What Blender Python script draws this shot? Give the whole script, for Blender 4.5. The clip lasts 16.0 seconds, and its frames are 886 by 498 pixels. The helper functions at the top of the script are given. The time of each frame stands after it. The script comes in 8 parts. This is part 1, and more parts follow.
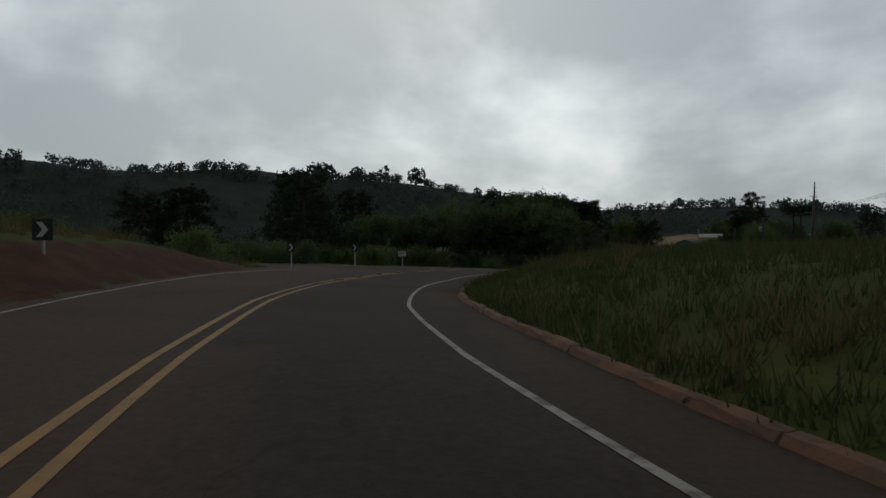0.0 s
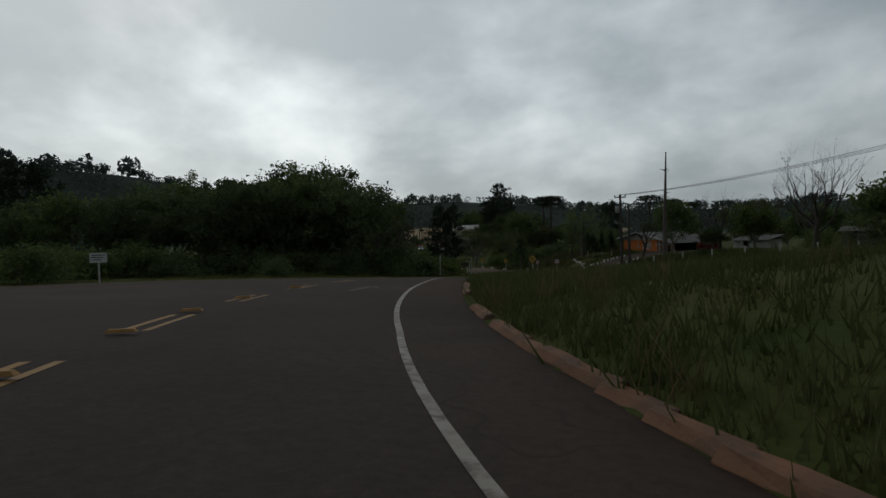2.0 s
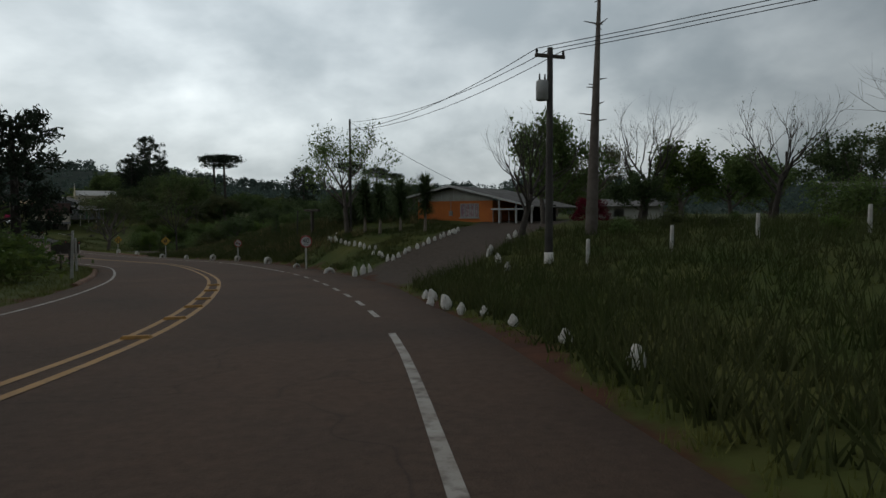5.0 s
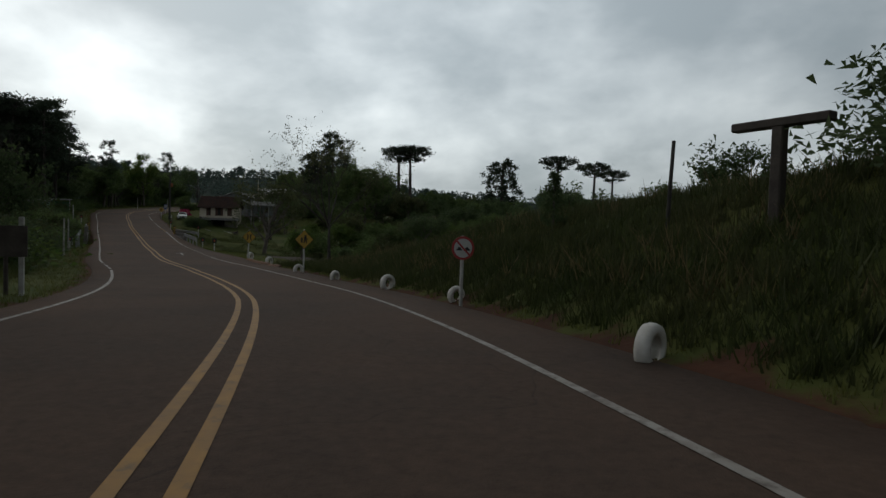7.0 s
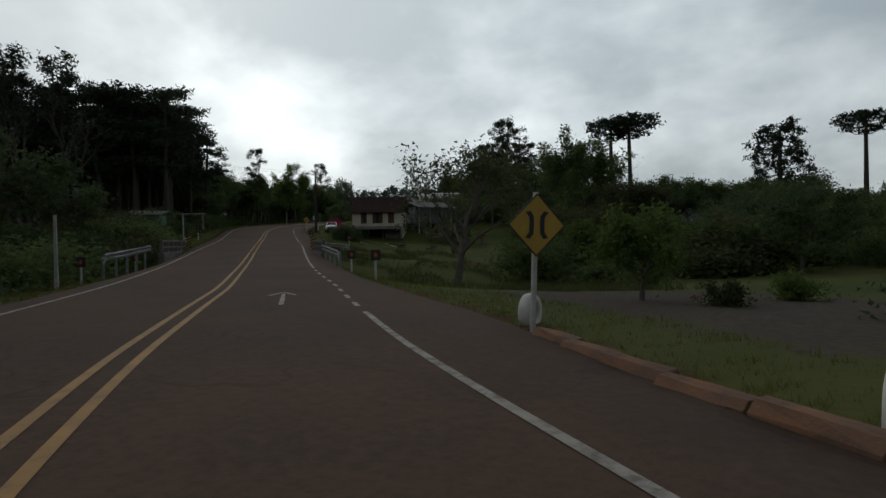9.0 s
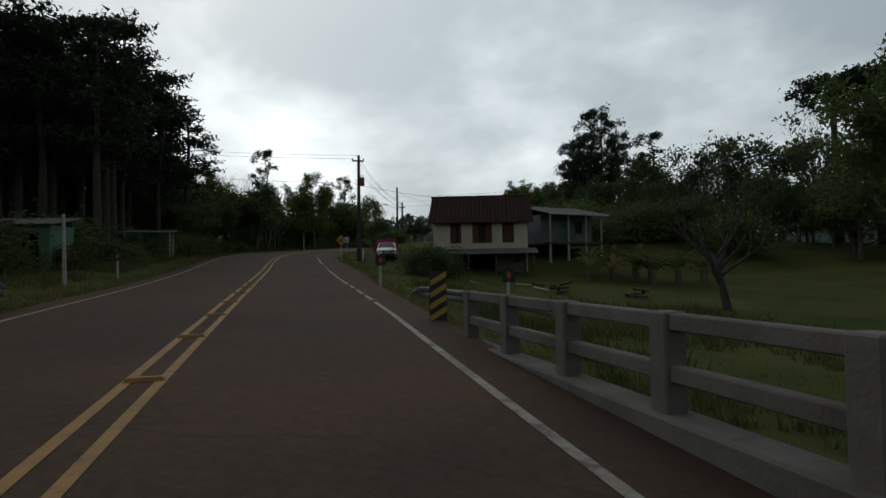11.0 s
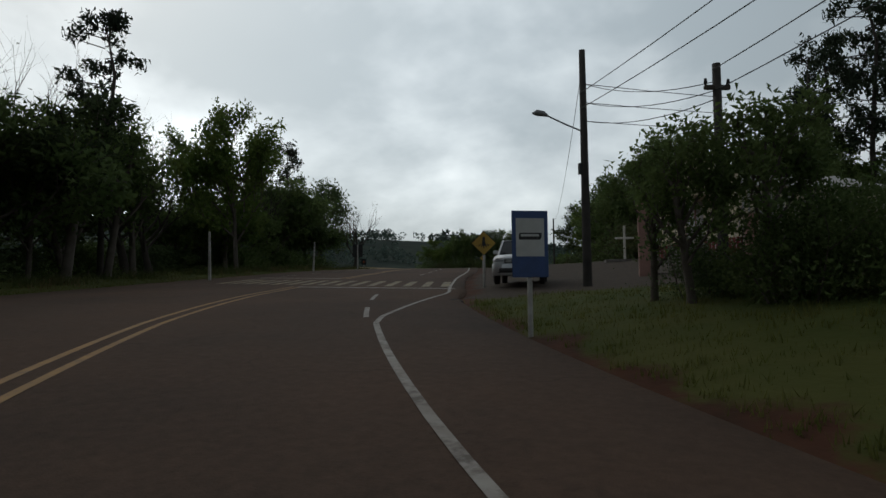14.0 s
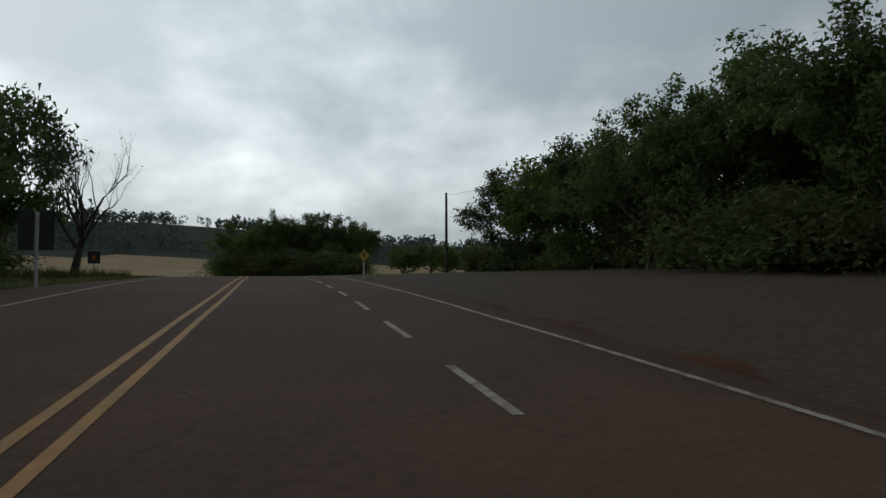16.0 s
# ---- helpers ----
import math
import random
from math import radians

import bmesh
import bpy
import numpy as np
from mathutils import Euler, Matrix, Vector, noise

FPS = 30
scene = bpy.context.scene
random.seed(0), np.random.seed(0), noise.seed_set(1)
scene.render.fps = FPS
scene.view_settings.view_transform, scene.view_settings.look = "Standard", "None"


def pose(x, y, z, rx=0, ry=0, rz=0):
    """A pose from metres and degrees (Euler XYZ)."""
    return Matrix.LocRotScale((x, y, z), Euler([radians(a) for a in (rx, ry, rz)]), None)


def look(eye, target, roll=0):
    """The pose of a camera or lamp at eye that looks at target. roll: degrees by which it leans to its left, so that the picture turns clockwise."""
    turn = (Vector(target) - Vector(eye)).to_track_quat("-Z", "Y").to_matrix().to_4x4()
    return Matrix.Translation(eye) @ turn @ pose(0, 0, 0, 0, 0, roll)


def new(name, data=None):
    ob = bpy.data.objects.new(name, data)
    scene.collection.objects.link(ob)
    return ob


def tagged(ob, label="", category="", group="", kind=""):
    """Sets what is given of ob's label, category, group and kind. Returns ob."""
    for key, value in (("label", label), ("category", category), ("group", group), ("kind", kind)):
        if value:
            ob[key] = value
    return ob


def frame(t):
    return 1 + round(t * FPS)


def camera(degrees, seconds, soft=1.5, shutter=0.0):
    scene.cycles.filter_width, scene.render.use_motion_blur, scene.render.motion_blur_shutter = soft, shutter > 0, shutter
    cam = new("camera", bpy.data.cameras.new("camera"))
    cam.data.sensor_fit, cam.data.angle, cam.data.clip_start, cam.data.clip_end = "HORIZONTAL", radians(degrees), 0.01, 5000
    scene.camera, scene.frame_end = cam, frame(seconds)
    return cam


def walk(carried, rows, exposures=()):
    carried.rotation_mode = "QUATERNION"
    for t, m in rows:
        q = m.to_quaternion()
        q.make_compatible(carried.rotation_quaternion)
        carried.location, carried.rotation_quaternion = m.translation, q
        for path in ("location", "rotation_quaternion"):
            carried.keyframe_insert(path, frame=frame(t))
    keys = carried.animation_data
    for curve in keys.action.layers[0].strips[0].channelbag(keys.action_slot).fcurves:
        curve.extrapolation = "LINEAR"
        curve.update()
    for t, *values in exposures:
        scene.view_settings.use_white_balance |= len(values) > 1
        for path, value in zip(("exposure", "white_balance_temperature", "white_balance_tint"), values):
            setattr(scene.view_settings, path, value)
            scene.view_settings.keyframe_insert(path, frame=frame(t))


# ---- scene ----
EXPOSURES = [(0.0, -0.45), (2.5, -0.25), (4.0, 0.0), (5.5, 0.15), (7.0, -0.03), (8.5, 0.0), (14.0, 0.05), (16.0, 0.15)]
cam = camera(72.8, 16.0)
PATH = [
    (0.0, (40.095, -56.223, 3.412), (31.892, -50.504, 3.383), -0.01),
    (0.5, (34.247, -53.693, 3.369), (26.619, -47.227, 3.359), 0.19),
    (1.0, (28.717, -50.597, 3.344), (21.825, -43.352, 3.284), -0.34),
    (1.5, (23.570, -46.923, 3.251), (17.504, -38.975, 3.052), -1.20),
    (2.0, (18.872, -42.697, 3.152), (13.828, -34.063, 3.003), -1.65),
    (2.5, (14.713, -37.878, 3.078), (10.794, -28.680, 2.865), -1.79),
    (3.0, (11.130, -32.549, 2.966), (8.300, -22.962, 2.694), -1.12),
    (3.2, (9.877, -30.307, 2.920), (7.502, -20.597, 2.643), -0.63),
    (3.5, (8.160, -26.805, 2.812), (6.370, -16.974, 2.429), -0.56),
    (4.0, (5.693, -20.678, 2.491), (4.754, -10.736, 1.960), -0.44),
    (4.5, (3.668, -14.229, 2.066), (3.441, -4.249, 1.466), -0.32),
    (5.0, (1.976, -7.468, 1.629), (2.209, 2.514, 1.071), -0.20),
    (5.3, (1.018, -3.230, 1.404), (1.255, 6.751, 0.833), -0.13),
    (5.5, (0.336, -0.288, 1.268), (0.325, 9.694, 0.668), -0.01),
    (6.0, (-1.749, 6.925, 0.930), (-2.703, 16.871, 0.521), 0.24),
    (6.5, (-4.566, 14.056, 0.565), (-6.301, 23.898, 0.223), 1.06),
    (7.0, (-8.037, 21.026, 0.216), (-10.623, 30.679, -0.141), 1.69),
    (7.5, (-12.060, 27.887, -0.149), (-15.265, 37.355, -0.425), 1.63),
    (8.0, (-16.569, 34.479, -0.463), (-20.360, 43.728, -0.744), 1.07),
    (8.5, (-21.520, 40.791, -0.708), (-25.890, 49.779, -1.049), 0.16),
    (9.0, (-26.886, 46.852, -0.917), (-31.737, 55.595, -1.073), -0.79),
    (9.2, (-29.117, 49.191, -0.962), (-34.125, 57.846, -1.071), -0.84),
    (9.5, (-32.530, 52.662, -1.000), (-37.658, 61.246, -0.960), -0.85),
    (10.0, (-38.340, 58.462, -0.944), (-43.507, 67.022, -0.779), -0.87),
    (10.5, (-44.288, 64.417, -0.769), (-49.391, 73.012, -0.488), -0.88),
    (11.0, (-50.405, 70.651, -0.507), (-55.416, 79.298, -0.168), -0.90),
    (11.3, (-54.231, 74.598, -0.323), (-59.226, 83.250, 0.121), -0.91),
    (11.5, (-56.919, 77.371, -0.192), (-61.960, 86.001, 0.153), -0.55),
    (12.0, (-63.617, 84.300, 0.077), (-68.589, 92.961, 0.591), -1.01),
    (12.5, (-70.260, 91.150, 0.528), (-75.321, 99.755, 1.111), -0.75),
    (13.0, (-76.823, 97.887, 1.058), (-81.782, 106.540, 1.795), -0.49),
    (13.5, (-83.117, 104.753, 1.560), (-87.586, 113.670, 2.275), -0.50),
    (14.0, (-88.750, 111.783, 2.077), (-92.511, 121.029, 2.684), -0.61),
    (14.5, (-93.653, 119.079, 2.553), (-96.610, 128.616, 3.095), -1.07),
    (15.0, (-97.857, 126.719, 3.027), (-100.002, 136.470, 3.582), -0.32),
    (15.5, (-101.306, 134.590, 3.565), (-102.529, 144.502, 4.065), -0.08),
    (16.0, (-104.073, 142.745, 4.025), (-104.524, 152.725, 4.459), -0.03),
]
# metres in one unit of the plan
UNIT = 1.14
walk(cam, [(t, look(UNIT * Vector(eye), UNIT * Vector(target), roll)) for t, eye, target, roll in PATH], EXPOSURES)

# ---- sky and sun ----
world = bpy.data.worlds.new("overcast_sky")
scene.world = world
world.use_nodes = True
wn, wl = world.node_tree.nodes, world.node_tree.links
SUN_UP, SUN_TURN = 42.0, 60.0


def wnode(kind, **values):
    n = wn.new(kind)
    for key, value in values.items():
        n.inputs[key].default_value = value
    return n


back = wn["Background"]
sky = wn.new("ShaderNodeTexSky")
sky.sky_type, sky.sun_disc = "NISHITA", False
sky.sun_elevation, sky.sun_rotation = radians(SUN_UP), radians(-SUN_TURN)
sky.dust_density, sky.air_density = 4.0, 1.2
where = wn.new("ShaderNodeTexCoord")
flat = wn.new("ShaderNodeSeparateXYZ")
wl.new(where.outputs["Generated"], flat.inputs[0])
high = wnode("ShaderNodeMath")
high.operation = "ADD"
wl.new(flat.outputs["Z"], high.inputs[0])
high.inputs[1].default_value = 0.55
dome = wn.new("ShaderNodeVectorMath")
dome.operation = "DIVIDE"
pack = wn.new("ShaderNodeCombineXYZ")
for k in range(3):
    wl.new(high.outputs[0], pack.inputs[k])
wl.new(where.outputs["Generated"], dome.inputs[0])
wl.new(pack.outputs[0], dome.inputs[1])
shift = wn.new("ShaderNodeVectorMath")
shift.operation = "ADD"
shift.inputs[1].default_value = (2.3, 5.1, 0.0)
wl.new(dome.outputs[0], shift.inputs[0])
big = wnode("ShaderNodeTexNoise", Scale=1.45, Detail=7.0, Roughness=0.5, Distortion=0.25)
fine = wnode("ShaderNodeTexNoise", Scale=3.4, Detail=5.0, Roughness=0.5, Distortion=0.2)
wl.new(shift.outputs[0], big.inputs["Vector"])
wl.new(shift.outputs[0], fine.inputs["Vector"])
blend = wn.new("ShaderNodeMix")
blend.inputs[0].default_value = 0.3
wl.new(big.outputs[0], blend.inputs[2])
wl.new(fine.outputs[0], blend.inputs[3])
ramp = wn.new("ShaderNodeValToRGB")
ramp.color_ramp.interpolation = "B_SPLINE"
cr = ramp.color_ramp.elements
cr[0].position, cr[0].color = 0.40, (0.345, 0.405, 0.435, 1)
cr[1].position, cr[1].color = 0.595, (0.885, 0.945, 0.955, 1)
mid = cr.new(0.46)
mid.color = (0.485, 0.545, 0.575, 1)
mid = cr.new(0.53)
mid.color = (0.68, 0.75, 0.775, 1)
wl.new(blend.outputs[0], ramp.inputs[0])
# the cloud deck is brighter towards the hidden sun
toward = wn.new("ShaderNodeVectorMath")
toward.operation = "DOT_PRODUCT"
toward.inputs[1].default_value = (-math.sin(radians(SUN_TURN)) * 0.8, math.cos(radians(SUN_TURN)) * 0.8, 0.6)
wl.new(where.outputs["Generated"], toward.inputs[0])
glow = wn.new("ShaderNodeMapRange")
glow.inputs[1].default_value, glow.inputs[2].default_value = 0.0, 0.95
glow.inputs[3].default_value, glow.inputs[4].default_value = 0.41, 1.2
wl.new(toward.outputs["Value"], glow.inputs[0])
deck = wn.new("ShaderNodeVectorMath")
deck.operation = "MULTIPLY"
wl.new(ramp.outputs[0], deck.inputs[0])
wl.new(glow.outputs[0], deck.inputs[1])
# and is dimmed above the view, added to lower the light on the ground
over = wn.new("ShaderNodeMapRange")
over.inputs[1].default_value, over.inputs[2].default_value = 0.45, 0.72
over.inputs[3].default_value, over.inputs[4].default_value = 1.0, 0.27
wl.new(flat.outputs["Z"], over.inputs[0])
heavy = wn.new("ShaderNodeVectorMath")
heavy.operation = "MULTIPLY"
wl.new(deck.outputs[0], heavy.inputs[0])
wl.new(over.outputs[0], heavy.inputs[1])
thin = wn.new("ShaderNodeVectorMath")
thin.operation = "SCALE"
thin.inputs["Scale"].default_value = 0.012
wl.new(sky.outputs[0], thin.inputs[0])
total = wn.new("ShaderNodeVectorMath")
total.operation = "ADD"
wl.new(heavy.outputs[0], total.inputs[0])
wl.new(thin.outputs[0], total.inputs[1])
wl.new(total.outputs[0], back.inputs[0])
back.inputs[1].default_value = 1.0

sun = new("sun", bpy.data.lights.new("sun", "SUN"))
sun.data.energy, sun.data.angle, sun.data.color = 0.15, radians(40), (1.0, 0.97, 0.92)
sun.matrix_world = look((0, 0, 0), (math.sin(radians(SUN_TURN)) * 0.74, -math.cos(radians(SUN_TURN)) * 0.74, -0.67))

# ---- materials ----
def mat(name, base, second=None, rough=0.8, metal=0.0, scale=4.0, detail=6.0, mix=(0.35, 0.65), bump=0.0, bump_scale=None, vary=0.0, spots=None, spec=None, coat=0.0):
    """A surface with grain and stains: two colours mixed by coarse noise, fine relief and random variation from piece to piece."""
    m = bpy.data.materials.new(name)
    m.use_nodes = True
    n, l = m.node_tree.nodes, m.node_tree.links
    b = n["Principled BSDF"]
    b.inputs["Roughness"].default_value, b.inputs["Metallic"].default_value = rough, metal
    if spec is not None:
        b.inputs["Specular IOR Level"].default_value = spec
    if coat:
        b.inputs["Coat Weight"].default_value, b.inputs["Coat Roughness"].default_value = coat, 0.08
    place = n.new("ShaderNodeTexCoord")
    a = n.new("ShaderNodeTexNoise")
    a.inputs["Scale"].default_value, a.inputs["Detail"].default_value, a.inputs["Roughness"].default_value = scale, detail, 0.6
    l.new(place.outputs["Object"], a.inputs["Vector"])
    ramp = n.new("ShaderNodeValToRGB")
    ramp.color_ramp.elements[0].position, ramp.color_ramp.elements[1].position = mix
    ramp.color_ramp.elements[0].color = (*base, 1)
    ramp.color_ramp.elements[1].color = (*(second or base), 1)
    l.new(a.outputs["Fac"], ramp.inputs[0])
    out = ramp.outputs[0]
    if spots:
        c = n.new("ShaderNodeTexNoise")
        c.inputs["Scale"].default_value, c.inputs["Detail"].default_value, c.inputs["Roughness"].default_value = spots[1], 8.0, 0.65
        l.new(place.outputs["Object"], c.inputs["Vector"])
        pick = n.new("ShaderNodeMapRange")
        pick.inputs[1].default_value, pick.inputs[2].default_value = spots[2], spots[2] + 0.16
        pick.inputs[4].default_value = spots[3] if len(spots) > 3 else 0.8
        l.new(c.outputs["Fac"], pick.inputs[0])
        x = n.new("ShaderNodeMix")
        x.data_type = "RGBA"
        x.inputs[7].default_value = (*spots[0], 1)
        l.new(pick.outputs[0], x.inputs[0])
        l.new(out, x.inputs[6])
        out = x.outputs[2]
    if vary:
        info = n.new("ShaderNodeObjectInfo")
        geo = n.new("ShaderNodeNewGeometry")
        add = n.new("ShaderNodeMath")
        add.operation = "ADD"
        l.new(info.outputs["Random"], add.inputs[0])
        l.new(geo.outputs["Random Per Island"], add.inputs[1])
        rng = n.new("ShaderNodeMapRange")
        rng.inputs[2].default_value = 2.0
        rng.inputs[3].default_value, rng.inputs[4].default_value = 1 - vary, 1 + vary
        l.new(add.outputs[0], rng.inputs[0])
        hsv = n.new("ShaderNodeHueSaturation")
        l.new(rng.outputs[0], hsv.inputs["Value"])
        l.new(out, hsv.inputs["Color"])
        out = hsv.outputs[0]
    l.new(out, b.inputs["Base Color"])
    if bump:
        d = n.new("ShaderNodeTexNoise")
        d.inputs["Scale"].default_value, d.inputs["Detail"].default_value = bump_scale or scale * 8, 5.0
        l.new(place.outputs["Object"], d.inputs["Vector"])
        k = n.new("ShaderNodeBump")
        k.inputs["Strength"].default_value, k.inputs["Distance"].default_value = bump, 0.02
        l.new(d.outputs["Fac"], k.inputs["Height"])
        l.new(k.outputs[0], b.inputs["Normal"])
    return m


def leafmat(name, base, second, glow=0.45):
    """Leaves: two greens, varied leaf by leaf, with some light passing through."""
    m = mat(name, base, second, rough=0.7, scale=0.6, vary=0.45, spec=0.12)
    n, l = m.node_tree.nodes, m.node_tree.links
    b = n["Principled BSDF"]
    t = n.new("ShaderNodeBsdfTranslucent")
    l.new(b.inputs["Base Color"].links[0].from_socket, t.inputs[0])
    x = n.new("ShaderNodeMixShader")
    x.inputs[0].default_value = glow
    l.new(b.outputs[0], x.inputs[1])
    l.new(t.outputs[0], x.inputs[2])
    l.new(x.outputs[0], n["Material Output"].inputs[0])
    return m




def asphaltmat():
    """Grey-brown asphalt: stone grain, worn wheel patches, red dust and fine cracks."""
    m = mat("asphalt", (0.04, 0.034, 0.03), (0.058, 0.046, 0.038), rough=0.88, scale=0.3, detail=9.0, bump=0.5, bump_scale=60, spec=0.12)
    n, l = m.node_tree.nodes, m.node_tree.links
    b = n["Principled BSDF"]
    out = b.inputs["Base Color"].links[0].from_socket
    place = n.new("ShaderNodeTexCoord")
    dust = n.new("ShaderNodeAttribute")
    dust.attribute_name = "dust"
    cloud = n.new("ShaderNodeTexNoise")
    cloud.inputs["Scale"].default_value, cloud.inputs["Detail"].default_value, cloud.inputs["Roughness"].default_value = 0.22, 8.0, 0.6
    l.new(place.outputs["Object"], cloud.inputs["Vector"])
    amount = n.new("ShaderNodeMath")
    amount.operation = "MULTIPLY"
    spread = n.new("ShaderNodeMapRange")
    spread.inputs[1].default_value, spread.inputs[2].default_value = 0.3, 0.65
    spread.inputs[3].default_value = 0.35
    l.new(cloud.outputs["Fac"], spread.inputs[0])
    l.new(spread.outputs[0], amount.inputs[0])
    l.new(dust.outputs["Fac"], amount.inputs[1])
    red = n.new("ShaderNodeMix")
    red.data_type = "RGBA"
    red.inputs[7].default_value = (0.114, 0.07, 0.047, 1)
    l.new(amount.outputs[0], red.inputs[0])
    l.new(out, red.inputs[6])
    out = red.outputs[2]
    grain = n.new("ShaderNodeTexNoise")
    grain.inputs["Scale"].default_value, grain.inputs["Detail"].default_value, grain.inputs["Roughness"].default_value = 9.0, 10.0, 0.8
    l.new(place.outputs["Object"], grain.inputs["Vector"])
    lift = n.new("ShaderNodeMapRange")
    lift.inputs[1].default_value, lift.inputs[2].default_value = 0.3, 0.7
    lift.inputs[3].default_value, lift.inputs[4].default_value = 0.72, 1.3
    l.new(grain.outputs["Fac"], lift.inputs[0])
    hsv = n.new("ShaderNodeHueSaturation")
    l.new(lift.outputs[0], hsv.inputs["Value"])
    l.new(out, hsv.inputs["Color"])
    warp = n.new("ShaderNodeTexNoise")
    warp.inputs["Scale"].default_value = 0.5
    l.new(place.outputs["Object"], warp.inputs["Vector"])
    bend = n.new("ShaderNodeVectorMath")
    bend.operation = "MULTIPLY_ADD"
    bend.inputs[1].default_value = (3.0, 3.0, 3.0)
    l.new(warp.outputs["Color"], bend.inputs[0])
    l.new(place.outputs["Object"], bend.inputs[2])
    crack = n.new("ShaderNodeTexVoronoi")
    crack.feature = "DISTANCE_TO_EDGE"
    crack.inputs["Scale"].default_value = 0.16
    l.new(bend.outputs[0], crack.inputs["Vector"])
    thin = n.new("ShaderNodeMapRange")
    thin.inputs[1].default_value, thin.inputs[2].default_value = 0.0, 0.004
    thin.inputs[3].default_value, thin.inputs[4].default_value = 0.3, 0.0
    l.new(crack.outputs["Distance"], thin.inputs[0])
    x = n.new("ShaderNodeMix")
    x.data_type = "RGBA"
    x.inputs[7].default_value = (0.018, 0.016, 0.015, 1)
    l.new(thin.outputs[0], x.inputs[0])
    l.new(hsv.outputs[0], x.inputs[6])
    l.new(x.outputs[2], b.inputs["Base Color"])
    return m


M_ASPHALT = asphaltmat()
M_YELLOW = mat("yellow_road_paint", (0.36, 0.18, 0.03), (0.25, 0.13, 0.032), rough=0.7, scale=3, spots=((0.10, 0.075, 0.05), 6, 0.56, 0.7))
M_WHITE = mat("white_road_paint", (0.36, 0.33, 0.29), (0.25, 0.215, 0.18), rough=0.7, scale=3, spots=((0.09, 0.066, 0.05), 5, 0.47, 0.85))

M_GHOST = mat("nearly_worn_off_road_paint", (0.2, 0.175, 0.15), (0.12, 0.1, 0.085), rough=0.75, scale=2.0, spots=((0.085, 0.066, 0.05), 6, 0.45, 0.9))
M_CROSSING = mat("yellowed_crossing_paint", (0.33, 0.255, 0.13), (0.19, 0.15, 0.085), rough=0.75, scale=1.6, spots=((0.085, 0.064, 0.046), 5, 0.46, 0.9))


def landmat():
    """Grass, bare red soil and gravel, run into one another by noise."""
    m = mat("grass_and_soil", (0.045, 0.064, 0.016), (0.085, 0.088, 0.026), rough=0.95, scale=0.3, bump=0.9, bump_scale=9, spots=((0.075, 0.058, 0.03), 0.45, 0.6, 0.6), spec=0.08)
    n, l = m.node_tree.nodes, m.node_tree.links
    b = n["Principled BSDF"]
    out = b.inputs["Base Color"].links[0].from_socket
    place = n.new("ShaderNodeTexCoord")
    rough = n.new("ShaderNodeTexNoise")
    rough.inputs["Scale"].default_value, rough.inputs["Detail"].default_value, rough.inputs["Roughness"].default_value = 1.3, 7.0, 0.7
    l.new(place.outputs["Object"], rough.inputs["Vector"])
    for name, one, two, scale in (("stony", (0.098, 0.078, 0.062), (0.056, 0.045, 0.037), 7.0), ("bare", (0.10, 0.045, 0.027), (0.055, 0.029, 0.02), 1.1)):
        a = n.new("ShaderNodeAttribute")
        a.attribute_name = name
        fine = n.new("ShaderNodeTexNoise")
        fine.inputs["Scale"].default_value, fine.inputs["Detail"].default_value, fine.inputs["Roughness"].default_value = scale, 9.0, 0.7
        l.new(place.outputs["Object"], fine.inputs["Vector"])
        ramp = n.new("ShaderNodeValToRGB")
        ramp.color_ramp.elements[0].position, ramp.color_ramp.elements[1].position = 0.35, 0.65
        ramp.color_ramp.elements[0].color, ramp.color_ramp.elements[1].color = (*one, 1), (*two, 1)
        l.new(fine.outputs["Fac"], ramp.inputs[0])
        add = n.new("ShaderNodeMath")
        add.operation = "ADD"
        l.new(a.outputs["Fac"], add.inputs[0])
        l.new(rough.outputs["Fac"], add.inputs[1])
        edge = n.new("ShaderNodeMapRange")
        edge.inputs[1].default_value, edge.inputs[2].default_value = 0.88, 1.08
        l.new(add.outputs[0], edge.inputs[0])
        x = n.new("ShaderNodeMix")
        x.data_type = "RGBA"
        l.new(edge.outputs[0], x.inputs[0])
        l.new(out, x.inputs[6])
        l.new(ramp.outputs[0], x.inputs[7])
        out = x.outputs[2]
    l.new(out, b.inputs["Base Color"])
    return m


M_LAND = landmat()
M_SOIL = mat("red_soil", (0.12, 0.048, 0.028), (0.075, 0.035, 0.022), rough=0.97, scale=0.8, bump=0.9, bump_scale=14)
M_GRAVEL = mat("brown_gravel", (0.105, 0.078, 0.062), (0.065, 0.05, 0.042), rough=0.95, scale=1.2, bump=0.9, bump_scale=30, spots=((0.19, 0.155, 0.13), 14, 0.6))


# ---- the road's axis: plan points every 12 m, and its heights ----
AXIS = [(67.4, -68.2), (56.3, -63.8), (45.1, -59.4), (33.9, -55.0), (23.2, -49.6), (13.7, -42.3), (6.4, -32.9), (1.2, -22.1), 
        (-1.4, -10.4), (-2.5, 1.5), (-5.7, 13.1), (-10.7, 24.0), (-16.9, 34.2), (-24.8, 43.3), (-33.7, 51.3), (-42.1, 59.8), 
        (-50.6, 68.4), (-59.0, 76.9), (-67.4, 85.5), (-75.7, 94.1), (-84.1, 102.7), (-92.0, 111.7), (-98.4, 121.9), (-102.9, 133.0), 
        (-106.3, 144.5), (-110.0, 155.9), (-114.0, 167.2), (-118.0, 178.5), (-122.7, 189.6), (-128.7, 199.9), (-135.9, 209.5), (-144.4, 218.0), 
        (-153.8, 225.4), (-164.1, 231.6)]
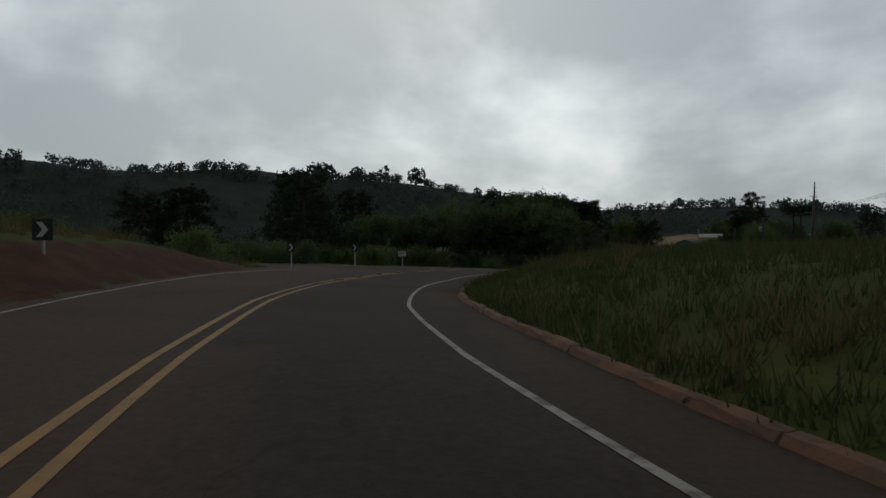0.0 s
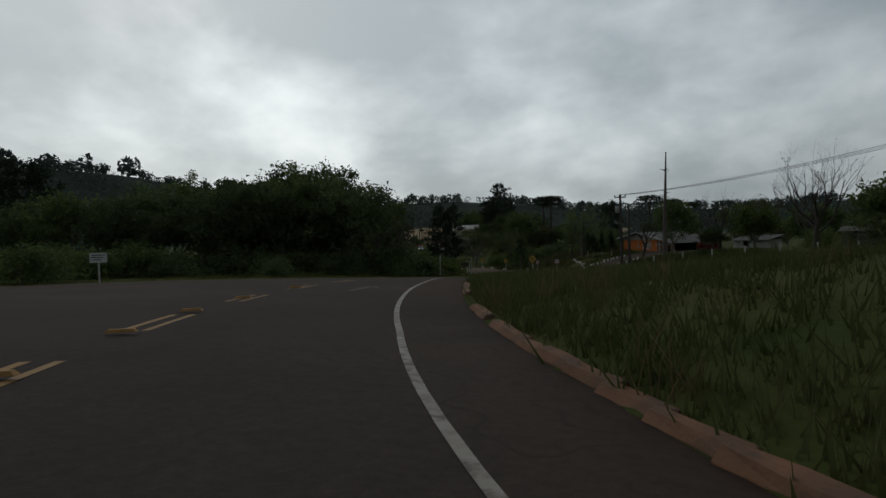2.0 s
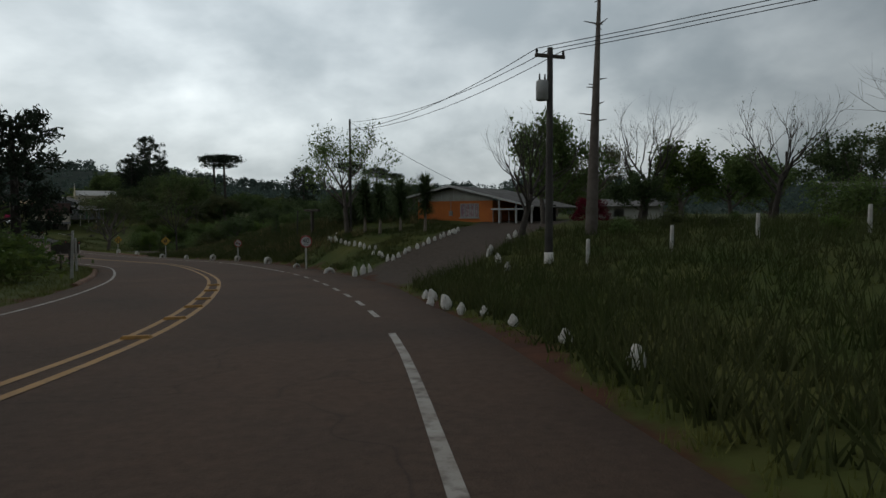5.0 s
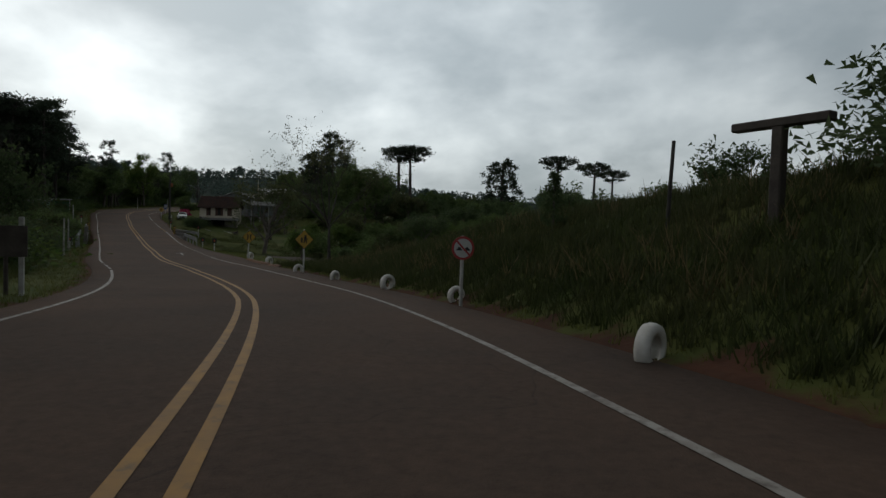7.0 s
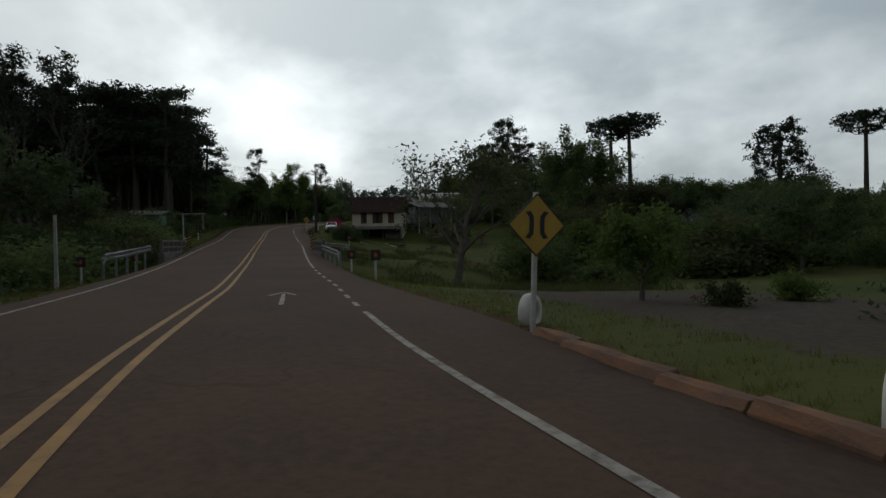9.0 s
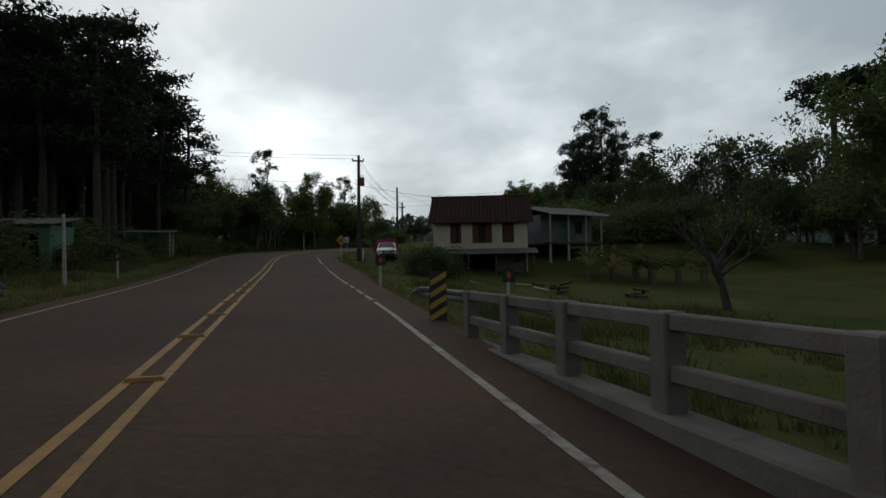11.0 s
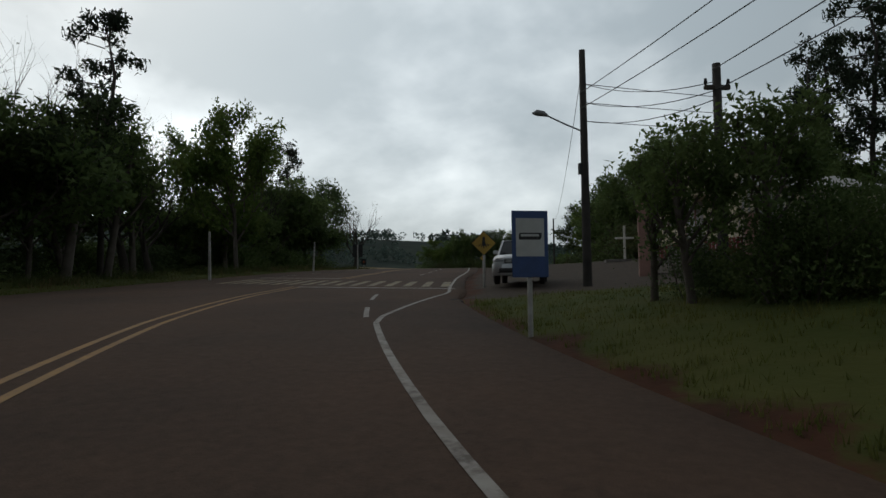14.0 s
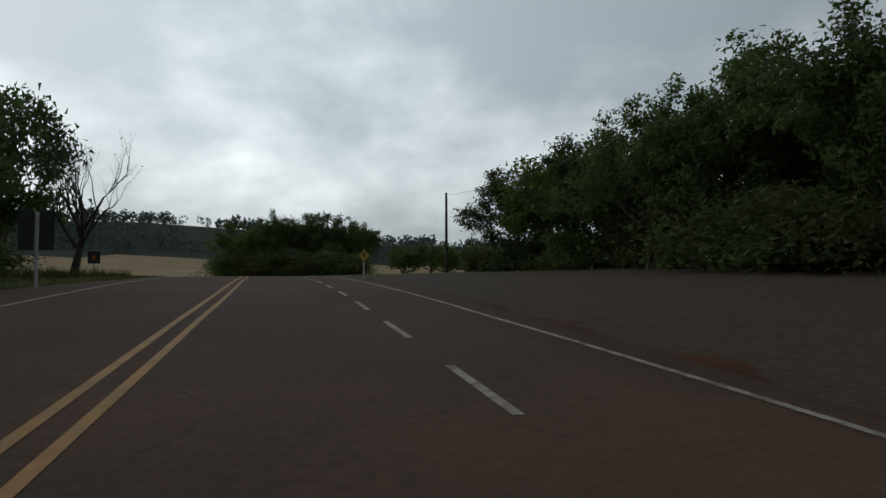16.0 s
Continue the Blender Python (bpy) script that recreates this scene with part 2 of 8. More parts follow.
# heights of the road along its running length
ROAD_Z = [(-30, 2.24), (-22, 2.23), (-14, 2.21), (-6, 2.20), (2, 2.18), (10, 2.13), (18, 2.19), (26, 2.12), (34, 2.05), (42, 1.89), (50, 1.65), (58, 1.33), (66, 0.77), (74, 0.14), (82, -0.31), (90, -0.66), (98, -0.99), (106, -1.27), (114, -1.64), (122, -1.93), (130, -2.12), (138, -2.19), (146, -2.22), (154, -2.15), (162, -1.91), (170, -1.60), (178, -1.29), (186, -1.03), (194, -0.64), (202, -0.19), (210, 0.28), (218, 0.74), (226, 1.17), (234, 1.65), (242, 2.03), (250, 2.47), (258, 2.91), (266, 3.27), (274, 3.58), (282, 3.78), (290, 3.88), (298, 3.92), (306, 3.90), (314, 3.84), (322, 3.74), (330, 3.62), (338, 3.49), (346, 3.34), (354, 3.19)]


def table(rows, at):
    """Columns of rows (key, value, ...) interpolated at the keys given."""
    rows = np.array(rows, float)
    at = np.asarray(at, float)
    return np.stack([np.interp(at, rows[:, 0], rows[:, k]) for k in range(1, rows.shape[1])], -1)


def spline(points, step):
    """A smooth line through points, with its running length."""
    q = np.array(points, float)
    q = np.vstack([2 * q[0] - q[1], q, 2 * q[-1] - q[-2]])
    u = np.linspace(0, 1, 25)[:-1, None]
    bits = []
    for a, b, c, d in zip(q[:-3], q[1:-2], q[2:-1], q[3:]):
        bits.append(0.5 * (2 * b + (c - a) * u + (2 * a - 5 * b + 4 * c - d) * u ** 2 + (3 * b - a - 3 * c + d) * u ** 3))
    line = np.vstack(bits + [q[-2:-1]])
    run = np.r_[0, np.cumsum(np.linalg.norm(np.diff(line[:, :2], axis=0), axis=1))]
    even = np.arange(0, run[-1], step)
    return np.stack([np.interp(even, run, line[:, k]) for k in range(line.shape[1])], 1), even


LINE, RUN = spline(AXIS, 0.5)
RUN = RUN - 30.0
HEIGHT = np.convolve(np.pad(np.interp(RUN, *np.array(ROAD_Z).T), 10, "edge"), np.ones(21) / 21, "valid")
LINE = np.column_stack([LINE, HEIGHT])
WAY = np.gradient(LINE[:, :2], axis=0)
WAY /= np.linalg.norm(WAY, axis=1)[:, None]
SIDE = np.stack([WAY[:, 1], -WAY[:, 0]], 1)

# distance from the axis to the right edge line, to the center line and to the asphalt's right rim
EDGE_R = [(-30, 3.30), (0, 3.30), (7, 3.06), (14, 3.10), (21, 3.56), (28, 4.25), (35, 4.66), (42, 4.81), (49, 4.92), (56, 4.78), (63, 4.40), (70, 4.03), (77, 3.76), (84, 3.60), (91, 3.51), (98, 3.35), (105, 3.22), (112, 3.02), (119, 2.8), (126, 2.86), (130, 2.97), (134, 3.08), (140, 3.27), (147, 3.38), (154, 3.28), (161, 3.34), (168, 3.51), (175, 3.71), (182, 3.81), (189, 3.76), (196, 3.71), (203, 3.78), (210, 3.83), (217, 3.76), (224, 3.63), (231, 3.64), (238, 5.49), (245, 5.59), (252, 5.60), (259, 5.42), (266, 5.22), (273, 5.15), (280, 5.17), (287, 5.15), (294, 5.08), (400, 5.08)]
MIDLINE = [(-30, -0.21), (0, -0.21), (7, -0.34), (14, -0.24), (21, 0.17), (28, 0.70), (35, 0.96), (42, 1.08), (49, 1.22), (56, 1.14), (63, 0.86), (70, 0.62), (77, 0.43), (84, 0.32), (91, 0.32), (98, 0.26), (105, 0.22), (112, 0.16), (119, -0.06), (126, -0.18), (130, -0.07), (134, 0.02), (140, 0.2), (147, 0.33), (154, 0.30), (161, 0.34), (168, 0.35), (175, 0.36), (182, 0.33), (189, 0.32), (196, 0.35), (203, 0.40), (210, 0.44), (217, 0.42), (224, 0.24), (231, -0.05), (238, -0.05), (245, 0.23), (252, 0.29), (259, 0.16), (266, 0.16), (273, 0.25), (280, 0.34), (287, 0.35), (294, 0.29), (400, 0.29)]
RIM_R = [(-30, 4.3), (4, 4.3), (10, 4.55), (18, 4.65), (23, 5.1), (31, 5.9), (38, 6.15), (45, 6.4), (50, 6.25), (64, 5.55), (74, 5.1), (80, 4.97), (84, 5.2), (95, 5.15),
         (102, 4.85), (112, 4.3), (119, 4.0), (125, 4.2), (131, 4.28), (133.7, 4.46), (137.5, 4.97), (140, 5.05), (150, 4.5), (165, 4.2), (176, 4.5), (187, 4.88), (197, 5.3), (210, 5.25), (219, 5.7), (228, 5.65),
         (236, 5.6), (239, 6.0), (244, 6.0), (260, 5.9), (400, 5.6)]
EDGE_L = [(-30, 3.8), (15, 3.9), (24, 4.4), (40, 3.0), (60, 2.6), (90, 3.2), (126, 3.35), (140, 3.05), (160, 3.15), (196, 3.65), (208, 3.9), (223, 4.6), (240, 4.6), (262, 3.6), (400, 3.5)]
SHOULDER_L = [(-30, 0.5), (26, 0.6), (31, 2), (36, 9), (43, 16), (51, 16), (57, 8), (63, 2), (70, 0.7), (150, 0.7), (160, 0.4), (170, 0.4), (180, 0.7),
              (225, 0.8), (235, 3.2), (262, 3.2), (285, 1.0), (400, 0.7)]
# cross fall of the road, left side up
CROSS = [(-30, .02), (5, .025), (14, .05), (28, .05), (40, .03), (52, 0), (400, 0)]
STEPS = (0, 1, 2.5, 5, 9, 15, 28)
# heights above the axis at those distances beyond the asphalt
BANK_R = [(-30, 0, .3, .9, 1.4, 1.6, 1.6, 1.5), (0, 0, .25, .7, 1.2, 1.5, 1.6, 1.6), (30, 0, .25, .7, 1.2, 1.5, 1.6, 1.6), (36, 0, .2, .5, .8, .9, .9, .8),
          (42, 0, .1, .2, .3, .3, .3, .4), (60, 0, .05, .1, .2, .4, .7, 1.0), (75, 0, .05, .1, .3, .9, 1.4, 1.6), (84, 0, .05, .15, .5, 1.2, 1.8, 2.2),
          (88, 0, .1, .3, .75, 1.4, 1.9, 2.2), (92, 0, .2, .75, 1.3, 1.75, 2.1, 2.2), (96, 0, .3, 1.2, 1.75, 2.0, 2.2, 2.3), (99, 0, .35, 1.5, 2.0, 2.25, 2.3, 2.4), (106, 0, .2, 1.2, 2.6, 3.0, 3.0, 2.8), (116, 0, .2, 1.1, 2.2, 2.7, 2.7, 2.3),
          (124, 0, .15, .5, 1.1, 1.5, 1.5, 1.1), (131, 0, 0, 0, .1, .1, .2, .5), (146, 0, 0, -.1, -.3, -.4, -.3, 0), (155, 0, -.3, -.9, -1.2, -1.2, -1, -.5),
          (163, -.6, -1.2, -2, -2.2, -2.2, -2, -1.5), (172, 0, -.2, -.6, -1.0, -1.2, -1.2, -1), (185, 0, 0, -.2, -.7, -1.0, -1.0, -.8),
          (195, 0, 0, -.1, -.3, -.55, -.6, -.4), (203, 0, .05, .1, .2, .4, .9, 1.6), (212, 0, .1, .3, .6, 1.0, 1.6, 2.1), (222, 0, .2, .6, 1.0, 1.4, 1.9, 2.2),
          (230, 0, .1, .35, .6, .8, 1.0, 1.3), (238, 0, 0, .05, .15, .35, .7, 1.1), (260, 0, 0, .05, .2, .4, .9, 1.2), (300, 0, 0, 0, .1, .2, .4, .6)]
BANK_L = [(-30, 0, .5, 1.2, 1.7, 1.9, 2.2, 2.5), (5, 0, .5, 1.2, 1.7, 1.9, 2.2, 2.5), (14, 0, .6, 1.3, 1.6, 1.7, 1.9, 2), (24, 0, .5, 1.1, 1.3, 1.4, 1.5, 1.6), (29, 0, .15, .3, .4, .4, .5, .6),
          (34, 0, 0, .05, .1, .1, .2, .3), (55, 0, 0, .05, .1, .1, .2, .3), (65, 0, .05, .1, .1, -.1, -.3, -.4), (80, 0, .05, .1, 0, -.2, -.5, -.8),
          (110, 0, .05, .1, 0, -.2, -.5, -.8), (125, 0, .05, .1, .1, 0, -.1, 0), (146, 0, 0, -.1, -.2, -.3, -.2, 0), (158, 0, -.3, -1, -1.2, -1, -.6, 0),
          (163, -.6, -1.2, -2, -2.2, -2, -1.5, -.5), (174, 0, 0, -.2, -.3, -.2, .2, 1), (190, 0, .05, .1, .2, .3, .6, 1.5), (230, 0, .05, .1, .2, .3, .6, 1.5),
          (250, 0, 0, .1, .1, .1, .2, .4), (300, 0, 0, .1, .1, .1, .2, .4)]
# how high the hills stand, in degrees, by the bearing (left of north) from the middle of the place
SKYLINE = [(-180, 2), (-60, 2.4), (-30, 2.4), (-18, 3.0), (0, 2.2), (5, 2.5), (13, 2.5), (21, 3.8), (30, 4.1), (38, 3.9), (46, 4.2), (51, 5.6), (60, 6.9), (70, 7.5), (82, 7.5), (95, 7.4), (120, 5), (180, 2)]
MIDDLE = (-45.0, 45.0)


def along(x, y):
    """Running length, offset to the right and axis height of plan points."""
    x, y = np.ravel(x), np.ravel(y)
    near = np.empty(len(x), int)
    thin = LINE[::4, :2]
    for k in range(0, len(x), 4000):
        q = np.stack([x[k:k + 4000], y[k:k + 4000]], 1)
        near[k:k + 4000] = 4 * ((q[:, None, :] - thin[None]) ** 2).sum(2).argmin(1)
    q = np.stack([x, y], 1)
    best = near.copy()
    low = np.full(len(x), 1e12)
    for step in range(-3, 4):
        k = np.clip(near + step, 0, len(LINE) - 1)
        d = ((q - LINE[k, :2]) ** 2).sum(1)
        best = np.where(d < low, k, best)
        low = np.minimum(d, low)
    gap = q - LINE[best, :2]
    s = RUN[best] + (gap * WAY[best]).sum(1)
    o = (gap * SIDE[best]).sum(1)
    return s, o, np.interp(s, RUN, LINE[:, 2]) - table(CROSS, s)[..., 0] * np.clip(o, -9, 6), np.sqrt(low)


def asphalt(s):
    """Offsets of the asphalt's left and right edges."""
    return -(table(EDGE_L, s)[..., 0] + table(SHOULDER_L, s)[..., 0]), table(RIM_R, s)[..., 0]


def ground(x, y):
    """Height of the ground at plan points."""
    x, y = np.atleast_1d(np.asarray(x, float)), np.atleast_1d(np.asarray(y, float))
    s, o, z, far = along(x, y)
    left, right = asphalt(s)
    d = np.where(o > 0, o - right, left - o)
    rows = np.where((o > 0)[:, None], table(BANK_R, s), table(BANK_L, s))
    h = np.zeros(len(s))
    steps = np.array(STEPS, float)
    for k in range(len(STEPS) - 1):
        u = np.clip((d - steps[k]) / (steps[k + 1] - steps[k]), 0, 1)
        h = np.where((d > steps[k]), rows[:, k] * (1 - u) + rows[:, k + 1] * u, h)
    under = np.clip(-d / 0.35, 0, 1)
    h = np.where(d <= 0, rows[:, 0] - 0.16 * under, h)
    w = 1 / (((x[:, None] - LINE[::16, 0]) ** 2 + (y[:, None] - LINE[::16, 1]) ** 2) + 300.0)
    wide = (w * LINE[::16, 2]).sum(1) / w.sum(1) + 0.3
    mix = np.clip((far - 24) / 36, 0, 1)
    mix = mix * mix * (3 - 2 * mix)
    h = (z + h) * (1 - mix) + wide * mix
    dx, dy = x - MIDDLE[0], y - MIDDLE[1]
    out = np.hypot(dx, dy)
    rise = np.clip((out - 260) / 640, 0, 1)
    rise = rise * rise * (3 - 2 * rise)
    lift = np.tan(np.radians(table(SKYLINE, np.degrees(np.arctan2(-dx, dy)))[..., 0])) * np.minimum(out, 950)
    roll = 0.06 * lift * np.sin(x / 61 + 1.3) * np.sin(y / 53 + 0.4)
    return h + rise * (lift + roll)


def spot(s, o):
    """The plan point at a running length and an offset to the right."""
    k = np.clip(np.searchsorted(RUN, s), 0, len(RUN) - 1)
    return float(LINE[k, 0] + SIDE[k, 0] * o + WAY[k, 0] * (s - RUN[k])), float(LINE[k, 1] + SIDE[k, 1] * o + WAY[k, 1] * (s - RUN[k]))


def lie(s):
    """The road's bearing, in degrees left of north, at a running length."""
    k = np.clip(np.searchsorted(RUN, s), 0, len(RUN) - 1)
    return math.degrees(math.atan2(-WAY[k, 0], WAY[k, 1]))

# ---- builders ----
def link(name, bm, material, parent=None, label="", smooth=False):
    """One mesh object from a bmesh, under a thing or a part when one is given."""
    me = bpy.data.meshes.new(name)
    bm.to_mesh(me)
    bm.free()
    for m in material if isinstance(material, (list, tuple)) else [material]:
        me.materials.append(m)
    if smooth:
        for f in me.polygons:
            f.use_smooth = True
    ob = new(name, me)
    if parent is not None:
        ob.parent = parent
    if label:
        ob["label"] = label
    return ob


def part(name, bm, material, parent, label="", smooth=False):
    return link(name, bm, material, parent, label, smooth)


def soup(name, verts, faces, material, parent=None, smooth=False, slots=None):
    """One mesh object from lists of corners and faces."""
    me = bpy.data.meshes.new(name)
    me.from_pydata([tuple(v) for v in verts], [], faces)
    for m in material if isinstance(material, (list, tuple)) else [material]:
        me.materials.append(m)
    if slots is not None:
        me.polygons.foreach_set("material_index", slots)
    if smooth:
        me.polygons.foreach_set("use_smooth", [True] * len(me.polygons))
    me.update()
    ob = new(name, me)
    if parent is not None:
        ob.parent = parent
    return ob


# ---- ground: one sheet to the horizon ----
def graded(low, high, fine, reach):
    """Grid lines: fine between low and high, then wider and wider."""
    inner = list(np.arange(low, high + fine, fine))
    grow, d = [], fine
    while sum(grow) < reach:
        d *= 1.16
        grow.append(d)
    right = list(inner[-1] + np.cumsum(grow))
    left = list(inner[0] - np.cumsum(grow))[::-1]
    return np.array(left + inner + right)


GX, GY = graded(-150, 80, 1.1, 2600), graded(-85, 230, 1.1, 2600)
gx, gy = np.meshgrid(GX, GY)
gz = ground(gx.ravel(), gy.ravel())
gs, go, _, gfar = along(gx.ravel(), gy.ravel())
gl, gr = asphalt(gs)
bumpy = 0.05 * np.sin(gx.ravel() * 1.7 + np.sin(gy.ravel() * 1.3)) * np.sin(gy.ravel() * 1.9 + 0.7)
beyond = np.where(go > 0, go - gr, gl - go)
gz = gz + bumpy * np.clip((beyond - 0.6) / 2, 0, 1)
w = len(GX)
idx = np.arange(len(GX) * len(GY)).reshape(len(GY), w)
quads = np.stack([idx[:-1, :-1], idx[:-1, 1:], idx[1:, 1:], idx[1:, :-1]], -1).reshape(-1, 4)
mid_s, mid_o, mid_d = gs[quads].mean(1), go[quads].mean(1), beyond[quads].mean(1)
mx, my = gx.ravel()[quads].mean(1), gy.ravel()[quads].mean(1)
px, py = gx.ravel(), gy.ravel()
# how bare and how gravelly the ground is, corner by corner
cut = np.clip(1.6 - np.abs(beyond - 1.1), 0, 1) * (go < 0) * np.clip((31 - gs) / 4, 0, 1) * (gs > -40)
verge = np.clip((0.75 - beyond) / 0.9, 0, 1) * (beyond > -2.5) * np.clip((gs - 55) / 8, 0.25, 1)
bank = 0.55 * np.clip(1 - np.abs(beyond - 2.2) / 1.6, 0, 1) * (go > 0) * np.clip(1 - np.abs(gs - 112) / 14, 0, 1)
bare = np.maximum(np.maximum(cut, verge), bank)
lot = (go > 0) * (np.clip((gs - 234) / 3, 0, 1) * np.clip((300 - gs) / 6, 0, 1) * np.clip((17 - beyond) / 2, 0, 1) + 0.75 * np.clip((gs - 131) / 4, 0, 1) * np.clip((149 - gs) / 4, 0, 1) * np.clip((12 - beyond) / 4, 0, 1) * np.clip((beyond - 0.5) / 3, 0, 1))
aside = np.abs((px - 2.2) * 0.83 - (py - 16.0) * 0.36 + 0.6 * np.sin(py * 0.2))
drive = np.clip((2.7 - aside) / 1.1, 0, 1) * np.clip((py - 9.5) / 1.5, 0, 1) * np.clip((30 - py) / 2, 0, 1) * (go > 0)
stony = np.clip(lot + drive, 0, 1)
slot = np.zeros(len(quads), int)
far_field = np.hypot(mx - MIDDLE[0], my - MIDDLE[1]) > 330
slot[far_field] = 1
bearing = np.degrees(np.arctan2(-(mx - MIDDLE[0]), my - MIDDLE[1]))
field = (bearing > 8) & (bearing < 36) & (np.hypot(mx - MIDDLE[0], my - MIDDLE[1]) > 200) & (np.hypot(mx - MIDDLE[0], my - MIDDLE[1]) < 520)
slot[field] = 2
# the hills' blue aerial haze is put into this base colour
M_HAZEWOODS = mat("far_woods", (0.02, 0.033, 0.028), (0.034, 0.048, 0.036), rough=0.95, spec=0.05, scale=0.03, bump=1.0, bump_scale=0.2, spots=((0.075, 0.085, 0.048), 0.008, 0.6))
M_STUBBLE = mat("dry_field", (0.30, 0.22, 0.13), (0.22, 0.17, 0.10), rough=0.95, scale=0.05, spec=0.08)
land = soup("ground", np.stack([gx.ravel(), gy.ravel(), gz], 1), quads.tolist(), [M_LAND, M_HAZEWOODS, M_STUBBLE], smooth=True, slots=slot)
for name, values in (("bare", bare), ("stony", stony)):
    land.data.attributes.new(name, "FLOAT", "POINT").data.foreach_set("value", values.astype(np.float32))
tagged(land, "rough green grass verges with bare red soil", "ground", kind="structure")


# ---- road and its paint ----
def ribbon(bm, stations, inner, outer, lift, thick=0.0):
    """A strip along the road between two offsets."""
    rows = []
    for s, a, b in zip(stations, inner, outer):
        xa, ya = spot(s, a)
        xb, yb = spot(s, b)
        k = float(np.interp(s, RUN, LINE[:, 2]))
        c = float(table(CROSS, s)[0])
        rows.append((bm.verts.new((xa, ya, k - c * np.clip(a, -9, 6) + lift)), bm.verts.new((xb, yb, k - c * np.clip(b, -9, 6) + lift))))
    for (a, b), (c, d) in zip(rows[:-1], rows[1:]):
        bm.faces.new((a, b, d, c))


stations = np.arange(-30, 366, 1.0)
edge_left, edge_right = asphalt(stations)
bm = bmesh.new()
grid = []
for s, a, b in zip(stations, edge_left, edge_right):
    offs = np.r_[a - 0.06, np.linspace(a, b, 9), b + 0.06]
    k, c = float(np.interp(s, RUN, LINE[:, 2])), float(table(CROSS, s)[0])
    grid.append([bm.verts.new((*spot(s, o), k - c * np.clip(o, -9, 6) + (0.03 if 0 < j < 10 else -0.14))) for j, o in enumerate(offs)])
for p, q in zip(grid[:-1], grid[1:]):
    for j in range(len(p) - 1):
        bm.faces.new((p[j], p[j + 1], q[j + 1], q[j]))
road = tagged(link("road", bm, M_ASPHALT, smooth=True), "worn asphalt road dusted with red soil", "road", kind="structure")

powder = []
for s, a, b in zip(stations, edge_left, edge_right):
    offs = np.r_[a - 0.06, np.linspace(a, b, 9), b + 0.06]
    base = float(np.interp(s, (-30, 5, 35, 60, 85), (0.35, 0.2, 0.2, 0.45, 0.85)))
    powder += [min(1.0, base * (0.55 if 0.2 < o < 3.2 and s < 60 else 1.0) + (0.5 if o < 0 and s < 35 else 0.0) + 0.45 * max(0.0, 1 - min(o - a, b - o) / 1.2)) for o in offs]
road.data.attributes.new("dust", "FLOAT", "POINT").data.foreach_set("value", np.array(powder, np.float32))


def paint(name, stretches, offset, width, material, label=""):
    """One painted line for each stretch of the road."""
    for a, b in stretches:
        bm = bmesh.new()
        st = np.unique(np.r_[np.arange(a, b, 1.0), b])
        o = offset(st) if callable(offset) else np.full(len(st), float(offset))
        ribbon(bm, st, o - width / 2, o + width / 2, 0.036)
        part(name, bm, material, road, label)


def dashes(a, b, on, off):
    return [(s, min(s + on, b)) for s in np.arange(a, b, on + off)]


middle_line = lambda shift: (lambda st: table(MIDLINE, st)[..., 0] + shift)
right_line = lambda st: table(EDGE_R, st)[..., 0]
left_line = lambda st: -table(EDGE_L, st)[..., 0]
for side in (-0.16, 0.16):
    paint("center_line", [(-30, 33), (70, 242.3)] + [(248.9, 365)] + dashes(35.4, 68.5, 2.2, 2.95), middle_line(side), 0.105, M_YELLOW, "worn yellow painted center line")
paint("edge_line", [(-30, 76.5)] + dashes(78.2, 94, 1.0, 0.95) + [(94.7, 140.5)] + dashes(141.5, 155, 0.8, 1.0) + [(156, 196.8), (198.1, 199.0), (199.9, 200.7), (203.9, 214.3)] + dashes(215.6, 222, 1.0, 0.9) + [(222.5, 365)],
      right_line, 0.1, M_WHITE, "worn white painted edge line")
paint("edge_line", [(-30, 30), (66, 128)] + dashes(129, 133, 1.2, 0.6) + [(134, 228), (266, 365)] + dashes(248, 265, 2.0, 2.2), left_line, 0.1, M_WHITE, "worn white painted edge line")


# ---- plants ----
M_BARK = mat("grey_brown_bark", (0.075, 0.06, 0.048), (0.12, 0.10, 0.085), rough=0.95, scale=3, bump=0.8, bump_scale=18)
M_DARKBARK = mat("dark_bark", (0.035, 0.028, 0.023), (0.06, 0.05, 0.042), rough=0.95, scale=3, bump=0.8, bump_scale=18)
M_PALEBARK = mat("pale_fibrous_bark", (0.24, 0.20, 0.16), (0.15, 0.12, 0.09), rough=0.9, scale=2.5, bump=0.5)
M_LEAF = {
    "dark": leafmat("dark_foliage", (0.062, 0.092, 0.04), (0.094, 0.126, 0.052)),
    "mid": leafmat("green_foliage", (0.086, 0.132, 0.044), (0.125, 0.166, 0.057)),
    "fresh": leafmat("fresh_green_foliage", (0.07, 0.12, 0.028), (0.11, 0.14, 0.036)),
    "olive": leafmat("olive_foliage", (0.066, 0.08, 0.034), (0.098, 0.104, 0.044)),
    "needle": leafmat("needle_foliage", (0.028, 0.042, 0.026), (0.044, 0.058, 0.034), 0.25),
    "pink": leafmat("magenta_blossom", (0.42, 0.045, 0.13), (0.27, 0.025, 0.075)),
    "red": leafmat("dark_red_blossom", (0.16, 0.012, 0.03), (0.09, 0.012, 0.02)),
    "straw": leafmat("dry_straw", (0.20, 0.15, 0.075), (0.13, 0.10, 0.05)),
    "grass": leafmat("tall_grass", (0.05, 0.07, 0.02), (0.085, 0.09, 0.035)),
    "lawn": leafmat("short_grass", (0.085, 0.105, 0.024), (0.13, 0.13, 0.04)),
}


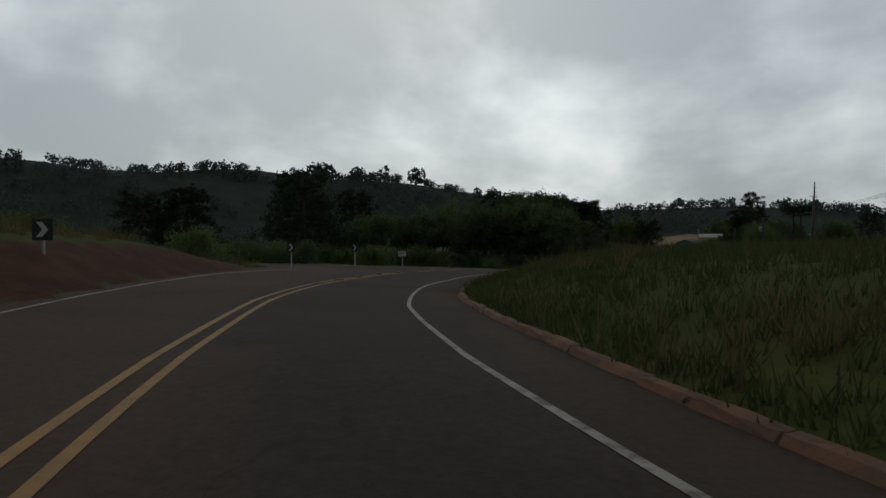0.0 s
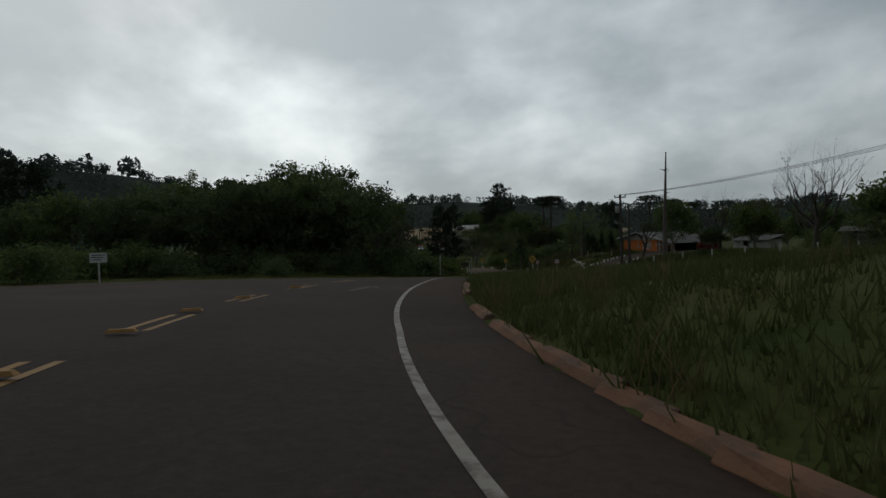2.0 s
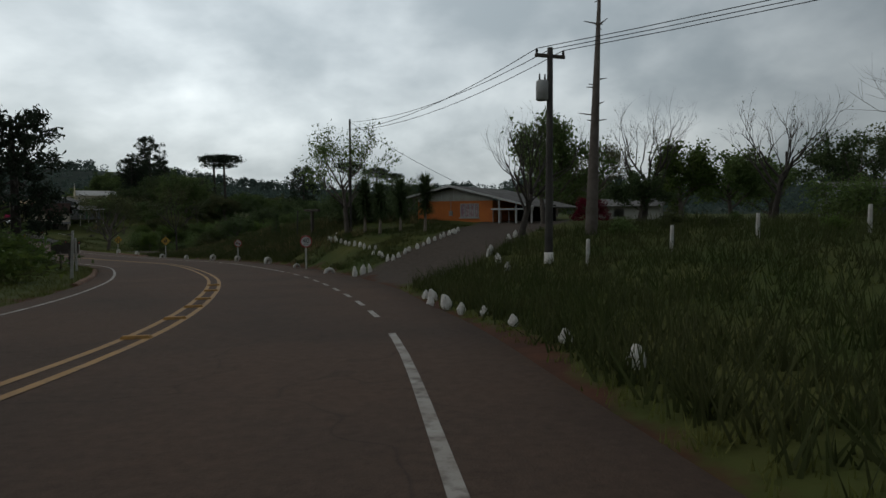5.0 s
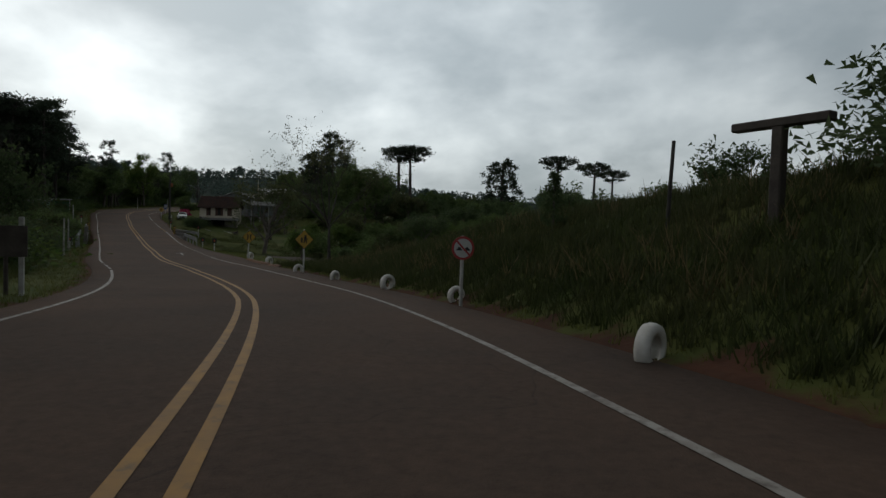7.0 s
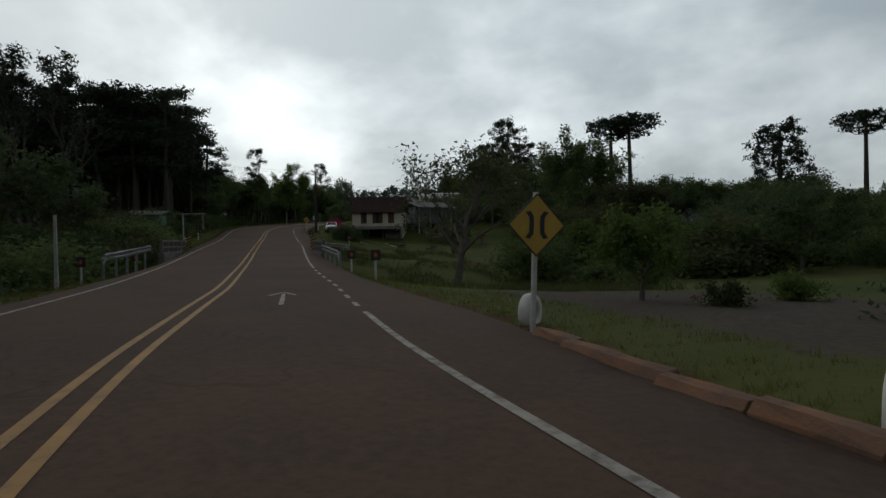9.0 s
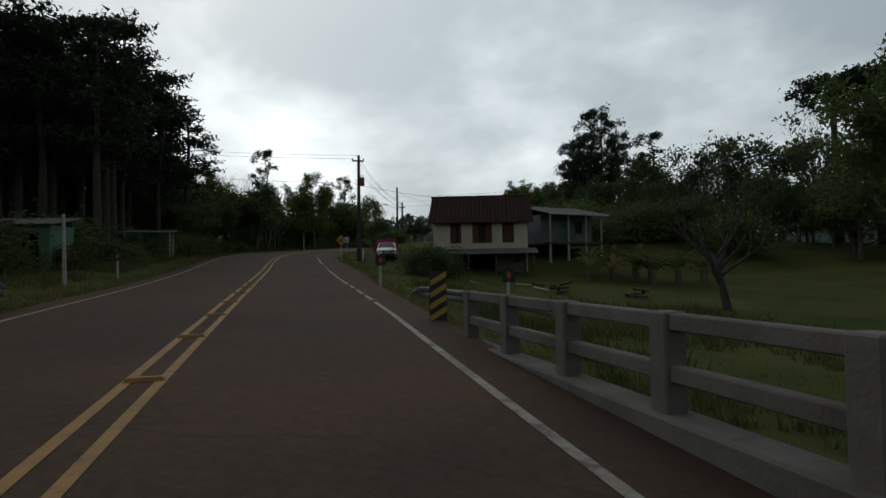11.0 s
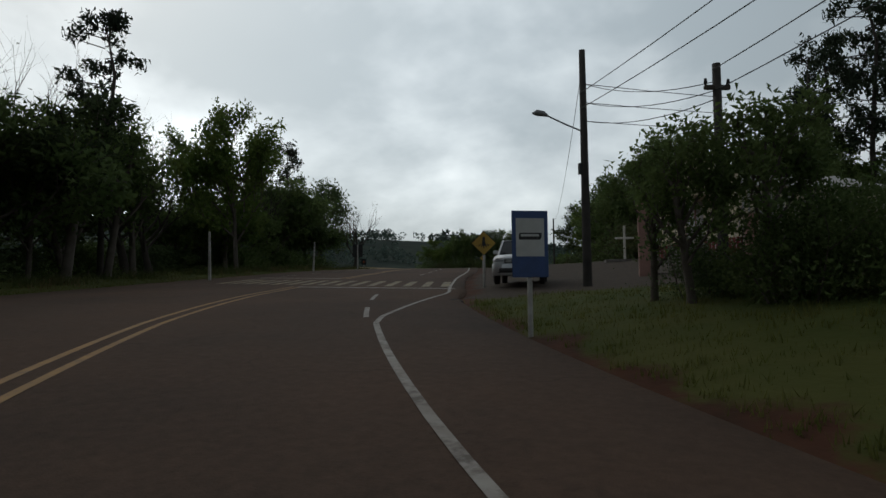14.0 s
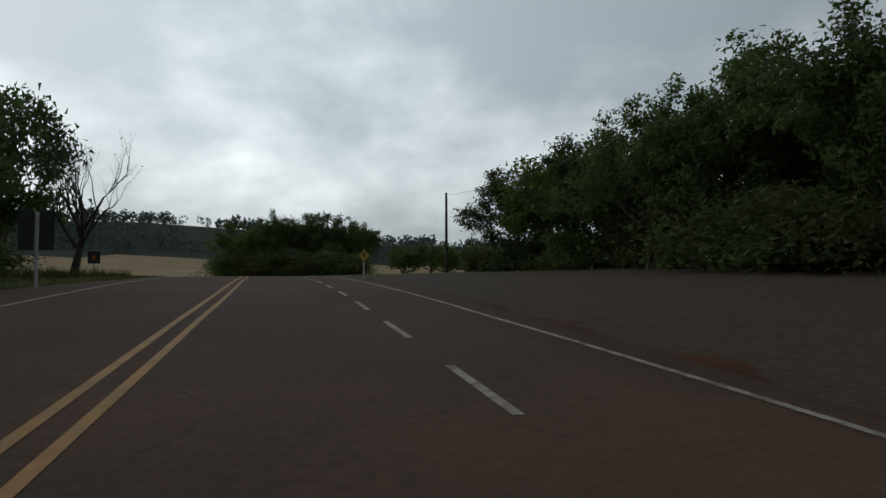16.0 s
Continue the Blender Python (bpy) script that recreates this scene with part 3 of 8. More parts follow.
class Shape:
    """Corners and faces of one mesh, gathered in lists."""

    def __init__(self):
        self.v, self.f, self.n = [], [], 0

    def add(self, verts, faces):
        self.v.append(np.asarray(verts, float).reshape(-1, 3))
        self.f += [tuple(i + self.n for i in face) for face in faces]
        self.n += len(self.v[-1])

    def tube(self, points, radii, sides=6, cap=True):
        points = [Vector(p) for p in points]
        verts = []
        for k, p in enumerate(points):
            way = (points[min(k + 1, len(points) - 1)] - points[max(k - 1, 0)]).normalized()
            side = way.orthogonal().normalized()
            other = way.cross(side)
            for j in range(sides):
                a = 2 * math.pi * j / sides
                verts.append(p + radii[k] * (math.cos(a) * side + math.sin(a) * other))
        faces = [(k * sides + j, k * sides + (j + 1) % sides, (k + 1) * sides + (j + 1) % sides, (k + 1) * sides + j) for k in range(len(points) - 1) for j in range(sides)]
        if cap:
            faces.append(tuple(range((len(points) - 1) * sides, len(points) * sides)))
        self.add([tuple(v) for v in verts], faces)

    def leaves(self, centres, size, rng, long=1.7, flat=0.0):
        """A small pointed leaf at each centre, turned at random."""
        c = np.asarray(centres, float).reshape(-1, 3)
        n = len(c)
        if not n:
            return
        a = rng.normal(size=(n, 3))
        a[:, 2] *= 1 - flat
        a /= np.linalg.norm(a, axis=1)[:, None]
        b = np.cross(a, rng.normal(size=(n, 3)))
        b /= np.linalg.norm(b, axis=1)[:, None]
        s = (size * rng.uniform(0.6, 1.3, n))[:, None]
        tri = np.stack([c - a * s * long / 2 - b * s * 0.45, c - a * s * long / 2 + b * s * 0.45, c + a * s * long / 2], 1).reshape(-1, 3)
        self.v.append(tri)
        base = self.n + 3 * np.arange(n)
        self.f += np.stack([base, base + 1, base + 2], 1).tolist()
        self.n += 3 * n

    def mesh(self, name, material, smooth=False):
        me = bpy.data.meshes.new(name)
        me.from_pydata(np.vstack(self.v).tolist(), [], self.f)
        me.materials.append(material)
        if smooth:
            me.polygons.foreach_set("use_smooth", [True] * len(me.polygons))
        return me


def branches(wood, start, way, length, radius, depth, rng, tips, spread=0.6, up=0.12, splits=(2, 3), thin=0.62):
    """A branching limb; the places of its twigs go into tips."""
    way = way.normalized()
    pts, rad, p = [start], [radius], start
    steps = 3 if depth > 1 else 2
    for k in range(steps):
        way = (way + Vector(rng.normal(size=3)) * 0.13 + Vector((0, 0, up))).normalized()
        p = p + way * (length / steps)
        pts.append(p)
        rad.append(radius * (1 - 0.42 * (k + 1) / steps))
    wood.tube(pts, rad, 6 if depth > 2 else (4 if depth > 1 else 3), cap=False)
    if depth <= 2:
        tips += pts[1:]
    if depth == 0:
        return
    for _ in range(int(rng.integers(splits[0], splits[1] + 1))):
        side = Vector(rng.normal(size=3))
        side -= side.dot(way) * way
        turn = (way + side.normalized() * rng.uniform(0.5, 1.3) * spread).normalized()
        k = int(rng.integers(steps - 1, steps + 1))
        branches(wood, pts[k], turn, length * rng.uniform(0.6, 0.85), rad[k] * thin * 1.25, depth - 1, rng, tips, spread, up, splits, thin)


PLANTS = {}


def plant_mesh(kind, variant):
    """Trunk and crown meshes of one kind of plant, one unit being a metre at its usual height."""
    if (kind, variant) in PLANTS:
        return PLANTS[kind, variant]
    rng = np.random.default_rng(abs(hash_name(kind)) + 17 * variant)
    wood, leaf, tips = Shape(), Shape(), []
    green = "mid"
    bark = M_BARK
    if kind in ("broadleaf", "round", "thin", "bare", "dry", "spreading", "grand"):
        tall = {"broadleaf": 3.4, "round": 2.4, "thin": 4.4, "bare": 2.2, "dry": 3.0, "spreading": 2.2, "grand": 6.2}[kind]
        thick = 0.5 if kind == "spreading" else 1.0
        lean = Vector((rng.normal() * 0.3, rng.normal() * 0.3, 0))
        lean = lean * (0.1 if kind == "spreading" else 1)
        top = Vector((0, 0, tall)) + lean
        wood.tube([(0, 0, -0.3), (0.02, 0, 0.25), lean * 0.5 + Vector((0, 0, tall * 0.55)), top], [r * thick for r in (0.24, 0.17, 0.13, 0.09)], 7)
        limbs = {"broadleaf": 9, "round": 9, "thin": 8, "bare": 8, "dry": 8, "spreading": 7, "grand": 15}[kind]
        first = {"broadleaf": 0.28, "round": 0.3, "thin": 0.25, "bare": 0.45, "dry": 0.35, "spreading": 0.8, "grand": 0.22}[kind]
        for k in range(limbs):
            a = 2 * math.pi * (k * 0.382 + rng.uniform(0, 0.2))
            rise = {"thin": 1.6, "spreading": 1.1, "dry": 1.0, "bare": 1.2}.get(kind, 0.75) * rng.uniform(0.6, 1.4)
            u = first + (1 - first) * (k + rng.uniform(0, 0.9)) / limbs
            at = lean * u + Vector((0, 0, tall * u))
            deep = {"bare": 4, "dry": 4, "spreading": 4}.get(kind, 2)
            long = {"broadleaf": 2.2, "round": 1.7, "thin": 1.5, "bare": 2.0, "dry": 1.8, "spreading": 2.3, "grand": 3.0}[kind] * (1.15 - 0.35 * u)
            branches(wood, at, Vector((math.cos(a), math.sin(a), rise)), long, 0.075 * (0.6 if kind == "spreading" else 1.0), deep, rng, tips, up={"bare": 0.14, "spreading": 0.06}.get(kind, 0.08), splits=(2, 3) if deep > 2 else (3, 4), thin=0.55)
        tip = np.array([tuple(t) for t in tips])
        if kind in ("bare", "spreading"):
            n = 60 if kind == "bare" else 2400
            pick = tip[rng.integers(0, len(tip), n)]
            leaf.leaves(pick + rng.normal(size=pick.shape) * 0.09 - (0, 0, 0.08), 0.055, rng, 2.2)
        elif kind == "dry":
            pick = tip[rng.integers(0, len(tip), 3600)]
            leaf.leaves(pick + rng.normal(size=pick.shape) * 0.17, 0.1, rng)
        else:
            count = {"broadleaf": 4200, "round": 4000, "thin": 2600, "grand": 11000}[kind]
            lumps = tip[rng.integers(0, len(tip), 110 if kind != "grand" else 260)]
            who = rng.integers(0, len(lumps), count)
            near = lumps[who] + rng.normal(size=(count, 3)) * (0.33, 0.33, 0.24)
            loose = tip[rng.integers(0, len(tip), count // 3)]
            loose = loose + rng.normal(size=loose.shape) * 0.24
            leaf.leaves(np.vstack([near, loose]), {"thin": 0.14, "grand": 0.17}.get(kind, 0.165), rng)
        green = {"broadleaf": ("dark", "mid", "dark", "olive")[variant % 4], "round": ("dark", "mid", "fresh", "mid")[variant % 4], "thin": ("mid", "dark")[variant % 2], "grand": ("fresh", "mid", "dark", "mid")[variant % 4], "bare": "olive", "spreading": "olive", "dry": ("olive", "mid", "dark", "olive")[variant % 4]}[kind]
        bark = M_DARKBARK if kind in ("bare", "spreading") else M_BARK
    elif kind == "thicket":
        for k in range(9):
            a = rng.uniform(0, 6.28)
            r = rng.uniform(0, 0.9)
            branches(wood, Vector((math.cos(a) * r, math.sin(a) * r, -0.1)), Vector((math.cos(a) * 0.5, math.sin(a) * 0.5, 1.5)), 1.1, 0.03, 1, rng, tips, spread=0.9)
        tip = np.array([tuple(t) for t in tips])
        tip = tip[tip[:, 2] > 0.25]
        finer = variant >= 10
        count = 6500 if finer else 3200
        lumps = tip[rng.integers(0, len(tip), 60)]
        near = lumps[rng.integers(0, 60, count)] + rng.normal(size=(count, 3)) * (0.3, 0.3, 0.22)
        low = rng.normal(size=(1000, 3)) * (0.8, 0.8, 0.3) + (0, 0, 0.45)
        leaf.leaves(np.vstack([near, low[low[:, 2] > 0]]), 0.06 if finer else 0.092, rng)
        green = ("mid", "dark", "mid", "olive")[variant % 4]
    elif kind == "umbrella":
        tall = 12.0
        wood.tube([(0, 0, -0.3), (0.05, 0, tall * 0.4), (rng.normal() * 0.2, 0.1, tall * 0.8), (0.1, 0, tall)], [0.33, 0.26, 0.2, 0.1], 8)
        for level, reach, count in ((tall - 0.1, 1.4, 5), (tall - 0.5, 2.4, 8), (tall - 1.1, 2.7, 9), (tall - 1.9, 1.9, 5)):
            for k in range(count):
                a = 2 * math.pi * (k + rng.uniform(0, 0.8)) / count
                r = reach * rng.uniform(0.75, 1.15)
                end = Vector((math.cos(a) * r, math.sin(a) * r, level + 0.35 * r * 0.4))
                wood.tube([(0, 0, level - 0.4), (end.x * 0.5, end.y * 0.5, level - 0.35), end], [0.06, 0.045, 0.02], 4)
                n = 55
                spread = rng.normal(size=(n, 3)) * (0.36, 0.36, 0.14) + np.array(end)
                leaf.leaves(spread, 0.2, rng, 1.9)
                mids = rng.normal(size=(22, 3)) * (0.3, 0.3, 0.1) + np.array((end.x * 0.7, end.y * 0.7, level + 0.1))
                leaf.leaves(mids, 0.2, rng, 1.9)
        green, bark = "needle", M_DARKBARK
    elif kind == "candelabra":
        tall = 8.0
        wood.tube([(0, 0, -0.3), (0, 0.05, tall * 0.5), (0.05, 0, tall)], [0.34, 0.24, 0.09], 8)
        for level in np.arange(2.2, tall + 0.2, 0.62):
            reach = 3.3 * (1 - 0.55 * (level / tall) ** 3) * rng.uniform(0.75, 1.1)
            count = 6
            for k in range(count):
                a = 2 * math.pi * (k + rng.uniform(0, 0.9)) / count
                r = reach * rng.uniform(0.65, 1.1)
                end = Vector((math.cos(a) * r, math.sin(a) * r, level + rng.uniform(0.1, 0.5)))
                wood.tube([(0, 0, level), (end.x * 0.55, end.y * 0.55, level - 0.28), end], [0.055, 0.04, 0.02], 4)
                for q in range(4):
                    at = np.array(end) * (1 - 0.1 * q, 1 - 0.1 * q, 1) + rng.normal(size=3) * (0.22, 0.22, 0.12)
                    leaf.leaves(at + rng.normal(size=(26, 3)) * (0.2, 0.2, 0.15), 0.15, rng, 2.2)
        green, bark = "needle", M_DARKBARK
    elif kind == "pine":
        tall = 16.0
        wood.tube([(0, 0, -0.4), (0.1, 0, tall * 0.4), (rng.normal() * 0.3, rng.normal() * 0.3, tall * 0.8), (0, 0, tall)], [0.26, 0.2, 0.13, 0.03], 7)
        for k in range(46):
            u = rng.uniform(0.3, 1.0) ** 0.8
            z = tall * u
            r = (1.0 + 2.1 * math.sin(math.pi * min(1, (1.02 - u) * 1.25 + 0.08)) ** 0.7) * rng.uniform(0.45, 1.0)
            a = rng.uniform(0, 2 * math.pi)
            end = Vector((math.cos(a) * r, math.sin(a) * r, z + rng.uniform(0, 0.7)))
            wood.tube([(0, 0, z - 0.2), end], [0.05, 0.015], 3, cap=False)
            for _ in range(2):
                at = np.array((end.x * rng.uniform(0.55, 1.05), end.y * rng.uniform(0.55, 1.05), end.z + rng.normal() * 0.15))
                leaf.leaves(at + rng.normal(size=(36, 3)) * (0.36, 0.36, 0.22), 0.2, rng, 2.0)
        green, bark = "needle", M_DARKBARK
    elif kind == "cypress":
        wood.tube([(0, 0, -0.2), (0, 0, 2.2)], [0.07, 0.02], 6)
        for k in range(60):
            z = rng.uniform(0.35, 2.3)
            r = 0.42 * (1 - (z / 2.45)) + 0.06
            a = rng.uniform(0, 6.28)
            leaf.leaves(np.array((math.cos(a) * r, math.sin(a) * r, z)) + rng.normal(size=(26, 3)) * 0.08, 0.07, rng, 2.0)
        green = "dark"
    elif kind == "bush":
        for k in range(6):
            a = rng.uniform(0, 6.28)
            branches(wood, Vector((0, 0, -0.05)), Vector((math.cos(a), math.sin(a), 1.3)), 0.55, 0.025, 1, rng, tips, spread=0.9)
        tip = np.array([tuple(t) for t in tips])
        lump = tip[rng.integers(0, len(tip), 1700)]
        leaf.leaves(lump + rng.normal(size=lump.shape) * (0.17, 0.17, 0.13), 0.085, rng)
        low = rng.normal(size=(350, 3)) * (0.45, 0.45, 0.15) + (0, 0, 0.25)
        leaf.leaves(low, 0.09, rng)
        green = ("dark", "mid", "olive", "fresh")[variant % 4]
    elif kind in ("azalea", "redbush"):
        for k in range(7):
            a = rng.uniform(0, 6.28)
            branches(wood, Vector((0, 0, -0.05)), Vector((math.cos(a), math.sin(a), 1.2)), 0.5, 0.025, 2, rng, tips, spread=0.8)
        d = rng.normal(size=(4200, 3))
        d /= np.linalg.norm(d, axis=1)[:, None]
        d[:, 2] = np.abs(d[:, 2])
        lump = 1 + 0.16 * np.sin(d[:, 0] * 7 + variant) * np.sin(d[:, 1] * 6 + 1) + 0.1 * np.sin(d[:, 2] * 11)
        leaf.leaves(d * (rng.uniform(0.55, 1.0, 4200) ** 0.5 * lump)[:, None] * (0.95, 0.95, 1.25) + (0, 0, 0.05), 0.06, rng, 1.3)
        green = "pink" if kind == "azalea" else "red"
    elif kind == "banana":
        for k in range(9):
            a = 2 * math.pi * k / 9 + rng.uniform(0, 0.5)
            r, h = rng.uniform(0.7, 1.3), rng.uniform(1.3, 2.0)
            spine = [Vector((0, 0, 0.7)), Vector((math.cos(a) * r * 0.4, math.sin(a) * r * 0.4, h)), Vector((math.cos(a) * r, math.sin(a) * r, h - rng.uniform(0, 0.6)))]
            side = Vector((-math.sin(a), math.cos(a), 0))
            pts = [spine[0] * (1 - u) ** 2 + spine[1] * 2 * u * (1 - u) + spine[2] * u * u for u in np.linspace(0.15, 1, 7)]
            wid = [0.03, 0.12, 0.17, 0.18, 0.15, 0.1, 0.02]
            rows = []
            for p, w_ in zip(pts, wid):
                rows += [tuple(p + side * w_), tuple(p + Vector((0, 0, -0.05))), tuple(p - side * w_)]
            leaf.add(rows, [(3 * q + e, 3 * q + e + 1, 3 * q + e + 4, 3 * q + e + 3) for q in range(6) for e in (0, 1)])
        wood.tube([(0, 0, -0.2), (0.02, 0, 1.0)], [0.11, 0.07], 7)
        green = ("mid", "straw", "fresh", "olive")[variant % 4]
    elif kind == "yucca":
        tall = 2.15
        wood.tube([(0, 0, -0.2), (0, 0, 0.1), (0.03, 0.02, 0.9), (0.02, 0, tall)], [0.13, 0.085, 0.06, 0.05], 8)
        for k in range(560):
            u = rng.uniform(0, 1)
            z = tall - 1.15 + 1.3 * u
            rise = rng.uniform(-1.1, 0.4) + 1.1 * u if u < 0.85 else rng.uniform(0.6, 3.0)
            way = Vector((rng.normal(), rng.normal(), 0)).normalized()
            d = (way + Vector((0, 0, rise))).normalized()
            L = rng.uniform(0.56, 0.8) * (0.7 + 0.3 * min(1.0, u * 2))
            side = d.cross(Vector((0, 0, 1))).normalized() * 0.022
            p = Vector((0.02, 0, z)) + d * 0.05
            m_, e = p + d * L * 0.5 + Vector((0, 0, 0.02)), p + d * L - Vector((0, 0, 0.06))
            leaf.add([tuple(p + side), tuple(p - side), tuple(m_ - side * 1.4), tuple(m_ + side * 1.4), tuple(e)], [(0, 1, 2, 3), (3, 2, 4)])
        green, bark = "dark", M_PALEBARK
    PLANTS[kind, variant] = (wood.mesh("trunk", bark, True), leaf.mesh("crown", M_LEAF[green]))
    return PLANTS[kind, variant]


def hash_name(text):
    return sum((k + 1) * ord(c) for k, c in enumerate(text))


LOOKS = {
    "broadleaf": ("broadleaf_tree", "dark green broadleaf tree with a dense uneven crown", "tree"),
    "round": ("leafy_tree", "leafy green tree with a rounded crown", "tree"),
    "thin": ("slender_tree", "slender tree with a thin open green crown", "tree"),
    "bare": ("bare_tree", "bare leafless tree with fine spreading twigs", "tree"),
    "dry": ("sparse_tree", "sparse tree with few small leaves on fine branches", "tree"),
    "umbrella": ("araucaria_tree", "tall araucaria with a flat umbrella crown", "tree"),
    "candelabra": ("araucaria_tree", "dark araucaria with tiers of tufted branches", "tree"),
    "pine": ("pine_tree", "tall dark pine with a ragged narrow crown", "tree"),
    "cypress": ("young_conifer", "small narrow dark conifer on the grass bank", "tree"),
    "spreading": ("seed_pod_tree", "nearly leafless spreading tree with dangling seed pods", "tree"),
    "grand": ("tall_tree", "tall leafy tree with a deep full green crown", "tree"),
    "thicket": ("shrub", "dense dark green shrub at the wood's edge", "shrub"),
    "bush": ("bush", "low leafy green bush beside the road", "bush"),
    "azalea": ("azalea_bush", "round azalea bush covered in magenta blossom", "bush"),
    "redbush": ("blossom_bush", "dark red blossoming bush under the trees", "bush"),
    "banana": ("banana_plant", "ragged banana plant with torn broad leaves", "plant"),
    "yucca": ("yucca_palm", "yucca palm with a pale bare trunk and spiky crown", "palm"),
}
PARTS_OF = {"bush": ("stem", "foliage"), "thicket": ("stem", "foliage"), "azalea": ("stem", "blossom"), "redbush": ("stem", "blossom"), "banana": ("stem", "foliage")}
# usual heights in metres
TALL = {"broadleaf": 6.6, "round": 5.0, "thin": 6.8, "bare": 6.0, "dry": 6.0, "spreading": 7.4, "thicket": 2.6, "grand": 10.0}


TOPS = {}


def top_height(kind, variant):
    if (kind, variant) not in TOPS:
        tops = sorted(v.co.z for me in plant_mesh(kind, variant) for v in me.vertices)
        TOPS[kind, variant] = tops[-1 - len(tops) // 400]
    return TOPS[kind, variant]


def plant(kind, x, y, size=1.0, variant=0, turn=None, wide=1.0, group="", label="", sink=0.05):
    """One plant standing on the ground at a plan point."""
    trunk, crown = plant_mesh(kind, variant)
    name, words, sort = LOOKS[kind]
    root = new(name)
    z = float(ground(x, y)[0]) - sink
    turn = (x * 37.7 + y * 91.3) % 360 if turn is None else turn
    if kind in TALL:
        size = size * TALL[kind] / top_height(kind, variant)
    root.matrix_basis = pose(x, y, z, 0, 0, turn) @ Matrix.Diagonal((size * wide, size * wide, size, 1))
    for part_name, me in zip(PARTS_OF.get(kind, ("trunk", "crown")), (trunk, crown)):
        ob = new(part_name, me)
        ob.parent = root
    tagged(root, label or words, sort, group)
    return root


def grove(kind, count, s_range, o_range, size, seed, variants=4, gap=2.0, group="", wide=(0.9, 1.2)):
    """Plants scattered over a stretch beside the road."""
    rng = np.random.default_rng(seed)
    put = []
    tries = 0
    while len(put) < count and tries < count * 40:
        tries += 1
        s, o = rng.uniform(*s_range), rng.uniform(*o_range)
        x, y = spot(s, o)
        s2, o2, _, far = along(x, y)
        left, right = asphalt(s2)
        if left[0] - 2.0 < o2[0] < right[0] + 1.5 or any((x - a) ** 2 + (y - b) ** 2 < gap * gap for a, b in put):
            continue
        put.append((x, y))
        plant(kind, x, y, rng.uniform(*size), int(rng.integers(0, variants)), rng.uniform(0, 360), rng.uniform(*wide), group)
    return put


# ---- small building blocks ----
def slab(name, parent, material, low, high, bevel=0.0, label="", segments=1):
    """A box between two corners, with eased edges, as one part."""
    bm = bmesh.new()
    bmesh.ops.create_cube(bm, size=1.0)
    size = [h - l for l, h in zip(low, high)]
    for v in bm.verts:
        v.co = Vector([l + (c + 0.5) * d for l, c, d in zip(low, v.co, size)])
    if bevel:
        bmesh.ops.bevel(bm, geom=bm.edges[:], offset=bevel, segments=segments, affect="EDGES")
    return part(name, bm, material, parent, label)


def prism(name, parent, material, outline, y0, y1, label="", bevel=0.0):
    """An outline in x and z, drawn out from y0 to y1."""
    bm = bmesh.new()
    front = [bm.verts.new((x, y0, z)) for x, z in outline]
    rear = [bm.verts.new((x, y1, z)) for x, z in outline]
    n = len(outline)
    bm.faces.new(front)
    bm.faces.new(rear[::-1])
    for k in range(n):
        bm.faces.new((front[k], rear[k], rear[(k + 1) % n], front[(k + 1) % n]))
    bmesh.ops.recalc_face_normals(bm, faces=bm.faces[:])
    if bevel:
        bmesh.ops.bevel(bm, geom=bm.edges[:], offset=bevel, segments=1, affect="EDGES")
    return part(name, bm, material, parent, label)


def pipe(name, parent, material, points, radii, sides=10, label=""):
    shape = Shape()
    shape.tube(points, radii if isinstance(radii, (list, tuple)) else [radii] * len(points), sides)
    ob = new(name, shape.mesh(name, material, True))
    ob.parent = parent
    if label:
        ob["label"] = label
    return ob


def stand(name, x, y, turn, label, category, group="", sink=0.0, z=None):
    """The base of a thing on the ground."""
    root = new(name)
    root.matrix_basis = pose(x, y, (float(ground(x, y)[0]) if z is None else z) - sink, 0, 0, turn)
    return tagged(root, label, category, group)


def lettering(text, size, parent, material, x, y, z):
    """Words in the built-in font, as one flat mesh that faces the thing's front."""
    curve = bpy.data.curves.new("lettering", "FONT")
    curve.body, curve.size, curve.align_x, curve.align_y, curve.extrude = text, size, "CENTER", "CENTER", 0.002
    tmp = new("lettering", curve)
    bpy.context.view_layer.update()
    me = bpy.data.meshes.new_from_object(tmp.evaluated_get(bpy.context.evaluated_depsgraph_get()))
    bpy.data.objects.remove(tmp)
    me.materials.clear()
    me.materials.append(material)
    ob = new("lettering", me)
    ob.parent = parent
    ob.matrix_basis = pose(x, y, z, 90, 0, 0)
    return ob


M_STEEL = mat("galvanized_steel", (0.30, 0.30, 0.30), (0.20, 0.20, 0.20), rough=0.55, metal=0.6, scale=5, spots=((0.12, 0.075, 0.05), 2.5, 0.6, 0.5))
M_POST = mat("white_painted_post", (0.42, 0.41, 0.38), (0.28, 0.26, 0.23), rough=0.85, scale=4, spots=((0.12, 0.09, 0.065), 3, 0.6, 0.6))
M_SIGNYELLOW = mat("yellow_sign_sheet", (0.46, 0.28, 0.03), (0.38, 0.23, 0.03), rough=0.5, scale=3, spots=((0.2, 0.14, 0.05), 5, 0.64, 0.4))
M_BLACK = mat("black_sign_paint", (0.012, 0.012, 0.012), (0.02, 0.02, 0.02), rough=0.6)
M_SIGNWHITE = mat("white_sign_sheet", (0.55, 0.55, 0.53), (0.45, 0.45, 0.43), rough=0.5, scale=3, spots=((0.25, 0.2, 0.15), 4, 0.62, 0.4))
M_SIGNRED = mat("red_sign_sheet", (0.38, 0.03, 0.03), (0.28, 0.025, 0.025), rough=0.5)
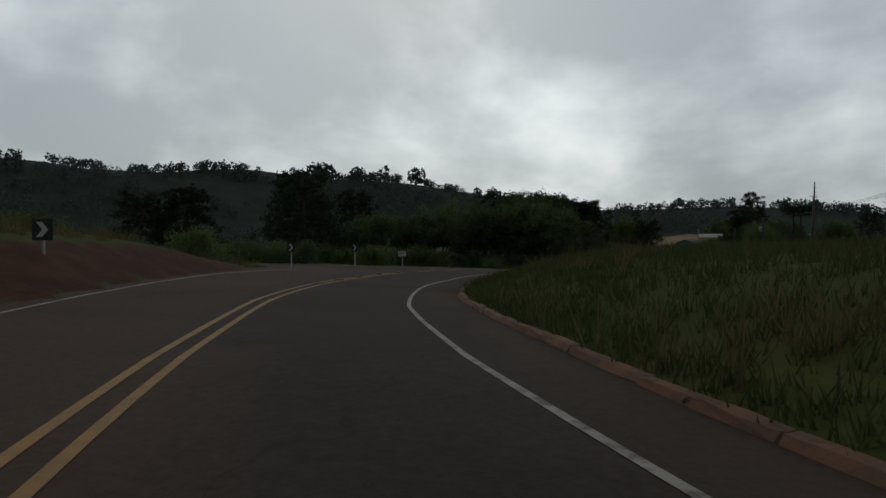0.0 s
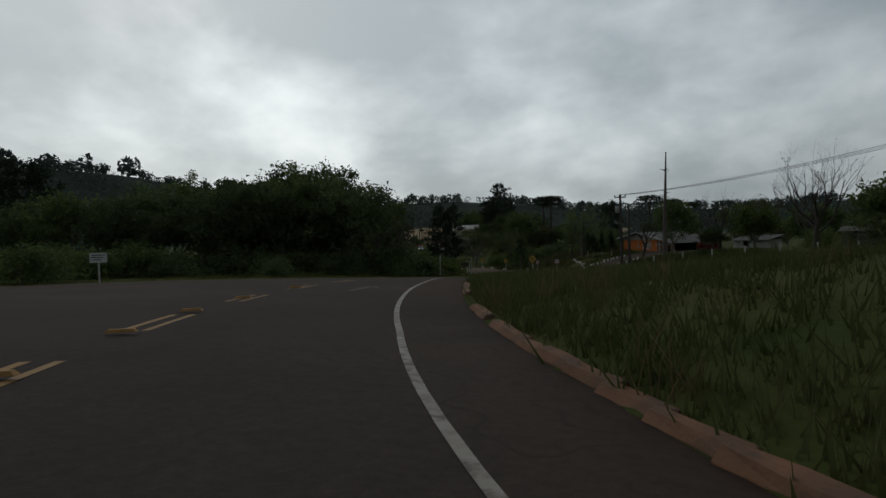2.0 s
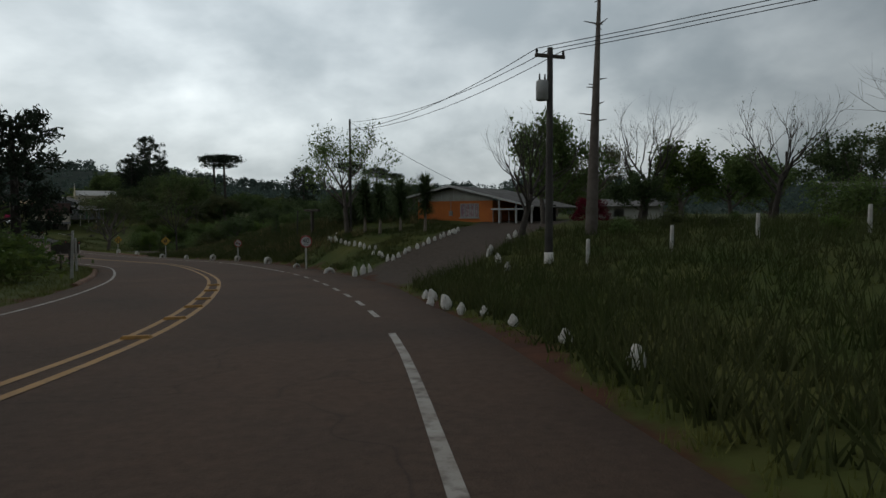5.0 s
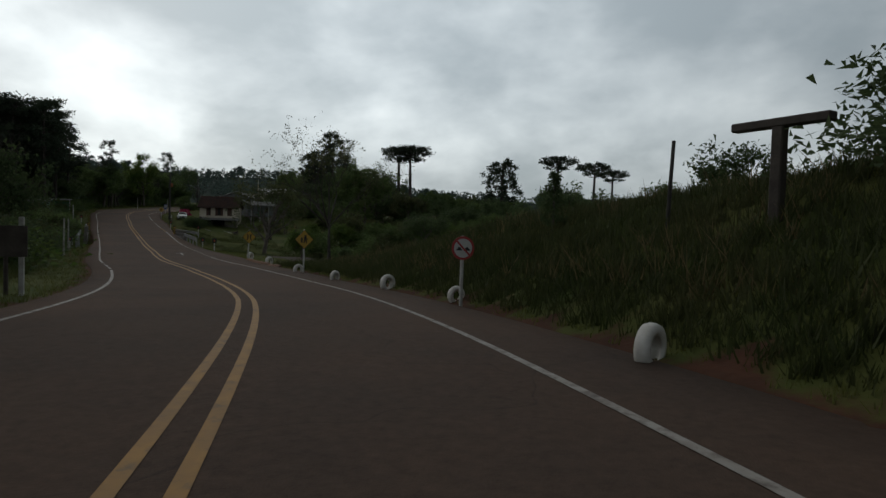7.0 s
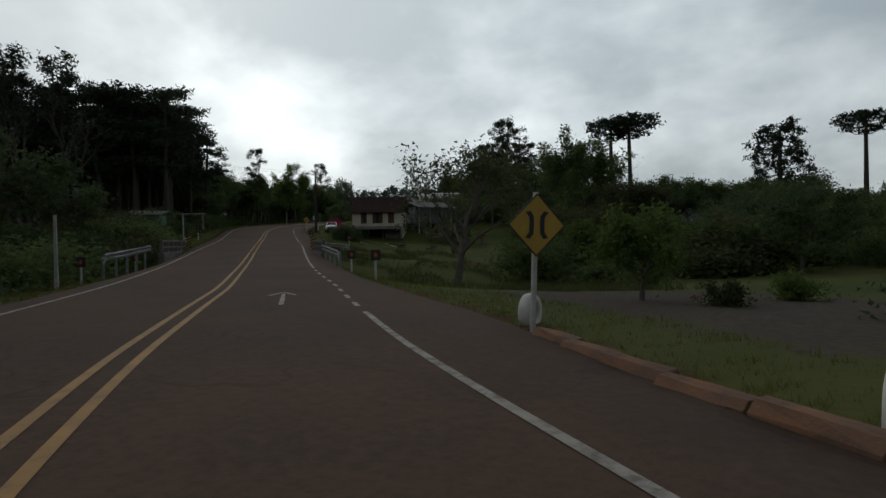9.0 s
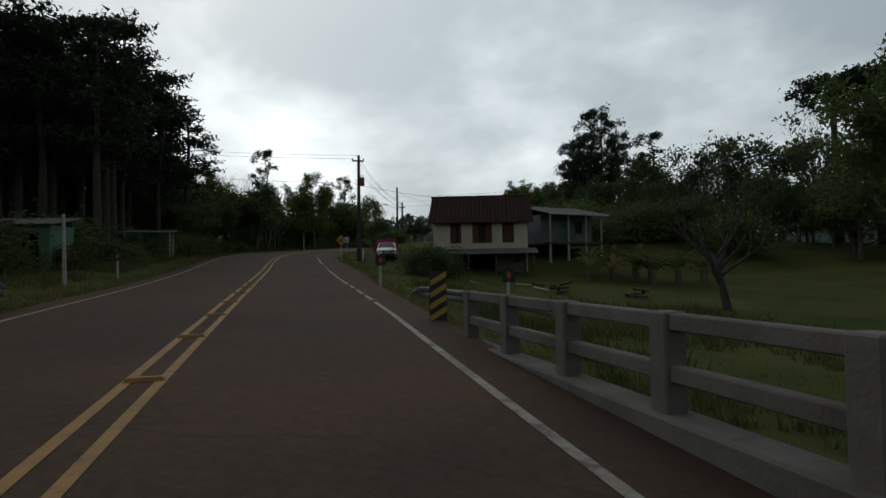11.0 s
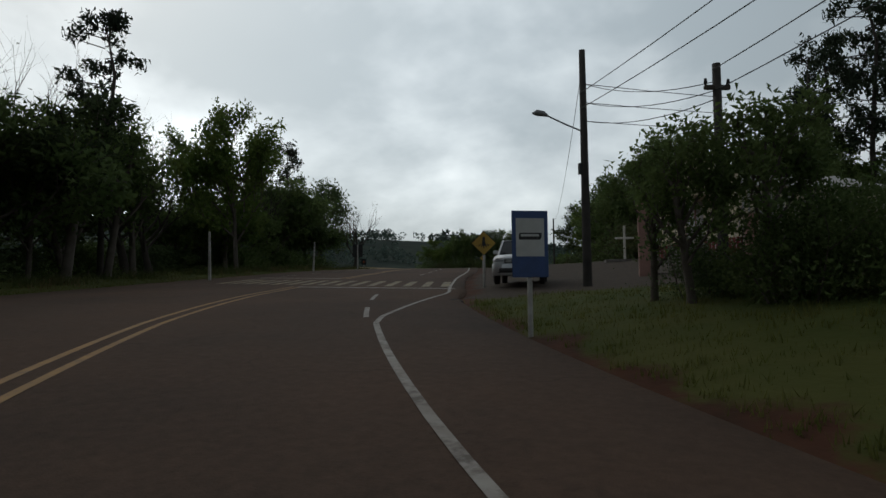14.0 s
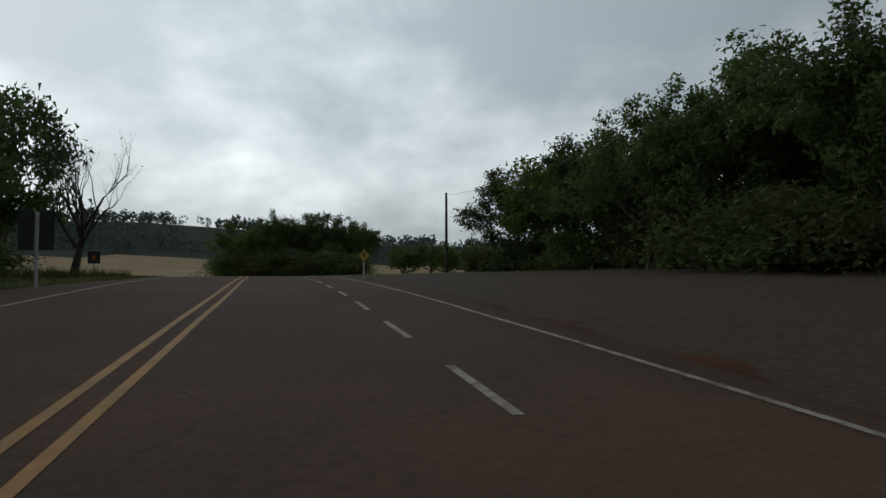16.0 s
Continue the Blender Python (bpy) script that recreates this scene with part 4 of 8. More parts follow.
M_SIGNBLUE = mat("blue_sign_sheet", (0.03, 0.075, 0.22), (0.025, 0.06, 0.17), rough=0.5)
M_REFLECT = mat("orange_reflector", (0.55, 0.11, 0.02), (0.4, 0.07, 0.02), rough=0.35)
M_CONCRETE = mat("weathered_concrete", (0.17, 0.155, 0.14), (0.10, 0.088, 0.076), rough=0.92, scale=1.5, bump=0.5, bump_scale=25, spots=((0.05, 0.045, 0.035), 2.2, 0.58, 0.7))
M_KERB = mat("dusty_kerb_concrete", (0.24, 0.115, 0.06), (0.15, 0.085, 0.055), rough=0.95, scale=1.3, bump=0.6, bump_scale=22, vary=0.25, spots=((0.07, 0.055, 0.04), 3, 0.58, 0.7))
M_LIME = mat("limewash", (0.60, 0.58, 0.54), (0.46, 0.43, 0.38), rough=0.95, scale=4, bump=0.6, bump_scale=16, vary=0.18, spots=((0.2, 0.15, 0.11), 5, 0.62, 0.6))
M_STONE = mat("red_brown_stone", (0.20, 0.13, 0.095), (0.32, 0.26, 0.21), rough=0.95, scale=4, bump=0.7, bump_scale=14, vary=0.25)
M_RUBBER = mat("old_rubber", (0.02, 0.019, 0.018), (0.035, 0.032, 0.03), rough=0.9, scale=6)
M_DARKWOOD = mat("weathered_dark_wood", (0.045, 0.036, 0.03), (0.085, 0.07, 0.058), rough=0.95, scale=2.5, bump=0.6, bump_scale=20)
M_POLE = mat("tarred_pole", (0.028, 0.025, 0.022), (0.055, 0.048, 0.042), rough=0.9, scale=2, bump=0.4, bump_scale=20)
M_CABLE = mat("cable", (0.02, 0.02, 0.02), rough=0.7)

# ---- more road paint: crossing, stop lines, lane dashes, studs ----
for k in range(15):
    o = -4.03 + 0.67 * k
    bm = bmesh.new()
    near, far = 243.5 - 0.44 * o, 247.05 - 0.44 * o
    ribbon(bm, np.linspace(near, far, 5), [o - 0.14] * 5, [o + 0.14] * 5, 0.037)
    part("crosswalk_stripe", bm, M_CROSSING, road, "worn yellowed crosswalk stripe")
for a, b, c, d in ((242.0, 0.15, 239.9, 5.7), (248.9, 0.1, 250.8, -4.6)):
    bm = bmesh.new()
    q = [(a, b), (a + 0.3, b), (c + 0.3, d), (c, d)]
    z = [float(np.interp(s, RUN, LINE[:, 2])) + 0.037 for s, _ in q]
    bm.faces.new([bm.verts.new((*spot(s, o), h)) for (s, o), h in zip(q, z)])
    part("stop_line", bm, M_WHITE, road, "white painted stop line")
paint("lane_dash", [(231.4, 233.4), (235.5, 237.6)], 3.48, 0.1, M_WHITE, "white painted lane dash")
paint("lane_dash", dashes(252.1, 300, 1.85, 1.95), middle_line(3.09), 0.1, M_WHITE, "white painted lane dash")
bm = bmesh.new()
ribbon(bm, [142.4, 143.6, 145.0], [1.82, 1.86, 1.9], [1.92, 1.96, 1.98], 0.037)
ribbon(bm, [144.6, 144.9, 145.4], [1.56, 1.68, 1.88], [1.66, 1.78, 1.94], 0.037)
ribbon(bm, [144.6, 144.9, 145.4], [2.16, 2.06, 1.92], [2.26, 2.16, 1.98], 0.037)
part("road_arrow", bm, M_WHITE, road, "worn white painted road arrow")


bm = bmesh.new()
ribbon(bm, [44.3, 45.2, 46.3], [3.12, 3.26, 3.42], [3.22, 3.36, 3.5], 0.037)
ribbon(bm, [45.85, 46.15, 46.4], [3.02, 3.24, 3.46], [3.12, 3.33, 3.54], 0.037)
ribbon(bm, [45.7, 46.1, 46.4], [3.76, 3.62, 3.5], [3.85, 3.7, 3.58], 0.037)
part("road_arrow", bm, M_GHOST, road, "worn white painted road arrow")
for a, b in ((3.8, 4.05), (4.1, 3.75)):
    bm = bmesh.new()
    ribbon(bm, [94.0, 94.25], [a - 0.02, b - 0.02], [a + 0.02, b + 0.02], 0.037)
    part("survey_mark", bm, M_WHITE, road, "small white painted cross mark")


def stud_mesh():
    bm = bmesh.new()
    low = [bm.verts.new((x, y, 0)) for x, y in ((-0.2, -0.075), (0.2, -0.075), (0.2, 0.075), (-0.2, 0.075))]
    top = [bm.verts.new((x, y, 0.05)) for x, y in ((-0.16, -0.04), (0.16, -0.04), (0.16, 0.04), (-0.16, 0.04))]
    bm.faces.new(top)
    for k in range(4):
        bm.faces.new((low[k], low[(k + 1) % 4], top[(k + 1) % 4], top[k]))
    me = bpy.data.meshes.new("road_stud")
    bm.to_mesh(me)
    bm.free()
    me.materials.append(M_YELLOW)
    return me


STUD = stud_mesh()
for s, o in [(s, float(table(MIDLINE, s)[0])) for s in (20.4, 23.3, 26.2, 29.2, 32.1, 35, 38, 41.3, 46, 76.8, 79.1, 81.2, 83.1, 85.8, 88.1, 170, 173, 176, 179, 182.2, 184.9, 187.4)] + [(s, 3.72) for s in (178.1, 180.2, 182.7, 184.8)]:
    ob = new("road_stud", STUD)
    ob.parent = road
    ob.matrix_basis = pose(*spot(s, o), float(np.interp(s, RUN, LINE[:, 2])) + 0.03, 0, 0, lie(s)) @ Matrix.Diagonal((0.5 if o > 3 else 1.0, 0.8, 0.9, 1))


# ---- kerbs: single concrete blocks ----
def kerb_block(seed):
    rng = np.random.default_rng(seed)
    bm = bmesh.new()
    prof = [(0, -0.2), (0, 0.04), (0.07, 0.14), (0.22, 0.16), (0.28, 0.06), (0.28, -0.2)]
    rows = []
    for y in (-0.47, -0.45, 0.0, 0.45, 0.47):
        pull = 0.02 if abs(y) > 0.46 else 0
        rows.append([bm.verts.new((x + rng.normal() * 0.012 + (pull if x < 0.1 else -pull), y, z - (pull if z > 0 else 0) + rng.normal() * 0.01)) for x, z in prof])
    for p, q in zip(rows[:-1], rows[1:]):
        for k in range(len(prof) - 1):
            bm.faces.new((p[k], q[k], q[k + 1], p[k + 1]))
    bm.faces.new(rows[0])
    bm.faces.new(rows[-1][::-1])
    bmesh.ops.recalc_face_normals(bm, faces=bm.faces[:])
    me = bpy.data.meshes.new("kerb_block")
    bm.to_mesh(me)
    bm.free()
    me.materials.append(M_KERB)
    return me


KERBS = [kerb_block(k) for k in range(5)]


def kerb(name, a, b, side, skip=(), label="dusty concrete kerb stones along the road"):
    root = tagged(new(name), label, "kerb", kind="structure")
    rng = np.random.default_rng(int(abs(a) * 10) + 5)
    for k, s in enumerate(np.arange(a, b, 0.98)):
        if any(u < s < v for u, v in skip):
            continue
        left, right = asphalt(s)
        o = float(right) + 0.02 if side > 0 else float(left) - 0.02
        ob = new("kerb_block", KERBS[k % 5])
        ob.parent = root
        z = float(np.interp(s, RUN, LINE[:, 2])) - float(table(CROSS, s)[0]) * float(np.clip(o, -9, 6))
        ob.matrix_basis = pose(*spot(s, o), z + rng.normal() * 0.012, 0, rng.normal() * 1.5, lie(s) + (0 if side > 0 else 180) + rng.normal() * 1.5) @ Matrix.Diagonal((0.8, 1, 0.75, 1))
    return root


kerb("kerb_1", -8, 46, 1, skip=((35.4, 36.3), (38.5, 42.3)))
kerb("kerb_2", 129.5, 137.2, 1)
kerb("kerb_3", 92, 104.5, -1)


# ---- signs ----
def sign(kind, x, y, high, words, size=0.85, turn=None, post=M_POST, lean=0.0):
    """A road sign on its post, its face towards the traffic."""
    s = float(along(x, y)[0][0])
    root = stand("road_sign", x, y, (lie(s) if turn is None else turn), words, "road sign")
    root.matrix_basis = root.matrix_basis @ pose(0, 0, 0, 0, lean, 0)
    pipe("post", root, post, [(0, 0.02, -0.3), (0, 0.02, high + (size * 0.52 if kind != "board" else 0))], 0.04, 8)
    f = -0.03
    if kind in ("crossing", "school", "narrow", "curve"):
        h = size / 2
        face = prism("plate", root, M_BLACK, [(-h, high), (0, high - h), (h, high), (0, high + h)], f, f + 0.012)
        k = h - 0.025
        prism("face", face, M_SIGNYELLOW, [(-k, high), (0, high - k), (k, high), (0, high + k)], f - 0.004, f + 0.002, "yellow reflective face")
        e = f - 0.009
        if kind == "narrow":
            for m in (-1, 1):
                prism("symbol_bar", face, M_BLACK, [(m * a * size, high + b * size) for a, b in ((0.2, 0.2), (0.135, 0.12), (0.13, 0.05), (0.13, -0.05), (0.135, -0.12), (0.2, -0.2), (0.12, -0.22), (0.06, -0.14), (0.05, 0.0), (0.06, 0.14), (0.12, 0.22))][::m], e, e + 0.004)
        elif kind == "curve":
            prism("symbol_arrow", face, M_BLACK, [(a * size, high + b * size) for a, b in ((0.1, -0.2), (0.1, 0.02), (0.03, 0.12), (-0.04, 0.14), (-0.02, 0.2), (-0.2, 0.13), (-0.1, 0.0), (-0.08, 0.06), (-0.02, 0.05), (0.02, 0.0), (0.02, -0.2))], e, e + 0.004)
        elif kind == "crossing":
            prism("symbol_block", face, M_BLACK, [(a * size, high + b * size) for a, b in ((-0.05, 0.26), (0.05, 0.26), (0.05, 0.12), (0.09, -0.1), (-0.09, -0.1), (-0.05, 0.12))], e, e + 0.004)
            for m in (-3, -2, -1, 0, 1, 2, 3):
                prism("symbol_stripe", face, M_BLACK, [((m * 0.055 - 0.016) * size, high + 0.02 * size * (3 - abs(m)) - 0.04 * size), ((m * 0.055 + 0.016) * size, high + 0.02 * size * (3 - abs(m)) - 0.04 * size), ((m * 0.1 + 0.022) * size, high - 0.2 * size + 0.035 * abs(m) * size), ((m * 0.1 - 0.022) * size, high - 0.2 * size + 0.035 * abs(m) * size)], e - 0.003, e)
        else:
            for cx, cz, q in ((0.06, 0.03, 1.0), (-0.13, -0.04, 0.68)):
                prism("symbol_block", face, M_BLACK, [((cx + a * q) * size, high + (cz + b * q) * size) for a, b in ((-0.045, 0.2), (0.045, 0.2), (0.05, 0.08), (0.12, -0.02), (0.09, -0.05), (0.04, 0.0), (0.09, -0.22), (0.03, -0.22), (0.0, -0.06), (-0.05, -0.22), (-0.11, -0.2), (-0.05, 0.0), (-0.1, 0.0), (-0.06, 0.1))], e, e + 0.004)
    elif kind in ("limit", "no_passing"):
        r = size / 2
        ring = [(r * math.cos(a), high + r * math.sin(a)) for a in np.linspace(0, 2 * math.pi, 29)[:-1]]
        plate = prism("plate", root, M_SIGNRED, ring, f, f + 0.012, "red-rimmed round plate")
        prism("face", plate, M_SIGNWHITE, [(0.8 * a, high + 0.8 * (b - high)) for a, b in ring], f - 0.004, f + 0.002, "white face")
        if kind == "limit":
            lettering("40", size * 0.56, plate, M_BLACK, 0, f - 0.008, high + 0.05 * size)
            lettering("km/h", size * 0.17, plate, M_BLACK, 0, f - 0.008, high - 0.24 * size)
        else:
            for m in (-1, 1):
                prism("symbol_block", plate, M_BLACK, [((m * 0.17 + a) * size, high + (b - 0.03) * size) for a, b in ((-0.12, -0.07), (0.12, -0.07), (0.12, 0.0), (0.07, 0.01), (0.05, 0.07), (-0.05, 0.07), (-0.07, 0.01), (-0.12, 0.0))], f - 0.009, f - 0.004)
            prism("slash", plate, M_SIGNRED, [(-0.33 * size, high + 0.28 * size), (-0.27 * size, high + 0.33 * size), (0.33 * size, high - 0.28 * size), (0.27 * size, high - 0.33 * size)], f - 0.014, f - 0.009)
    elif kind == "chevron":
        w_, h_ = size / 2, size * 0.55
        plate = slab("plate", root, M_BLACK, (-w_, f, high - h_), (w_, f + 0.012, high + h_), 0.004)
        prism("symbol_chevron", plate, M_SIGNWHITE, [(-0.3 * size, high + 0.38 * size), (-0.02 * size, high + 0.38 * size), (0.28 * size, high), (-0.02 * size, high - 0.38 * size), (-0.3 * size, high - 0.38 * size), (0.0, high)], f - 0.006, f)
    elif kind == "marker":
        w_ = size / 2
        plate = slab("plate", root, M_BLACK, (-w_, f, high - w_ * 1.1), (w_, f + 0.015, high + w_ * 1.1), 0.004)
        prism("reflector", plate, M_REFLECT, [(0.2 * size * a, high + 0.3 * size * b) for a, b in ((0, -1), (1, 0), (0, 1), (-1, 0))], f - 0.008, f)
    elif kind == "striped":
        plate = slab("plate", root, M_BLACK, (-0.16, f, high - 0.45), (0.16, f + 0.015, high + 0.45), 0.004)
        for k in range(4):
            b = high - 0.45 + 0.21 * k
            prism("stripe", plate, M_SIGNYELLOW, [(-0.15, b), (0.15, b + 0.17), (0.15, b + 0.27), (-0.15, b + 0.1)], f - 0.006, f)
    elif kind == "bus":
        plate = slab("plate", root, M_SIGNBLUE, (-0.27, f, high - 0.48), (0.27, f + 0.015, high + 0.48), 0.006)
        slab("panel", plate, M_SIGNWHITE, (-0.21, f - 0.005, high - 0.18), (0.21, f + 0.002, high + 0.37))
        icon = prism("symbol_bus", plate, M_BLACK, [(-0.17, high + 0.06), (0.15, high + 0.06), (0.17, high + 0.1), (0.17, high + 0.16), (-0.15, high + 0.16), (-0.17, high + 0.13)], f - 0.01, f - 0.005)
        prism("window_band", plate, M_SIGNWHITE, [(-0.14, high + 0.105), (0.13, high + 0.105), (0.13, high + 0.14), (-0.14, high + 0.14)], f - 0.013, f - 0.01)
    elif kind == "board":
        plate = slab("plate", root, M_SIGNWHITE, (-size / 2, f, high - size * 0.3), (size / 2, f + 0.015, high + size * 0.3), 0.004)
        for k in range(3):
            slab("writing_bar", plate, M_BLACK, (-size * 0.4, f - 0.006, high + size * (0.13 - 0.14 * k)), (size * (0.4 - 0.1 * k), f, high + size * (0.18 - 0.14 * k)))
    return root


sign("limit", -3.87, 21.2, 1.45, "round speed limit sign with a red rim on a white post", 0.58)
sign("no_passing", -10.9, 33.3, 1.24, "round no-passing sign with a red slash on a white post", 0.5)
sign("school", -20.8, 45.0, 1.55, "yellow diamond school warning sign on a white post")
sign("narrow", -29.74, 54.47, 1.44, "yellow diamond narrow-bridge sign on a white post", lean=2)
sign("school", -80.24, 106.58, 1.53, "yellow diamond school warning sign beside the lawn", 0.84)
sign("crossing", -95.15, 131.2, 1.48, "yellow diamond crosswalk sign before the pickup")
sign("curve", -100.47, 147.5, 1.45, "yellow diamond left-curve sign by the gravel square", 0.84)
sign("curve", 4.2, -6.1, 1.25, "small yellow diamond curve sign at the field's edge", 0.6)
sign("bus", -90.85, 120.26, 1.32, "blue bus stop sign with a white panel")
sign("chevron", 21.9, -55.83, 0.6, "black chevron sign on the red earth bank", 0.5)
sign("chevron", 7.58, -43.93, 1.28, "black chevron sign on the grass verge", 0.5)
sign("chevron", 2.91, -37.65, 1.45, "black chevron sign at the junction", 0.5)
sign("board", -10.2, -26.0, 1.45, "white notice board with rows of dark writing", 0.8, turn=38)
sign("marker", *spot(150.8, 5.1), 0.85, "black object marker with an orange reflector", 0.34)
sign("marker", *spot(155.2, 4.8), 0.75, "black object marker with an orange reflector", 0.34)
sign("marker", *spot(178.8, 7.5), 1.05, "black object marker with an orange reflector", 0.36)
sign("marker", -62.75, 87.6, 0.92, "black object marker with an orange reflector", 0.34)
sign("marker", *spot(155.0, -5.2), 0.95, "black object marker with an orange reflector", 0.34)
sign("marker", *spot(165.0, -5.4), 1.5, "black object marker with an orange reflector", 0.34)
sign("marker", *spot(192.0, -5.5), 0.95, "black object marker with an orange reflector", 0.34)
sign("striped", *spot(174.0, 4.35), 0.5, "striped yellow and black bridge marker")
sign("striped", *spot(177.0, -4.3), 0.5, "striped yellow and black bridge marker")
sign("curve", *spot(288.5, 6.6), 1.25, "yellow diamond curve sign near the crest", 0.7)
sign("marker", *spot(292.0, -7.4), 1.0, "dark marker board near the crest", 0.6)


def white_post(x, y, tall, lean=0.0):
    root = stand("roadside_post", x, y, lie(float(along(x, y)[0][0])), "slim white-painted concrete roadside post", "post", "white roadside posts")
    root.matrix_basis = root.matrix_basis @ pose(0, 0, 0, 0, lean, 0)
    bm = bmesh.new()
    bmesh.ops.create_cone(bm, cap_ends=True, segments=4, radius1=0.085, radius2=0.06, depth=tall + 0.3)
    bmesh.ops.rotate(bm, verts=bm.verts[:], matrix=Matrix.Rotation(radians(45), 3, "Z"))
    bmesh.ops.translate(bm, verts=bm.verts[:], vec=(0, 0, tall / 2 - 0.15))
    bmesh.ops.bevel(bm, geom=bm.edges[:], offset=0.01, segments=1, affect="EDGES")
    part("shaft", bm, M_POST, root)


for s, o, tall in ((96.4, -4.7, 1.95), (104.5, -4.9, 1.7), (142.5, -5.0, 2.3), (152.4, -5.2, 2.5), (248.7, -6.1, 2.5), (263.5, -5.8, 2.3), (188.0, -6.2, 2.6), (83.3, -6.0, 2.0)):
    white_post(*spot(s, o), tall, lean=((s * 7) % 5) - 2)

# the notice board seen from behind, on two posts
root = stand("notice_board", *spot(114.0, -5.2), lie(114), "dark-backed notice board on two white posts", "road sign")
for x in (-0.62, 0.62):
    slab("post", root, M_POST, (x - 0.05, 0, -0.3), (x + 0.05, 0.1, 1.75), 0.01)
slab("panel", root, M_DARKWOOD, (-0.75, -0.03, 0.85), (0.75, 0.0, 1.55), 0.006)
# the double sign near the crest
root = stand("twin_marker", *spot(275.5, -5.0), lie(275), "pair of dark marker boards on a pole", "road sign")
pipe("post", root, M_POST, [(0, 0.03, -0.3), (0, 0.03, 2.4)], 0.05, 8)
for x in (-0.26, 0.26):
    slab("plate", root, M_BLACK, (x - 0.2, -0.03, 1.3), (x + 0.2, 0.0, 2.45), 0.01)


# ---- tyres and stones ----
def tyre_mesh():
    bm = bmesh.new()
    prof = [(0.17, -0.08), (0.25, -0.1), (0.31, -0.09), (0.33, -0.04), (0.33, 0.04), (0.31, 0.09), (0.25, 0.1), (0.17, 0.08), (0.19, 0.05), (0.26, 0.06), (0.26, -0.06), (0.19, -0.05)]
    n = 22
    rows = []
    for j in range(n):
        a = 2 * math.pi * j / n
        rows.append([bm.verts.new((r * math.cos(a), y, r * math.sin(a))) for r, y in prof])
    for j in range(n):
        p, q = rows[j], rows[(j + 1) % n]
        for k in range(len(prof)):
            bm.faces.new((p[k], p[(k + 1) % len(prof)], q[(k + 1) % len(prof)], q[k]))
    bmesh.ops.recalc_face_normals(bm, faces=bm.faces[:])
    me = bpy.data.meshes.new("painted_tyre")
    bm.to_mesh(me)
    bm.free()
    me.materials.append(M_LIME)
    for f in me.polygons:
        f.use_smooth = True
    return me


TYRE = tyre_mesh()
for k, (x, y, sc) in enumerate([(-2.15, 17.4, 0.75), (-4.7, 22.9, 0.6), (-7.5, 28.0, 0.85), (-11.2, 34.1, 0.66), (-14.2, 37.8, 0.8), (-17.6, 41.4, 0.72), (-21.45, 45.75, 0.78), (-26.25, 51.2, 0.8), (-30.1, 55.3, 0.85)]):
    ob = new("painted_tyre", TYRE)
    s = float(along(x, y)[0][0])
    ob.matrix_basis = pose(x, y, float(ground(x, y)[0]) + 0.2 * sc, 0, 0, lie(s) + 12 + (k * 41) % 30) @ Matrix.Diagonal((sc, sc, sc, 1))
    tagged(ob, "half-buried old tyre painted white beside the road", "tyre", "white tyres along the verge")


def stone_mesh(seed, tall):
    rng = np.random.default_rng(seed)
    bm = bmesh.new()
    bmesh.ops.create_icosphere(bm, subdivisions=2, radius=0.5)
    for v in bm.verts:
        d = v.co.normalized()
        k = 1 + 0.22 * noise.noise(d * 1.7 + Vector((seed, 0, 0))) + 0.1 * noise.noise(d * 4 + Vector((0, seed, 0)))
        squeeze = 1.0 - 0.38 * max(0, d.z)
        v.co = Vector((d.x * 0.5 * k * squeeze, d.y * 0.42 * k * squeeze, d.z * 0.5 * k * tall))
    me = bpy.data.meshes.new("stone")
    bm.to_mesh(me)
    bm.free()
    return me


def stones(name, material, words, group, places, size, tall=1.6, seed=0):
    meshes = []
    for k in range(5):
        me = stone_mesh(seed + k, tall)
        me.materials.append(material)
        meshes.append(me)
    rng = np.random.default_rng(seed)
    for k, (x, y) in enumerate(places):
        ob = new(name, meshes[k % 5])
        c = size * rng.uniform(0.8, 1.25)
        ob.matrix_basis = pose(x, y, float(ground(x, y)[0]) + 0.22 * c * tall, rng.normal() * 7, rng.normal() * 7, rng.uniform(0, 360)) @ Matrix.Diagonal((c, c, c * rng.uniform(0.85, 1.2), 1))
        tagged(ob, words, "stone", group)


def spread_along(points, count, jitter=0.08, seed=1):
    q = np.array(points, float)
    run = np.r_[0, np.cumsum(np.linalg.norm(np.diff(q, axis=0), axis=1))]
    at = np.linspace(0, run[-1], count)
    rng = np.random.default_rng(seed)
    return [(float(np.interp(a, run, q[:, 0]) + rng.normal() * jitter), float(np.interp(a, run, q[:, 1]) + rng.normal() * jitter)) for a in at]


stones("garden_stone", M_LIME, "upright garden stone painted white with lime", "white stones round the lawn",
       [(-3.4, 27.6)] + spread_along([(-3.65, 26.3), (-2.7, 24.1), (-1.6, 22.2), (-1.0, 21.1), (-0.4, 19.7), (0.0, 18.1), (0.3, 17.0)], 17, 0.06), 0.18, 1.7, 3)
stones("garden_stone", M_LIME, "tall pointed garden stone painted white with lime", "tall white stones at the drive", [(-0.83, 15.2), (-0.55, 15.45), (-0.3, 15.65)], 0.2, 2.2, 9)
stones("garden_stone", M_LIME, "upright garden stone painted white with lime", "white stones along the drive", spread_along([(0.5, 16.9), (1.05, 17.9), (1.8, 18.8), (2.4, 19.6), (3.1, 20.9), (3.4, 21.8)], 14, 0.06), 0.18, 1.7, 14)
stones("garden_stone", M_LIME, "upright garden stone painted white with lime", "white stones across the drive", [(4.35, 10.6), (4.3, 12.6), (4.15, 14.5), (4.25, 14.95), (4.35, 15.4), (5.3, 17.4), (5.6, 17.8)], 0.2, 1.9, 21)
